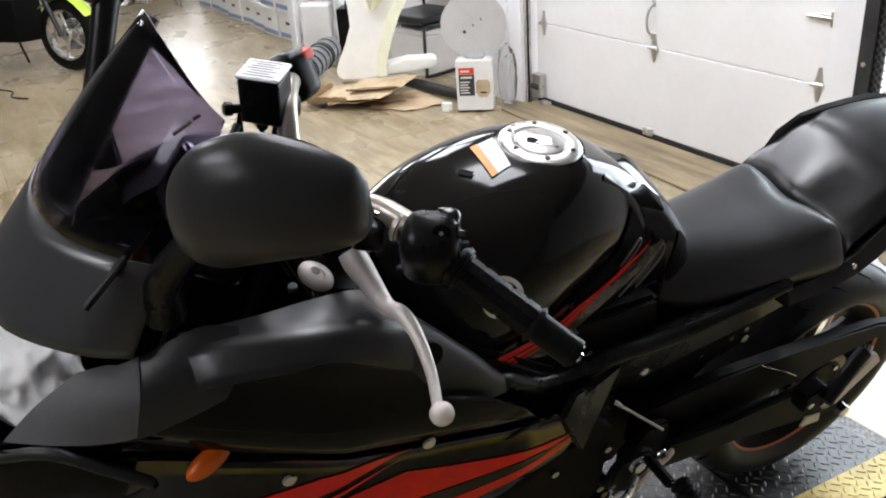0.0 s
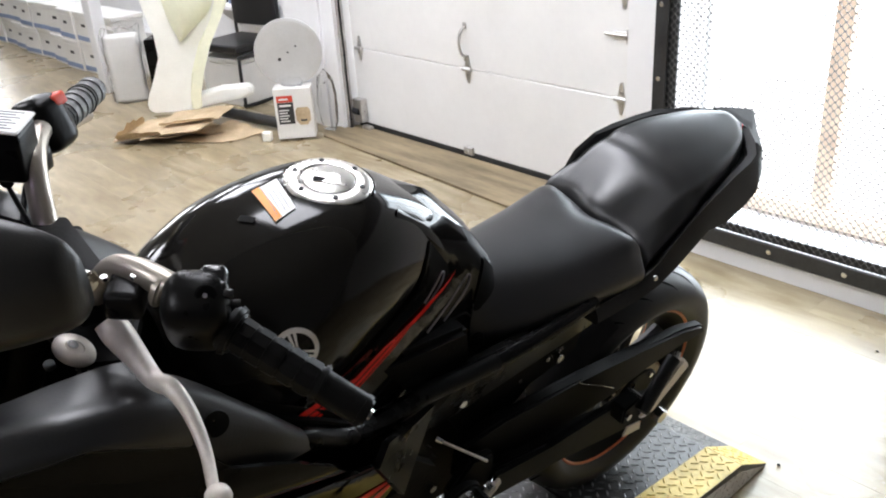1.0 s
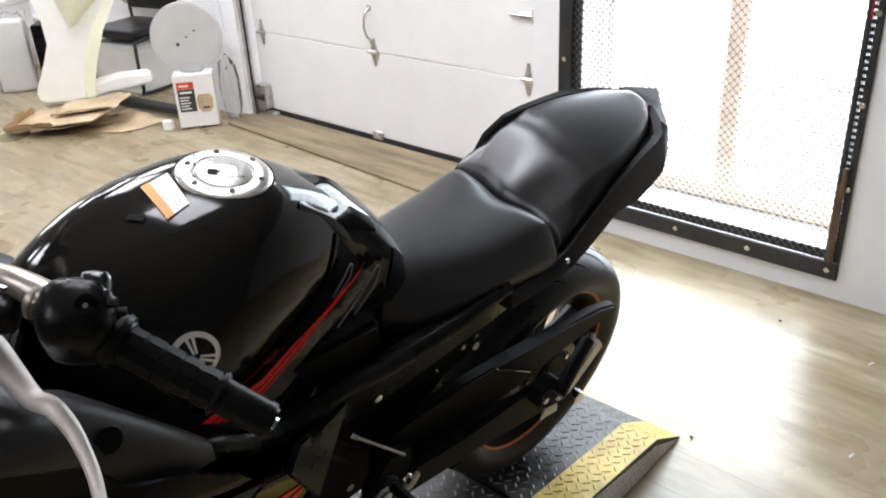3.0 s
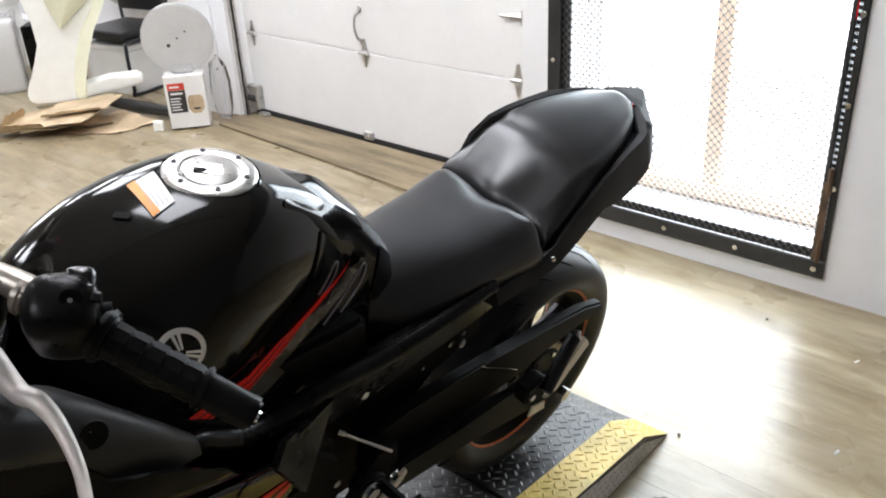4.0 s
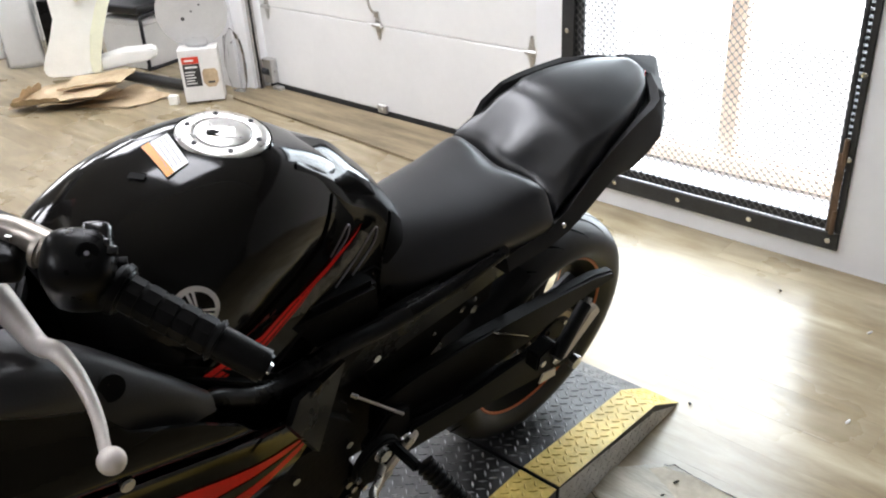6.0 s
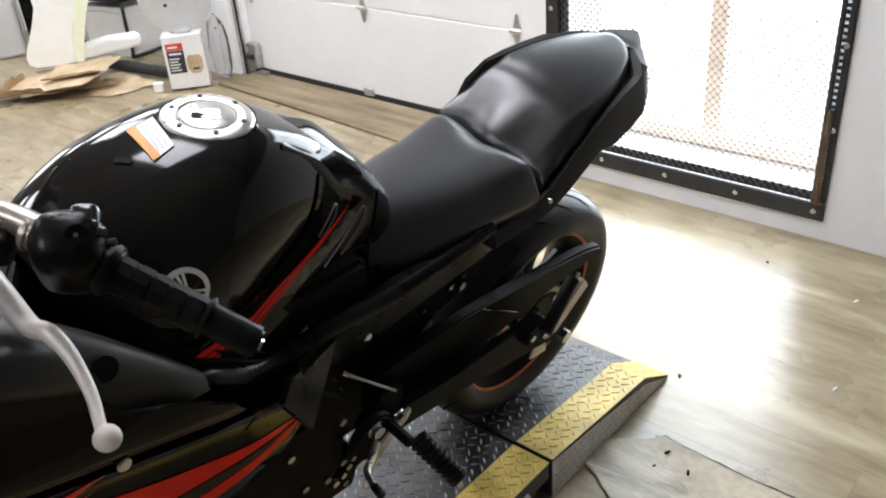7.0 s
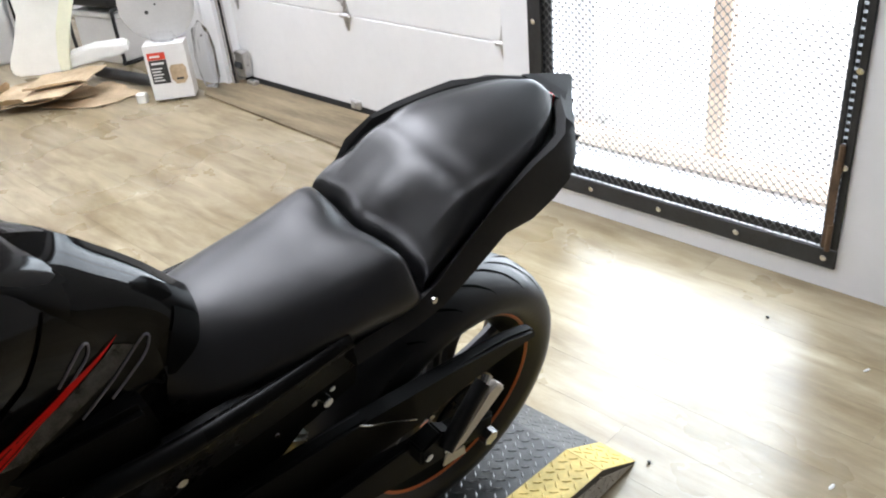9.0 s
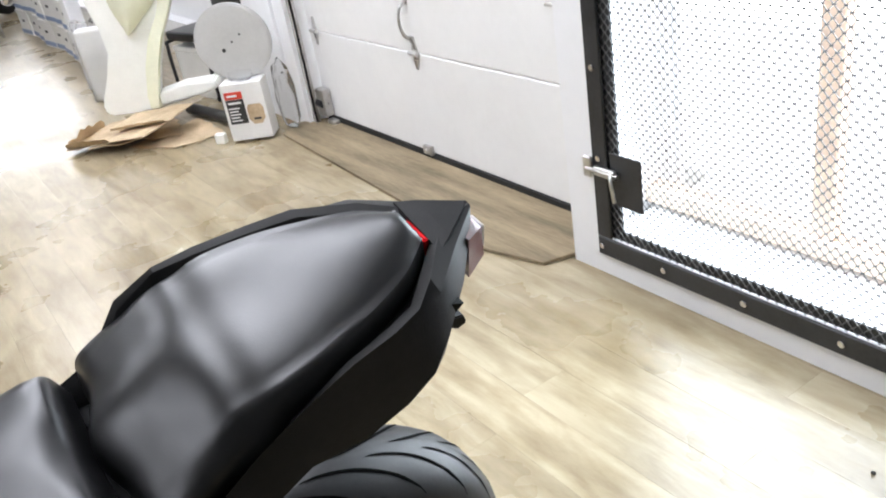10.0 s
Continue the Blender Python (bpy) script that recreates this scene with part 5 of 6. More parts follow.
st_ = part("side_stand", tube([(0.10, -0.72, 0.33), (0.20, -0.69, 0.18), (0.29, -0.66, 0.045), (0.325, -0.65, -0.045)], 0.013, seg=10), M_frame, bike, "black side stand", smooth=True)
part("stand_foot", cyl((0.325, -0.65, -0.055), (0.328, -0.649, -0.062), 0.03, seg=16), M_frame, st_)
part("front_spar", prism([(-1.12, 0.93), (-1.02, 0.95), (-0.74, 0.74), (-0.70, 0.66), (-0.80, 0.66), (-1.08, 0.82)], "x", 0.135, 0.158, 0.01), M_frame, bike, "black main frame spar", smooth=True)
part("front_spar", prism([(-1.12, 0.93), (-1.02, 0.95), (-0.74, 0.74), (-0.70, 0.66), (-0.80, 0.66), (-1.08, 0.82)], "x", -0.158, -0.135, 0.01), M_frame, bike, "black main frame spar", smooth=True)
part("throttle_body", prism([(-1.06, 0.76), (-0.70, 0.66), (-0.60, 0.74), (-0.62, 0.85), (-1.04, 0.87)], "x", -0.12, 0.12, 0.01), M_engine, bike)

# ---- bars and controls ----
BAR = [(0.350, -0.998, 1.099), (0.30, -1.030, 1.121), (0.235, -1.072, 1.152), (0.175, -1.105, 1.180), (0.125, -1.128, 1.178), (0.095, -1.138, 1.15), (0.07, -1.142, 1.115), (0.03, -1.142, 1.10)]
part("handlebar", tube(BAR + [(-x, y, z) for x, y, z in reversed(BAR)], 0.0138, seg=14), M_bar, bike, "brushed silver handlebar", smooth=True)
part("bar_clamp", box(-0.075, 0.075, -1.165, -1.118, 1.075, 1.125, 0.01, 2), M_frame, bike, smooth=True)
part("top_yoke", prism([(-0.11, -1.18), (0.11, -1.18), (0.13, -1.14), (0.05, -1.09), (-0.05, -1.09), (-0.13, -1.14)], "z", 1.03, 1.06, 0.006), M_frame, bike, smooth=True)
for sd in (1, -1):
    part("fork_cap", cyl((sd * 0.075, -1.155, 1.02), (sd * 0.075, -1.155, 1.04), 0.023, seg=20, bev=0.003), M_alu, bike, smooth=True)
    part("fork_leg", cyl((sd * 0.085, -1.155, 1.02), (sd * 0.10, -1.43, 0.32), 0.024, seg=18), M_frame, bike, smooth=True)


def along(f):
    pts = catmull(BAR, 8)
    return pts[int(f * (len(pts) - 1))]


def grip(sd):
    a, b = Vector(BAR[0]), Vector((0.235, -1.072, 1.152))
    a, b = Vector((sd * a.x, a.y, a.z)), Vector((sd * b.x, b.y, b.z))
    if sd < 0:
        a = Vector((-0.335, -0.984, 1.140))
    g = part("handgrip", tube([a, a.lerp(b, 0.25), a.lerp(b, 0.5), a.lerp(b, 0.75), b], 0.0165, k=4, seg=20, radii=(0.0165, 0.0168, 0.017, 0.0175, 0.018)), M_grip, bike, "black rubber grip with raised pads", smooth=True)
    d = (a - b).normalized()
    part("bar_end", cyl(a - d * 0.004, a + d * 0.008, 0.0175, 0.0165, seg=20, bev=0.003), M_grip, g, smooth=True)
    part("grip_collar", cyl(b.lerp(a, 0.66), b.lerp(a, 0.70), 0.0215, seg=24, bev=0.002), M_rubber, g, smooth=True)
    part("inner_collar", cyl(b - d * 0.006, b + d * 0.004, 0.023, seg=24, bev=0.002), M_rubber, g, smooth=True)
    for i in range(5):
        p = b.lerp(a, 0.05 + i * 0.122)
        part("grip_pad", cyl(p, p + d * 0.0160, 0.0190, seg=10, bev=0.0012), M_grip, g)
    if sd < 0:
        for i in range(6):
            part("grip_rib", cyl(b.lerp(a, 0.22 + i * 0.13), b.lerp(a, 0.335 + i * 0.13), 0.0200, seg=20, bev=0.002), M_palegrip, g, "pale grey rubber pad", smooth=True)
    part("bar_end_screw", cyl(a + d * 0.006, a + d * 0.011, 0.006, seg=10), M_steel, g)
    return g


grip(1)
grip(-1)


def blob(c, size, rot=(0, 0, 0), n=3, squash=0.6):
    """A rounded housing: a cube softened by bevels."""
    b = box(-size[0] / 2, size[0] / 2, -size[1] / 2, size[1] / 2, -size[2] / 2, size[2] / 2, min(size) * squash * 0.5, n)
    bmesh.ops.transform(b, matrix=pose(*c, *rot), verts=b.verts)
    return b


sw = part("switch_housing", blob((0.209, -1.091, 1.165), (0.062, 0.064, 0.084), (0, 24, -35), 5, 0.92), M_satin, bike, "satin black switch housing", smooth=True)
part("button_block", blob((0.216, -1.078, 1.188), (0.050, 0.028, 0.030), (0, 24, -35), 4, 0.85), M_pod, sw, "raised button block", smooth=True)
part("button_recess", cyl((0.2265, -1.0905, 1.1955), (0.2325, -1.0925, 1.2015), 0.0115, 0.0095, seg=20, bev=0.001), M_groove, sw, smooth=True)
for p in ((0.215, -1.077, 1.2015), (0.226, -1.0745, 1.199), (0.236, -1.072, 1.196)):
    part("push_button", blob(p, (0.009, 0.010, 0.007), (0, 24, -35), 2, 0.7), M_pod, sw, smooth=True)
for p in ((0.2225, -1.0885, 1.2015), (0.2325, -1.0935, 1.2015)):
    part("button_mark", cyl(p, (p[0] + 0.0012, p[1] - 0.0004, p[2] + 0.001), 0.0022, seg=10), M_grey2, sw)
part("housing_flange", cyl((0.232, -1.073, 1.152), (0.241, -1.067, 1.148), 0.027, 0.024, seg=26, bev=0.003), M_grip, sw, smooth=True)
part("housing_ring", cyl((0.168, -1.112, 1.176), (0.176, -1.107, 1.174), 0.0185, seg=22, bev=0.003), M_bar, bike, "dull metal clamp ring", smooth=True)
part("horn_button", cyl((0.22, -1.065, 1.165), (0.225, -1.055, 1.165), 0.008, seg=14), M_slot, sw, smooth=True)
lp = part("lever_perch", blob((0.150, -1.135, 1.165), (0.05, 0.036, 0.032), (0, 0, -35), 3, 0.6), M_satin, bike, "black clutch lever perch", smooth=True)
for p in ((0.155, -1.128, 1.184), (0.135, -1.150, 1.178)):
    part("perch_bolt", cyl(p, (p[0], p[1], p[2] + 0.005), 0.0038, seg=6), M_steel, lp)
part("clutch_adjuster", cyl((0.115, -1.155, 1.165), (0.085, -1.175, 1.160), 0.011, seg=14, bev=0.002), M_alu, lp, "knurled clutch adjuster", smooth=True)
part("clutch_cable", tube([(0.085, -1.175, 1.160), (0.04, -1.20, 1.14), (0.01, -1.19, 1.05), (0.03, -1.15, 0.96)], 0.0045, seg=8), M_rubber, bike, smooth=True)
LEV = [(0.136, -1.154, 1.130), (0.149, -1.150, 1.120), (0.174, -1.145, 1.109), (0.207, -1.141, 1.100), (0.235, -1.136, 1.110), (0.262, -1.132, 1.100), (0.300, -1.136, 1.087), (0.330, -1.145, 1.080), (0.344, -1.150, 1.077)]
lev = part("clutch_lever", tube(LEV, 0.007, seg=12, radii=(0.014, 0.0155, 0.0125, 0.0098, 0.0090, 0.0074, 0.0061, 0.0056, 0.0053)), M_lever, bike, "bare aluminium clutch lever", smooth=True)
bb = bmesh.new()
bmesh.ops.create_uvsphere(bb, u_segments=18, v_segments=12, radius=0.0125, matrix=Matrix.Translation((0.348, -1.148, 1.077)))
part("lever_ball", bb, M_lever, lev, smooth=True)
# right side: throttle housing, kill switch, brake reservoir
rs = part("throttle_housing", blob((-0.205, -1.090, 1.172), (0.055, 0.055, 0.07), (0, -24, 35), 4, 0.75), M_satin, bike, "satin black throttle housing", smooth=True)
part("kill_switch", blob((-0.215, -1.076, 1.196), (0.036, 0.024, 0.016), (0, -24, 35)), M_lred, rs, "red engine stop switch", smooth=True)
part("lever_adjuster", cyl((-0.14, -1.203, 1.179), (-0.14, -1.165, 1.172), 0.0065, seg=12, bev=0.002), M_satin, bike, smooth=True)
part("adjuster_knob", cyl((-0.14, -1.207, 1.1795), (-0.14, -1.195, 1.1775), 0.0092, seg=12, bev=0.002), M_satin, bike, smooth=True)
part("adjuster_stub", tube([(-0.14, -1.186, 1.172), (-0.14, -1.188, 1.158), (-0.14, -1.190, 1.144)], 0.005, seg=10, radii=(0.0035, 0.004, 0.006)), M_satin, bike, smooth=True)
part("brake_perch", blob((-0.150, -1.135, 1.165), (0.06, 0.04, 0.034), (0, 0, 35), 3, 0.6), M_satin, bike, smooth=True)
rb = part("brake_reservoir", blob((-0.128, -1.154, 1.194), (0.054, 0.050, 0.062), (0, 0, 50), 3, 0.25), M_satin, bike, "black brake fluid reservoir with a printed lid", smooth=True)
part("reservoir_lid", box(-0.029, 0.029, -0.0265, 0.0265, 0.0265, 0.031, 0.002, m=pose(-0.128, -1.154, 1.199, 0, 0, 50)), M_white, rb, "white printed lid")
for i in range(7):
    part("lid_print", box(-0.022 + 0.004 * (i % 3), 0.020 - 0.007 * (i % 2), -0.019 + i * 0.0062, -0.0172 + i * 0.0062, 0.0311, 0.0315, m=pose(-0.128, -1.154, 1.199, 0, 0, 50)), M_lblack, rb)
part("brake_lever", tube([(-0.135, -1.160, 1.148), (-0.20, -1.150, 1.125), (-0.25, -1.135, 1.105), (-0.30, -1.120, 1.085), (-0.35, -1.10, 1.06)], 0.008, seg=10), M_satin, bike, "black brake lever", smooth=True)
part("brake_hose", tube([(-0.11, -1.20, 1.17), (-0.075, -1.22, 1.15), (-0.07, -1.20, 1.05), (-0.06, -1.16, 0.95)], 0.0055, seg=8), M_rubber, bike, smooth=True)
part("brake_switch_lead", tube([(-0.165, -1.16, 1.15), (-0.14, -1.15, 1.10), (-0.10, -1.14, 1.06), (-0.05, -1.12, 1.0)], 0.003, seg=8), M_rubber, bike, smooth=True)
part("throttle_cable", tube([(-0.20, -1.11, 1.14), (-0.14, -1.15, 1.09), (-0.06, -1.16, 1.04), (-0.02, -1.10, 0.97)], 0.0045, seg=8), M_rubber, bike, smooth=True)
part("ignition_switch", cyl((0, -1.12, 1.06), (0, -1.118, 1.085), 0.022, seg=20, bev=0.003), M_satin, bike, smooth=True)

# mirrors
def mirror(sd):
    c = Vector((0.300, -1.287, 1.346) if sd > 0 else (-0.30, -1.30, 1.36))
    rows = []
    for x, ry, rz, dx in ((-0.078, 0.012, 0.022, 0), (-0.068, 0.028, 0.040, 0), (-0.042, 0.042, 0.055, 0), (0.0, 0.044, 0.056, 0), (0.042, 0.038, 0.046, 0), (0.070, 0.026, 0.034, 0), (0.079, 0.010, 0.020, 0)):
        ring = []
        for a in range(16):
            an = 2 * math.pi * a / 16
            y = -ry * math.cos(an)
            ring.append((sd * x, y * (1.0 if y < 0 else 0.35), rz * math.sin(an) - 0.34 * max(0, -0.015 - x) - 0.12 * max(0, x - 0.03)))
        rows.append(ring)
    rows = [catmull(r, 2, True) for r in rows]
    cols = [catmull([r[j] for r in rows], 4) for j in range(len(rows[0]))]
    b = loft([[cc[i] for cc in cols] for i in range(len(cols[0]))])
    mm = Matrix.Translation(c) @ (pose(0, 0, 0, 4, -6, 56) if sd > 0 else pose(0, 0, 0, 4, 6, -20))
    mir = part("mirror", b, M_mirror, bike, "matte black rear-view mirror", smooth=True, m=mm)
    gl = lathe([(0.0, 0.0), (0.0, 1.0)], "x", 40)
    bmesh.ops.transform(gl, matrix=Matrix.Translation((0, 0.019, 0)) @ Matrix.Diagonal((0.062, 1, 0.042, 1)) @ pose(0, 0, 0, 0, 0, 90), verts=gl.verts)
    part("mirror_glass", gl, M_chrome, mir)
    part("mirror_stem", tube([(sd * 0.15, -1.36, 1.13), (sd * 0.17, -1.355, 1.19), (sd * 0.215, -1.325, 1.26), (sd * 0.26, -1.30, 1.31)], 0.014, seg=12, radii=(0.022, 0.017, 0.015, 0.018)), M_satin, bike, "black mirror stem", smooth=True)


mirror(1)
mirror(-1)

# screen
SCR = [
    [(-0.17, -1.40, 1.10), (-0.15, -1.45, 1.11), (-0.08, -1.505, 1.105), (0, -1.522, 1.10), (0.08, -1.505, 1.105), (0.15, -1.45, 1.11), (0.17, -1.40, 1.10)],
    [(-0.16, -1.36, 1.175), (-0.14, -1.40, 1.185), (-0.075, -1.445, 1.18), (0, -1.462, 1.178), (0.075, -1.445, 1.18), (0.14, -1.40, 1.185), (0.16, -1.36, 1.175)],
    [(-0.145, -1.31, 1.25), (-0.125, -1.345, 1.262), (-0.065, -1.375, 1.27), (0, -1.385, 1.272), (0.065, -1.375, 1.27), (0.125, -1.345, 1.262), (0.145, -1.31, 1.25)],
    [(-0.125, -1.27, 1.315), (-0.10, -1.285, 1.335), (-0.045, -1.298, 1.362), (0, -1.302, 1.372), (0.045, -1.298, 1.362), (0.10, -1.285, 1.335), (0.125, -1.27, 1.315)],
]
SGRID = smooth_grid(SCR, 4, 5)
scr = part("windscreen", loft(SGRID[6:], closed=False), M_tint, bike, "smoked tinted windscreen", smooth=True)
sm = scr.modifiers.new("thickness", "SOLIDIFY")
sm.thickness = 0.003
for (a_, b_, mt) in (((0.119, -1.317, 1.308), (0.119, -1.299, 1.318), M_print), ((0.118, -1.297, 1.319), (0.118, -1.290, 1.322), M_dimred)):
    part("screen_lettering", tube([a_, tuple((p + q) / 2 for p, q in zip(a_, b_)), b_], 0.0019, k=2, seg=6), mt, scr)
sbase = part("screen_base", loft(SGRID[:7], closed=False), M_scrbase, scr, "opaque black lower band of the screen", smooth=True)
sm = sbase.modifiers.new("thickness", "SOLIDIFY")
sm.thickness = 0.003
# instrument and inner panels
part("instrument", blob((0, -1.27, 1.13), (0.17, 0.07, 0.09), (-35, 0, 0), 3, 0.4), M_dial, bike, "dark instrument cluster", smooth=True)
part("screen_stay", tube([(0.10, -1.30, 1.18), (0.115, -1.335, 1.12), (0.13, -1.37, 1.05)], 0.007, seg=8), M_satin, bike, smooth=True)


# fairing
def fair_s(v, h):
    """Half width of the fairing: widest by the tank, drawn in at the nose."""
    w = 0.207 + 0.16 * (min(h, 0.93) - 0.86) + 0.09 * max(0, h - 0.93) - 0.42 * max(0, -1.20 - v) ** 1.25 - 0.10 * max(0, v + 0.90)
    w += 0.024 * math.exp(-((h - 0.945 + 0.35 * (v + 1.2)) / 0.052) ** 2)
    return max(0.02, w - 0.3 * max(0, 0.62 - h) ** 1.3)


UP = [(-1.546, 0.985), (-1.50, 0.995), (-1.40, 1.03), (-1.34, 1.068), (-1.26, 1.080), (-1.21, 1.078), (-1.13, 1.024), (-1.08, 0.950), (-1.00, 0.905), (-0.945, 0.86), (-0.90, 0.795), (-0.96, 0.80), (-1.10, 0.855), (-1.25, 0.92), (-1.40, 0.945), (-1.54, 0.95)]
LOW = [(-0.90, 0.795), (-0.855, 0.775), (-0.78, 0.655), (-0.83, 0.58), (-0.93, 0.47), (-1.10, 0.43), (-1.28, 0.54), (-1.42, 0.70), (-1.54, 0.84), (-1.54, 0.95), (-1.40, 0.945), (-1.25, 0.92), (-1.10, 0.855), (-0.96, 0.80)]
for sd in (1, -1):
    fu = part("upper_fairing", shell(UP, lambda v, h: sd * fair_s(v, h), 0.006), M_fair, bike, "gloss black upper fairing", smooth=True)
    fl = part("side_fairing", shell(LOW, lambda v, h: sd * (fair_s(v, h) + 0.006), 0.006), M_fair, bike, "black side fairing with red graphics", smooth=True)
    for outline in ([(-1.34, 0.815), (-1.23, 0.853), (-1.112, 0.868), (-1.16, 0.838), (-1.25, 0.80), (-1.34, 0.772)],
                    [(-1.34, 0.755), (-1.24, 0.790), (-1.12, 0.836), (-1.20, 0.797), (-1.30, 0.748), (-1.34, 0.735)],
                    [(-1.30, 0.735), (-1.20, 0.785), (-1.11, 0.792), (-1.04, 0.757), (-0.94, 0.715), (-0.865, 0.690), (-0.785, 0.675), (-0.84, 0.668), (-0.95, 0.680), (-1.06, 0.695), (-1.18, 0.715)],
                    [(-0.785, 0.672), (-0.81, 0.645), (-0.865, 0.622), (-0.96, 0.610), (-1.10, 0.62), (-1.22, 0.65), (-1.10, 0.655), (-0.96, 0.645), (-0.86, 0.648)]):
        part("red_graphic", shell(outline, lambda v, h: sd * (fair_s(v, h) + 0.0075), 0), M_red, fl, "red sweep graphic", smooth=True)
    part("grey_graphic", shell([(-1.20, 0.708), (-1.06, 0.692), (-0.95, 0.676), (-0.85, 0.664), (-0.81, 0.664), (-0.86, 0.651), (-0.96, 0.648), (-1.10, 0.658), (-1.22, 0.66)], lambda v, h: sd * (fair_s(v, h) + 0.0078), 0), M_grey, fl, "dark splatter graphic", smooth=True)
    # inner cockpit panel between the fairing edge and the tank
    ip = smooth_grid([
        [(sd * 0.196, -0.957, 0.866), (sd * 0.187, -0.957, 0.884), (sd * 0.170, -0.960, 0.886), (sd * 0.150, -0.97, 0.868)],
        [(sd * 0.212, -1.010, 0.890), (sd * 0.203, -1.010, 0.940), (sd * 0.178, -1.015, 0.958), (sd * 0.140, -1.02, 0.930)],
        [(sd * 0.222, -1.080, 0.925), (sd * 0.212, -1.080, 0.985), (sd * 0.178, -1.085, 1.030), (sd * 0.130, -1.09, 1.015)],
        [(sd * 0.226, -1.135, 0.960), (sd * 0.216, -1.135, 1.015), (sd * 0.180, -1.135, 1.050), (sd * 0.130, -1.14, 1.035)],
    ], 5, 5)
    part("inner_panel", loft(ip, closed=False), M_matte, bike, "matte black inner cockpit panel", smooth=True)
    bumps = [(-1.122, [(0.236, 1.022), (0.234, 1.046), (0.214, 1.072), (0.15, 1.070)]), (-1.16, [(0.242, 1.048), (0.240, 1.066), (0.218, 1.091), (0.15, 1.086)]),
             (-1.215, [(0.246, 1.084), (0.240, 1.092), (0.212, 1.106), (0.15, 1.09)]), (-1.26, [(0.240, 1.086), (0.233, 1.096), (0.205, 1.109), (0.15, 1.09)]),
             (-1.325, [(0.222, 1.080), (0.214, 1.090), (0.188, 1.102), (0.14, 1.085)]), (-1.35, [(0.210, 1.072), (0.204, 1.080), (0.18, 1.092), (0.13, 1.080)])]
    fine = smooth_grid([[(sd * s_, v, h) for s_, h in p] for v, p in bumps], 5, 5)
    cap_ = bmesh.new()
    loft(fine, closed=False, bm=cap_)
    loft([fine[0], [(p.x * 0.93, p.y, p.z - 0.022) for p in fine[0]]], closed=False, bm=cap_)
    loft([[r[0] for r in fine], [(r[0].x * 0.96, r[0].y, r[0].z - 0.012) for r in fine]], closed=False, bm=cap_)
    part("cockpit_cover", cap_, M_nose, bike, "matte black raised cover beside the screen", smooth=True)
    part("screw_recess", cyl((sd * 0.201, -1.083, 1.000), (sd * 0.2085, -1.083, 1.003), 0.015, seg=20), M_slot, bike)
    part("panel_screw", cyl((sd * 0.199, -1.085, 1.003), (sd * 0.200, -1.084, 1.009), 0.007, seg=12), M_steel, bike)
    part("fairing_screw", cyl((sd * 0.224, -1.093, 0.872), (sd * 0.234, -1.093, 0.873), 0.009, seg=12, bev=0.002), M_steel, bike)
    part("fairing_screw", cyl((sd * 0.197, -1.266, 0.866), (sd * 0.2055, -1.266, 0.867), 0.009, seg=12, bev=0.002), M_steel, bike)
    ts_ = bmesh.new()
    bmesh.ops.create_uvsphere(ts_, u_segments=20, v_segments=12, radius=1, matrix=Matrix.Translation((sd * 0.201, -1.352, 0.950)) @ pose(0, 0, 0, 14, -18 * sd, 14 * sd) @ Matrix.Diagonal((0.013, 0.030, 0.013, 1)))
    part("turn_signal", ts_, M_amber, bike, "amber turn signal", smooth=True)
    # angled rear edge of the fairing: an outer facet and an inner one set at an angle
    for q in ([(0.160, -0.716, 0.771), (0.187, -0.783, 0.639), (0.205, -0.852, 0.764), (0.190, -0.800, 0.785)], [(0.165, -0.752, 0.768), (0.192, -0.806, 0.775), (0.206, -0.850, 0.766), (0.200, -0.832, 0.800)]):
        part("winglet", loft([[(sd * s, v, h) for s, v, h in q], [(sd * (s - 0.008), v - 0.006, h) for s, v, h in q]]), M_satin, bike, "black angled rear edge of the fairing")
NOSE = smooth_grid([
    [(-0.19, -1.42, 0.98), (-0.13, -1.54, 0.99), (0, -1.60, 1.0), (0.13, -1.54, 0.99), (0.19, -1.42, 0.98)],
    [(-0.18, -1.46, 0.88), (-0.12, -1.58, 0.88), (0, -1.645, 0.88), (0.12, -1.58, 0.88), (0.18, -1.46, 0.88)],
    [(-0.12, -1.48, 0.78), (-0.08, -1.58, 0.77), (0, -1.62, 0.76), (0.08, -1.58, 0.77), (0.12, -1.48, 0.78)],
], 4, 4)
part("nose_fairing", loft(NOSE, closed=False), M_gloss, bike, "gloss black nose fairing", smooth=True)
part("headlight", blob((0, -1.60, 0.90), (0.20, 0.06, 0.08), (20, 0, 0), 3, 0.5), M_clearlens, bike, "clear headlight lens", smooth=True)
part("front_fender", loft(smooth_grid([[(-0.065, -1.44 + 0.325 * math.cos(a), 0.30 + 0.325 * math.sin(a)), (0, -1.44 + 0.345 * math.cos(a), 0.30 + 0.345 * math.sin(a)), (0.065, -1.44 + 0.325 * math.cos(a), 0.30 + 0.325 * math.sin(a))]
                                       for a in (radians(x) for x in (20, 55, 90, 125, 150))], 4, 4), closed=False), M_gloss, bike, "gloss black front fender", smooth=True)
part("nose_trim", tube([(0.105, -1.575, 0.972), (0.125, -1.545, 0.978), (0.155, -1.50, 0.992), (0.185, -1.45, 0.972), (0.202, -1.413, 0.948)], 0.007, seg=10), M_matte, bike, "matte black trim lip of the nose", smooth=True)
part("nose_trim", tube([(0.202, -1.413, 0.948), (0.195, -1.43, 0.925), (0.175, -1.47, 0.905), (0.14, -1.53, 0.91)], 0.007, seg=10), M_matte, bike, "matte black trim lip of the nose", smooth=True)
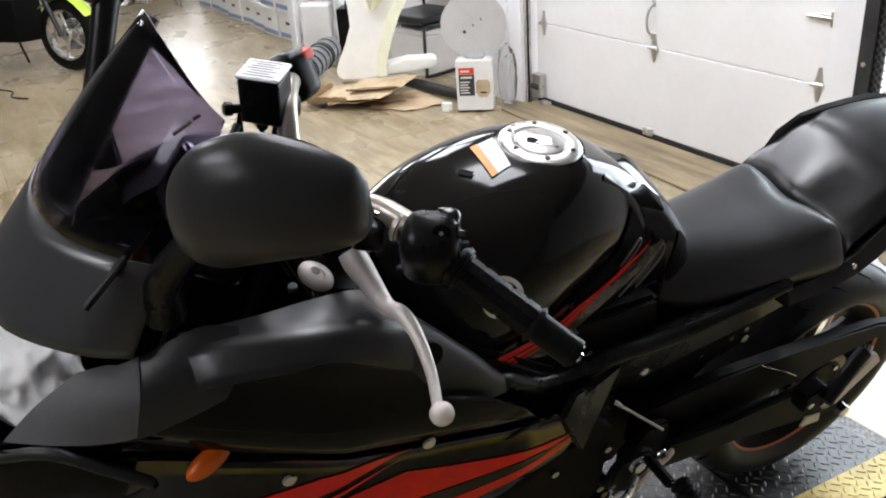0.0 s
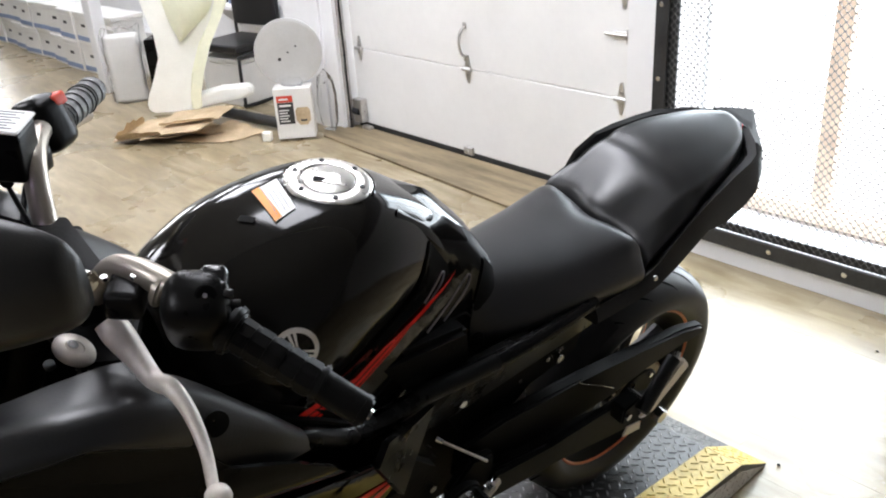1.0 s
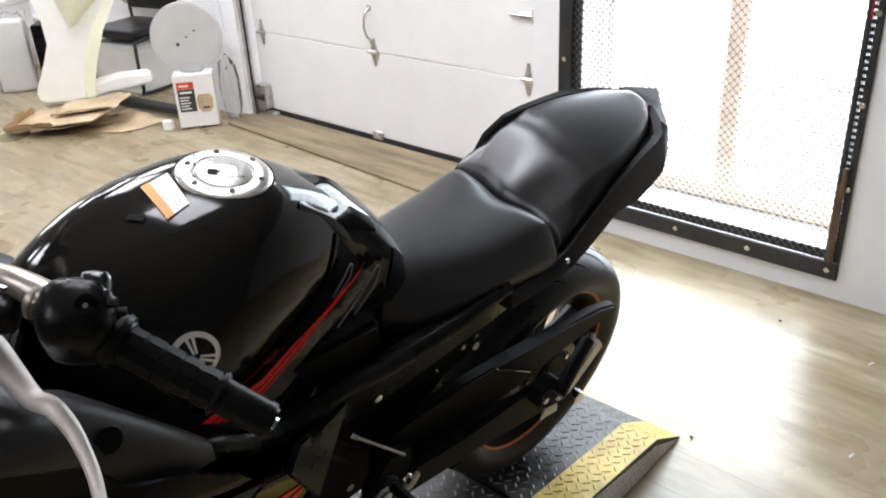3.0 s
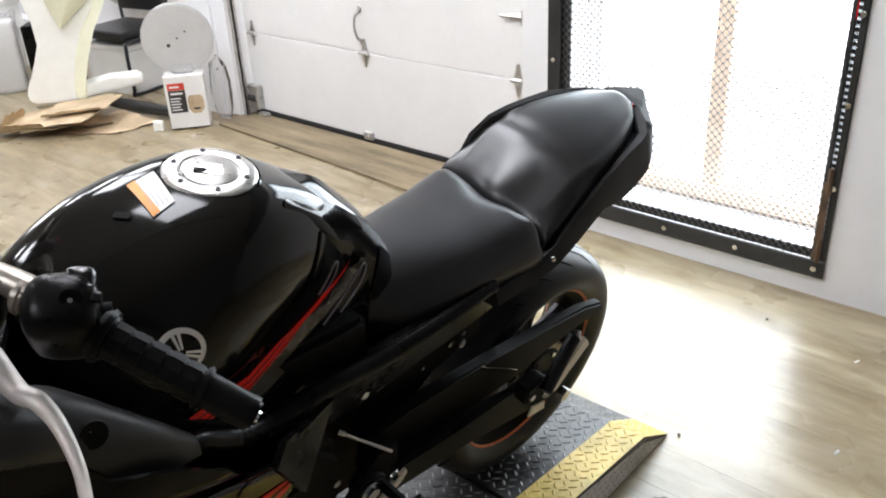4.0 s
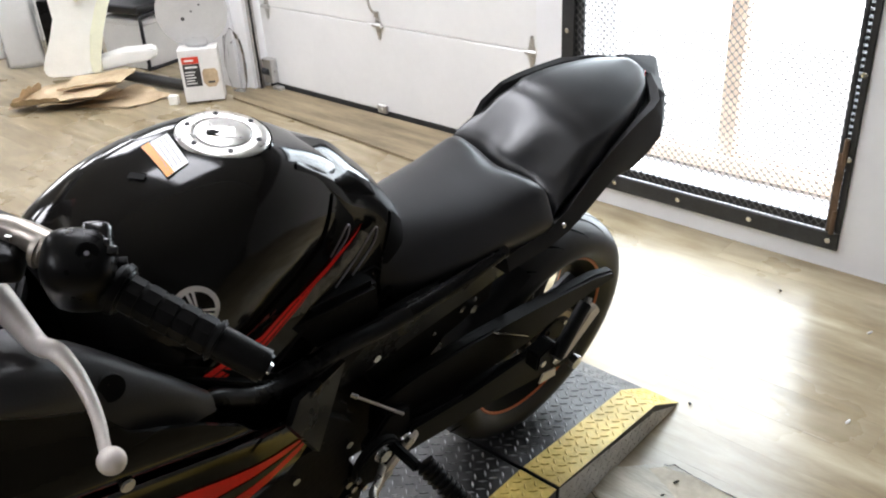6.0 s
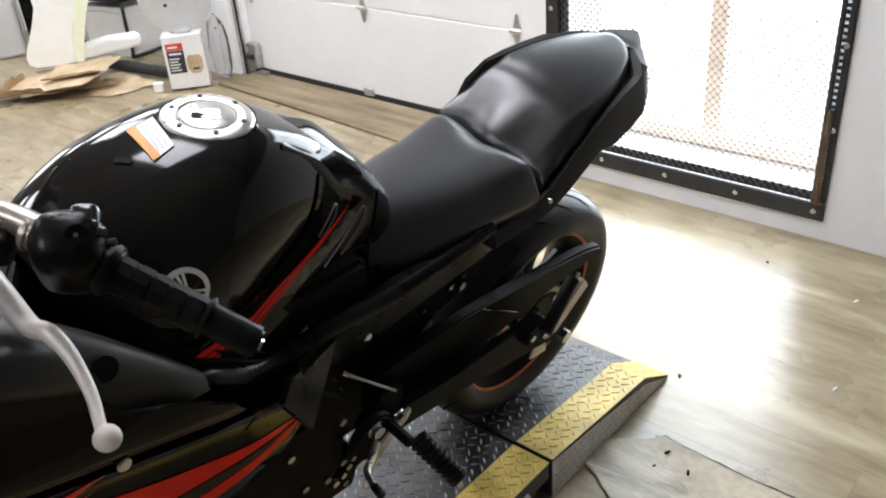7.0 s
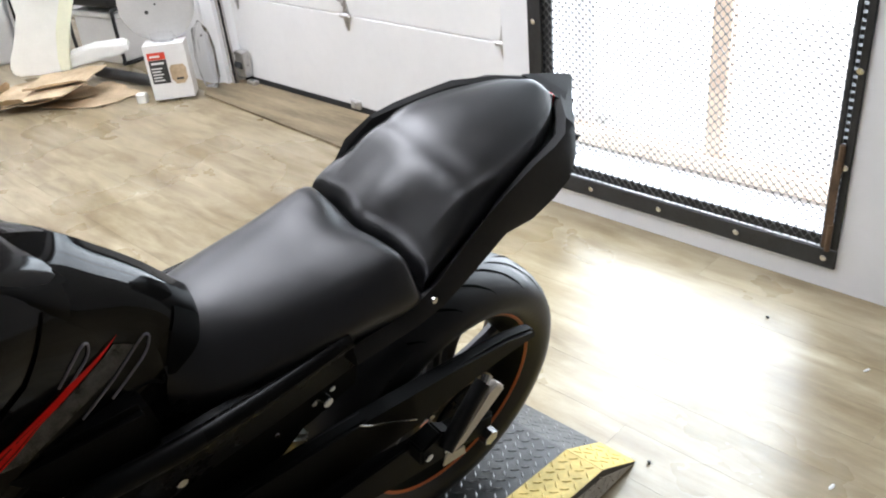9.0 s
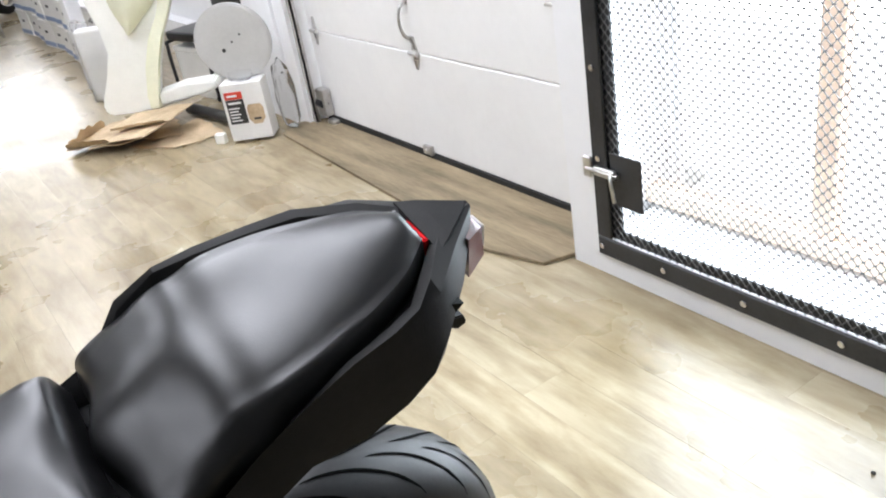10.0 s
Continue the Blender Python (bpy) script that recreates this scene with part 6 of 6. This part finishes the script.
for sd in (1, -1):
    npl = smooth_grid([[(sd * 0.120, -1.540, 0.994), (sd * 0.118, -1.500, 1.028), (sd * 0.120, -1.453, 1.058)], [(sd * 0.158, -1.490, 1.003), (sd * 0.150, -1.455, 1.045), (sd * 0.137, -1.425, 1.072)],
                       [(sd * 0.190, -1.428, 1.012), (sd * 0.180, -1.415, 1.055), (sd * 0.152, -1.405, 1.082)], [(sd * 0.203, -1.370, 1.030), (sd * 0.193, -1.350, 1.075), (sd * 0.165, -1.335, 1.115)],
                       [(sd * 0.216, -1.325, 1.055), (sd * 0.209, -1.305, 1.086), (sd * 0.178, -1.295, 1.112)]], 4, 5)
    part("nose_panel", loft(npl[:12], closed=False), M_noselit, bike, "matte black nose panel below the screen, lightened where light falls", smooth=True)
    part("bridge_panel", loft([[(p.x, p.y, p.z - 0.003) for p in r] for r in npl[11:]], closed=False), M_nose, bike, "black panel between nose and cockpit cover", smooth=True)
part("screen_rod", tube([(0.165, -1.430, 1.174), (0.145, -1.394, 1.194), (0.123, -1.357, 1.213)], 0.0042, seg=8), M_nose, bike, "bare metal screen stay", smooth=True)
fk_ = part("fork_cap", lathe([(0, 0.020), (0.004, 0.0195), (0.0075, 0.016), (0.009, 0.009), (0.0072, 0.008), (0.0072, 0)], "z", 28), M_lever, bike, "bright anodised fork cap", smooth=True, m=pose(0.097, -1.181, 1.073, 12, 24, 40) @ Matrix.Diagonal((1.15, 0.85, 1, 1)))
part("cap_screw", cyl((-0.003, 0.002, 0.0072), (-0.003, 0.002, 0.0105), 0.005, seg=10, bev=0.001), M_steel, fk_)
part("yoke_bolt", cyl((0.074, -1.202, 1.042), (0.075, -1.203, 1.050), 0.006, seg=12, bev=0.001), M_darksteel, bike)

# ---- things by the garage door ----
bx = thing("carton", "white product carton with red and black label", "carton", m=pose(-4.33, 2.70, 0.0135, 0, 0, 51.5))
part("carton_body", box(-0.115, 0.115, -0.065, 0.065, 0, 0.315, 0.003), M_boxw, bx)
part("red_band", box(-0.098, 0.0, -0.0665, -0.0652, 0.232, 0.272), M_lred, bx)
part("black_panel", box(-0.098, 0.0, -0.0665, -0.0652, 0.095, 0.230), M_lblack, bx)
for k in range(5):
    part("label_line", box(-0.09, -0.03 - 0.01 * (k % 2), -0.0672, -0.0667, 0.11 + k * 0.017, 0.117 + k * 0.017), M_white, bx)
part("label_line", box(-0.085, -0.015, -0.0672, -0.0667, 0.205, 0.217), M_white, bx)
part("label_line", box(-0.085, -0.03, -0.0672, -0.0667, 0.245, 0.256), M_white, bx)
part("product_picture", prism([(0.008, 0.115), (0.03, 0.085), (0.075, 0.085), (0.098, 0.115), (0.098, 0.175), (0.085, 0.195), (0.02, 0.195), (0.008, 0.175)], "y", -0.0668, -0.0653), M_card, bx)
part("picture_mark", box(0.035, 0.075, -0.0674, -0.0669, 0.108, 0.12), M_lblack, bx)
dk = thing("round_disc", "large round disc wrapped in grey plastic film, standing on a carton", "disc", m=pose(-4.36, 2.725, 0.33, 4, 0, 51.5))
db = cyl((0, -0.02, 0.20), (0, 0.02, 0.20), 0.205, seg=56, bev=0.008)
part("disc_body", db, M_greyplastic, dk, smooth=True)
for x, z, r in ((-0.055, 0.165, 0.011), (0.0, 0.205, 0.006), (0.05, 0.24, 0.006)):
    part("disc_hole", cyl((x, -0.0225, z), (x, -0.0205, z), r, seg=16), M_lblack, dk)


def crumple(name, c, size, material, label, category, seed, sub=3, amp=0.25, kind=""):
    b = bmesh.new()
    bmesh.ops.create_icosphere(b, subdivisions=sub, radius=1)
    for v in b.verts:
        n_ = noise.noise(v.co * 2.2 + Vector((seed, 0, 0))) * amp + noise.noise(v.co * 6 + Vector((0, seed, 0))) * amp * 0.4
        v.co = Vector((v.co.x * size[0], v.co.y * size[1], v.co.z * size[2])) * (1 + n_)
        v.co.z = max(v.co.z, -size[2] * 0.8)
    return solid(name, b, material, label, category, m=pose(c[0], c[1], c[2] + size[2] * 0.8), smooth=True)


crumple("plastic_bag", (-4.27, 2.90, 0.016), (0.09, 0.05, 0.21), M_bag, "crumpled clear plastic bag beside the carton", "plastic bag", 3.1)
crumple("plastic_bag", (-4.33, 2.70, 0.33), (0.09, 0.06, 0.03), M_bag, "crumpled clear plastic on top of the carton", "plastic bag", 7.7)
fb_ = solid("foam_block", box(-0.03, 0.03, -0.02, 0.02, 0, 0.06, 0.006), M_foam, "small white packing foam block on the floor", "foam block", m=pose(-4.42, 2.53, 0.001, 0, 0, 40))

# packing foam
FO = Vector((-5.32, 2.12, 0.03))
fm = thing("packing_foam", "tall bent piece of white packing foam on cardboard", "packing foam", m=pose(FO.x, FO.y, FO.z, 0, 0, 60))
FP = [(0.05, 0.13), (0.08, 0.085), (0.25, 0.08), (0.40, 0.09), (0.405, 0.18), (0.44, 0.34), (0.51, 0.51), (0.60, 0.64), (0.66, 0.75), (0.72, 0.95), (0.10, 0.95), (0.145, 0.75), (0.18, 0.58), (0.195, 0.445), (0.15, 0.33), (0.07, 0.2)]
part("upright", prism(FP, "y", -0.03, 0.05, 0.012), M_foam, fm, smooth=True)
part("foot", prism([(0.30, 0.085), (0.70, 0.13), (0.76, 0.155), (0.74, 0.20), (0.55, 0.20), (0.40, 0.175)], "y", -0.06, 0.10, 0.012), M_foam, fm, smooth=True)
part("folded_flap", loft(smooth_grid([[(0.25, -0.04, 0.95), (0.42, -0.15, 0.92), (0.64, -0.06, 0.95)], [(0.285, -0.05, 0.70), (0.40, -0.13, 0.69), (0.56, -0.06, 0.73)], [(0.325, -0.04, 0.57), (0.345, -0.07, 0.54), (0.42, -0.04, 0.60)]], 4, 4), closed=False), M_foamlip, fm, "yellowed folded foam flap", smooth=True)
lip_ = FP[3:10]
part("foam_lip", prism([(x + 0.004, z) for x, z in lip_] + [(x - 0.062, z) for x, z in reversed(lip_)], "y", -0.085, -0.03, 0.012), M_foamlip, fm, "yellowed rounded foam edge", smooth=True)


def card(name, corners, z0, rise, seed, label, torn=0.02):
    """A bent sheet of cardboard with torn edges."""
    a, b_, c, d = [Vector((x, y, 0)) for x, y in corners]
    n, grid, low = 12, [], []
    for i in range(n + 1):
        u = i / n
        row, lr = [], []
        for j in range(n + 1):
            w = j / n
            p = a.lerp(d, u).lerp(b_.lerp(c, u), w)
            edge = 1.0 if i in (0, n) or j in (0, n) else 0.0
            q = p + edge * torn * Vector((noise.noise(p * 17 + Vector((seed, 0, 0))), noise.noise(p * 17 + Vector((0, seed, 0))), 0)) * 2
            z = z0 + rise * (0.5 + 0.5 * math.sin(3.0 * u + seed)) * (0.3 + 0.7 * w) + 0.012 * noise.noise(p * 6 + Vector((0, 0, seed)))
            z = max(z, 0.004)
            row.append((q.x, q.y, z + 0.003))
            lr.append((q.x, q.y, z))
        grid.append(row)
        low.append(lr)
    bm = loft(grid, closed=False)
    loft(low, closed=False, bm=bm)
    for lo, hi in ((low[0], grid[0]), (low[-1], grid[-1]), ([r[0] for r in low], [r[0] for r in grid]), ([r[-1] for r in low], [r[-1] for r in grid])):
        loft([lo, hi], closed=False, bm=bm)
    return solid(name, bm, M_card, label, "cardboard", group="scrap cardboard")


card("cardboard_sheet", [(-5.20, 1.86), (-4.86, 2.02), (-4.78, 2.42), (-5.30, 2.56)], 0.01, 0.05, 1.3, "torn brown cardboard sheet bent up off the floor", 0.03)
card("cardboard_sheet", [(-4.90, 2.14), (-4.60, 2.32), (-4.55, 2.60), (-5.02, 2.62)], 0.003, 0.012, 4.0, "flat brown cardboard sheet lying on the floor", 0.012)


def carton_flat(name, c, w, d, yaw, tilt, roll, flaps, label):
    """A flattened carton: a tilted panel whose torn flaps fold up along two sides."""
    t = thing(name, label, "cardboard", "scrap cardboard", m=pose(c[0], c[1], c[2], tilt, roll, yaw))
    b = box(-w / 2, w / 2, -d / 2, d / 2, 0, 0.005)
    bmesh.ops.subdivide_edges(b, edges=[e for e in b.edges if e.calc_length() > 0.1], cuts=7, use_grid_fill=True)
    for v in b.verts:
        n_ = noise.noise(v.co * 9)
        v.co.z += 0.012 * noise.noise(v.co * 5)
        if abs(v.co.x) > w / 2 - 0.002:
            v.co.x += 0.02 * n_
        if abs(v.co.y) > d / 2 - 0.002:
            v.co.y += 0.02 * n_
    part("panel", b, M_card, t)
    for k, (a, e, hgt, lean) in enumerate(flaps):
        a, e = Vector((a[0], a[1], 0.006)), Vector((e[0], e[1], 0.006))
        out = Vector((e.y - a.y, a.x - e.x, 0)).normalized()
        top, n = [], 9
        low = [a.lerp(e, i / n) for i in range(n + 1)]
        for i, p in enumerate(low):
            h = hgt * (0.75 + 0.5 * noise.noise(Vector((i * 0.7, k * 3.1, 0.4)))) * (1 - 0.35 * abs(2 * i / n - 1))
            top.append(p + Vector((0, 0, h * math.cos(lean))) + out * h * math.sin(lean))
        f = loft([low, top], closed=False)
        loft([[p + out * 0.004 for p in low], [p + out * 0.004 for p in top]], closed=False, bm=f)
        loft([top, [p + out * 0.004 for p in top]], closed=False, bm=f)
        part("flap", f, M_card, t, "torn cardboard flap")
    return t


carton_flat("flattened_carton", (-5.03, 2.19, 0.075), 0.62, 0.40, 32, 3, -8, [((-0.30, -0.19), (-0.30, 0.12), 0.10, 0.5), ((-0.28, -0.20), (0.05, -0.20), 0.075, 0.7)], "torn flattened carton with flaps turned up")
carton_flat("flattened_carton", (-4.93, 2.33, 0.125), 0.42, 0.26, 38, 2, -6, [((-0.20, -0.13), (0.18, -0.13), 0.035, 0.9)], "smaller torn carton lying on the cardboard pile")
solid("dark_roll", cyl((-5.15, 2.62, 0.045), (-4.55, 2.72, 0.045), 0.035, seg=18, bev=0.004), M_darksteel, "dark grey roll lying behind the cardboard", "roll", smooth=True)

# chair
ch = thing("chair", "black leatherette visitor chair with a dark tube frame", "chair", m=pose(-5.50, 3.01, -0.0, 0, 0, 12))
part("seat", box(-0.22, 0.22, -0.22, 0.22, 0.375, 0.435, 0.02, 3), M_chair, ch, smooth=True)
part("backrest", box(-0.22, 0.22, 0.17, 0.22, 0.50, 0.90, 0.02, 3), M_chair, ch, smooth=True)
for sd in (1, -1):
    part("side_frame", tube([(sd * 0.235, 0.20, 0.88), (sd * 0.235, 0.20, 0.46), (sd * 0.235, 0.19, 0.375), (sd * 0.235, -0.18, 0.365), (sd * 0.235, -0.22, 0.32), (sd * 0.235, -0.22, 0.06), (sd * 0.235, -0.19, 0.015), (sd * 0.235, 0.22, 0.013)], 0.012, seg=10), M_darksteel, ch, smooth=True)
part("floor_bar", cyl((-0.235, 0.22, 0.013), (0.235, 0.22, 0.013), 0.012, seg=10), M_darksteel, ch, smooth=True)

wbx = thing("storage_box", "plain white storage box standing under the chair", "box", m=pose(-5.50, 3.01, 0.0, 0, 0, 12))
part("box_body", box(-0.212, 0.212, -0.195, 0.195, 0.0, 0.30, 0.006), M_boxw, wbx)
part("lid", box(-0.216, 0.216, -0.199, 0.199, 0.301, 0.335, 0.006), M_boxw, wbx)
cab = thing("low_cabinet", "low white cabinet against the wall behind the chair", "cabinet", m=pose(-5.30, 3.425, 0))
part("cabinet_body", box(-0.50, 0.50, -0.09, 0.10, 0.0, 0.46, 0.006), M_boxw, cab)
part("cabinet_door", box(-0.49, -0.005, -0.104, -0.091, 0.03, 0.44, 0.003), M_boxw, cab)
part("cabinet_door", box(0.005, 0.49, -0.104, -0.091, 0.03, 0.44, 0.003), M_boxw, cab)

# bagged parts, post, black case
bg = thing("wrapped_panel", "tall white panel wrapped in clear plastic", "wrapped panel", m=pose(-6.18, 2.42, 0.0, 0, 0, 60))
part("panel", box(-0.12, 0.12, -0.06, 0.06, 0.0, 0.50, 0.03, 3), M_boxw, bg, smooth=True)
b = bmesh.new()
bmesh.ops.create_icosphere(b, subdivisions=4, radius=1)
for v in b.verts:
    k = 1 + 0.16 * noise.noise(v.co * 3)
    v.co = Vector((max(-1, min(1, v.co.x * 1.5)) * 0.135 * k, max(-1, min(1, v.co.y * 1.5)) * 0.08 * k, max(0.002, 0.26 + max(-1, min(1, v.co.z * 1.4)) * 0.275 * k)))
part("wrapping", b, M_bag, bg, "crumpled clear plastic wrapping")
bc = thing("equipment_case", "black equipment case standing behind wrapped panel", "case", m=pose(-6.02, 2.62, 0.0, 0, 0, 50))
part("case_body", box(-0.07, 0.07, -0.10, 0.10, 0.0, 0.46, 0.015, 2), M_satin, bc, smooth=True)
part("case_handle", tube([(0, -0.05, 0.46), (0, -0.04, 0.50), (0, 0.04, 0.50), (0, 0.05, 0.46)], 0.008, seg=8), M_satin, bc, smooth=True)
solid("white_post", box(-0.05, 0.05, -0.05, 0.05, 0.0, H - 0.002, 0.004), M_wall, "white square post", "post", "structure", m=pose(-6.62, 2.42, 0.0, 0, 0, 8))


def paper_carton(x, y, z, yaw):
    t = thing("paper_carton", "white archive carton with a blue band", "carton", "row of archive cartons", m=pose(x, y, z, 0, 0, yaw))
    part("carton_body", box(-0.17, 0.17, -0.14, 0.14, 0, 0.22, 0.004), M_boxw, t)
    part("lid", box(-0.176, 0.176, -0.146, 0.146, 0.221, 0.262, 0.004), M_boxw, t)
    part("blue_band", box(-0.171, 0.171, -0.1425, -0.1405, 0.02, 0.06), M_blue, t)
    part("hand_hole", box(-0.04, 0.04, -0.1422, -0.1405, 0.14, 0.165, 0.0), M_lblack, t)
    return t


base = paper_carton(-7.0, 2.72, 0.0, 3)
for i in range(9):
    for k in range(2):
        if i or k:
            copy_thing(base, pose(-7.0 - i * 0.37, 2.72 + 0.02 * math.sin(i * 2.1 + k), k * 0.263, 0, 0, 3 + 3 * math.sin(i * 1.7 + k * 2)))
rk = thing("tube_rack", "bare bent-tube rack on the floor", "rack", m=pose(-10.4, 2.55, 0.0))
for x in (0, 0.22):
    part("hoop", tube([(x, -0.2, 0.0), (x, -0.2, 0.5), (x, -0.14, 0.58), (x, 0.14, 0.58), (x, 0.2, 0.5), (x, 0.2, 0.0)], 0.016, seg=10), M_steel, rk, smooth=True)
part("tie_bar", cyl((0, -0.2, 0.1), (0.22, -0.2, 0.1), 0.012, seg=8), M_steel, rk)
shs = thing("wall_shelf", "cluttered white wall shelf behind the foam", "shelf", m=pose(-6.1, 3.40, 0.55))
part("board", box(-0.35, 0.35, -0.14, 0.14, 0, 0.025, 0.003), M_wall, shs)
for x in (-0.3, 0.3):
    part("bracket", prism([(0.14, -0.001), (-0.1, -0.001), (0.14, -0.2)], "x", x - 0.01, x + 0.01), M_wall, shs)
for i, (x, r, hh, mm) in enumerate(((-0.2, 0.03, 0.14, M_lblack), (-0.1, 0.025, 0.11, M_blue), (0.05, 0.035, 0.10, M_chair), (0.2, 0.03, 0.16, M_blue))):
    solid("spray_can", lathe([(0, 0), (0, r), (hh * 0.85, r), (hh * 0.95, r * 0.5), (hh, r * 0.45), (hh, 0)], "z", 18), mm, "small workshop can on the shelf", "can", m=pose(-6.1 + x, 3.38, 0.576), smooth=True, group="cans")


# ---- parked motorcycles at the far end ----
def parked(m, paint, label, crash):
    t = thing("parked_motorcycle", label, "motorcycle", "parked motorcycles", m=m)
    for v, nm in ((-0.70, "front_wheel"), (0.70, "rear_wheel")):
        w = part(nm, lathe([(-0.05, 0.21), (-0.055, 0.25), (-0.035, 0.29), (0, 0.30), (0.035, 0.29), (0.055, 0.25), (0.05, 0.21)], "x", 40), M_rubber, t, "black tyre", smooth=True, m=Matrix.Translation((0, v, 0.30)))
        part("rim", lathe([(-0.04, 0.212), (-0.03, 0.195), (0.03, 0.195), (0.04, 0.212)], "x", 40), M_alu, w, smooth=True)
        part("brake_disc", lathe([(0.052, 0.06), (0.052, 0.13), (0.057, 0.13), (0.057, 0.06)], "x", 32), M_steel, w)
        part("hub", cyl((-0.05, 0, 0), (0.05, 0, 0), 0.045, seg=16), M_alu, w, smooth=True)
        for i in range(5):
            a = radians(72 * i)
            part("spoke", cyl((0, 0.04 * math.cos(a), 0.04 * math.sin(a)), (0, 0.20 * math.cos(a), 0.20 * math.sin(a)), 0.012, seg=6), M_alu, w)
    for sd in (1, -1):
        part("fork_leg", cyl((sd * 0.085, -0.70, 0.30), (sd * 0.085, -0.42, 0.95), 0.022, seg=12), M_darksteel, t, smooth=True)
        part("crash_bar", tube([(sd * 0.12, -0.25, 0.75), (sd * 0.27, -0.28, 0.62), (sd * 0.28, -0.22, 0.38), (sd * 0.12, -0.10, 0.28)], 0.013, seg=8), M_darksteel, t, smooth=True) if crash else None
        part("turn_signal", blob((sd * 0.2, -0.45, 0.82), (0.07, 0.05, 0.05), (0, 0, 0), 2, 0.6), M_amber, t, "amber turn signal", smooth=True)
    part("front_fender", loft(smooth_grid([[(-0.075, -0.70 + 0.315 * math.cos(a), 0.30 + 0.315 * math.sin(a)), (0, -0.70 + 0.345 * math.cos(a), 0.30 + 0.345 * math.sin(a)), (0.075, -0.70 + 0.315 * math.cos(a), 0.30 + 0.315 * math.sin(a))] for a in (radians(x) for x in (40, 75, 110, 150))], 3, 3), closed=False), paint, t, "painted front fender", smooth=True)
    part("engine", blob((0, -0.05, 0.42), (0.32, 0.48, 0.36), (0, 0, 0), 2, 0.25), M_engine, t, "dark engine block", smooth=True)
    part("fuel_tank", blob((0, -0.15, 0.82), (0.26, 0.50, 0.24), (8, 0, 0), 3, 0.7), paint, t, "painted fuel tank", smooth=True)
    part("seat", blob((0, 0.36, 0.80), (0.24, 0.58, 0.10), (-4, 0, 0), 3, 0.6), M_seat, t, smooth=True)
    part("tail", blob((0, 0.74, 0.80), (0.16, 0.28, 0.10), (-14, 0, 0), 3, 0.6), paint, t, smooth=True)
    part("exhaust", cyl((0.15, 0.15, 0.30), (0.18, 0.72, 0.45), 0.045, 0.055, seg=16), M_alu, t, smooth=True)
    part("handlebar", tube([(-0.36, -0.28, 1.05), (-0.15, -0.40, 1.03), (0.15, -0.40, 1.03), (0.36, -0.28, 1.05)], 0.013, seg=8), M_darksteel, t, smooth=True)
    part("headlight", blob((0, -0.55, 0.88), (0.18, 0.12, 0.18), (0, 0, 0), 3, 0.7), M_clearlens, t, smooth=True)
    part("side_stand", cyl((0.08, 0.0, 0.28), (0.20, 0.03, 0.004), 0.012, seg=8), M_darksteel, t)


parked(pose(-8.25, 0.34, 0, 0, 5, 128), M_lime, "lime yellow supermoto parked on its stand", False)
parked(pose(-7.62, -0.92, 0, 0, 5, 172), M_greyplastic, "grey touring motorcycle with black crash bars", True)
parked(pose(-10.75, 1.60, 0, 0, 5, 232), M_satin, "black motorcycle parked at the far end", False)
parked(pose(-11.5, 2.25, 0, 0, 5, 226), M_lblack, "dark motorcycle parked at the far end", False)
parked(pose(-12.3, 2.85, 0, 0, 5, 236), M_satin, "black motorcycle parked by the far shopfront", False)
cb_ = tube([(-7.5, 0.10, 0.006), (-7.3, 0.22, 0.006), (-7.1, 0.20, 0.006), (-6.95, 0.30, 0.006)], 0.006, seg=8)
solid("power_cable", cb_, M_rubber, "loose black cable lying on the floor", "cable", smooth=True)
crumple("plastic_film", (-0.83, -0.115, 1.0), (0.10, 0.055, 0.07), M_boxw, "loosely folded white plastic film tucked into the motorcycle nose", "plastic film", 5.2, 5, 0.14)

# ---- floor boards ----
fl_ = bpy.data.objects["floor"]
PW, PL = 0.152, 1.22


def board_mesh():
    b = bmesh.new()
    g = 0.00012
    lo = [b.verts.new(p) for p in ((g, g, 0), (PL - g, g, 0), (PL - g, PW - g, 0), (g, PW - g, 0))]
    hi = [b.verts.new(p) for p in ((2 * g, 2 * g, 0.004), (PL - 2 * g, 2 * g, 0.004), (PL - 2 * g, PW - 2 * g, 0.004), (2 * g, PW - 2 * g, 0.004))]
    b.faces.new(hi)
    for i in range(4):
        b.faces.new((lo[i], lo[(i + 1) % 4], hi[(i + 1) % 4], hi[i]))
    return put(b, "floor_board", M_plank)


BD = board_mesh()
fv, ff = [], []
j = 0
y = 2.85 + 5 * PW
while y > Y0 - PW:
    x = X0 - (j * 0.47 % 1.0) * PL
    while x < X1:
        if y > 2.86 and x > -5.4:
            x += PL
            continue
        if -8.0 < x < 0.7 and -0.2 < y and not (y > 2.72 and x < -1.9):
            part("floor_board", BD, None, fl_, m=Matrix.Translation((x, y - PW, -0.004)))
        else:
            k = len(fv)
            g = 0.0006
            fv += [(max(x + g, X0), y - PW + g, 0), (min(x + PL - g, X1), y - PW + g, 0), (min(x + PL - g, X1), y - g, 0), (max(x + g, X0), y - g, 0)]
            ff.append((k, k + 1, k + 2, k + 3))
        x += PL
    y -= PW
    j += 1
m4 = bpy.data.meshes.new("floor_boards")
m4.from_pydata(fv, [], ff)
m4.materials.append(M_plank)
tagged(part("floor_boards", m4, None, fl_), kind="stuff")
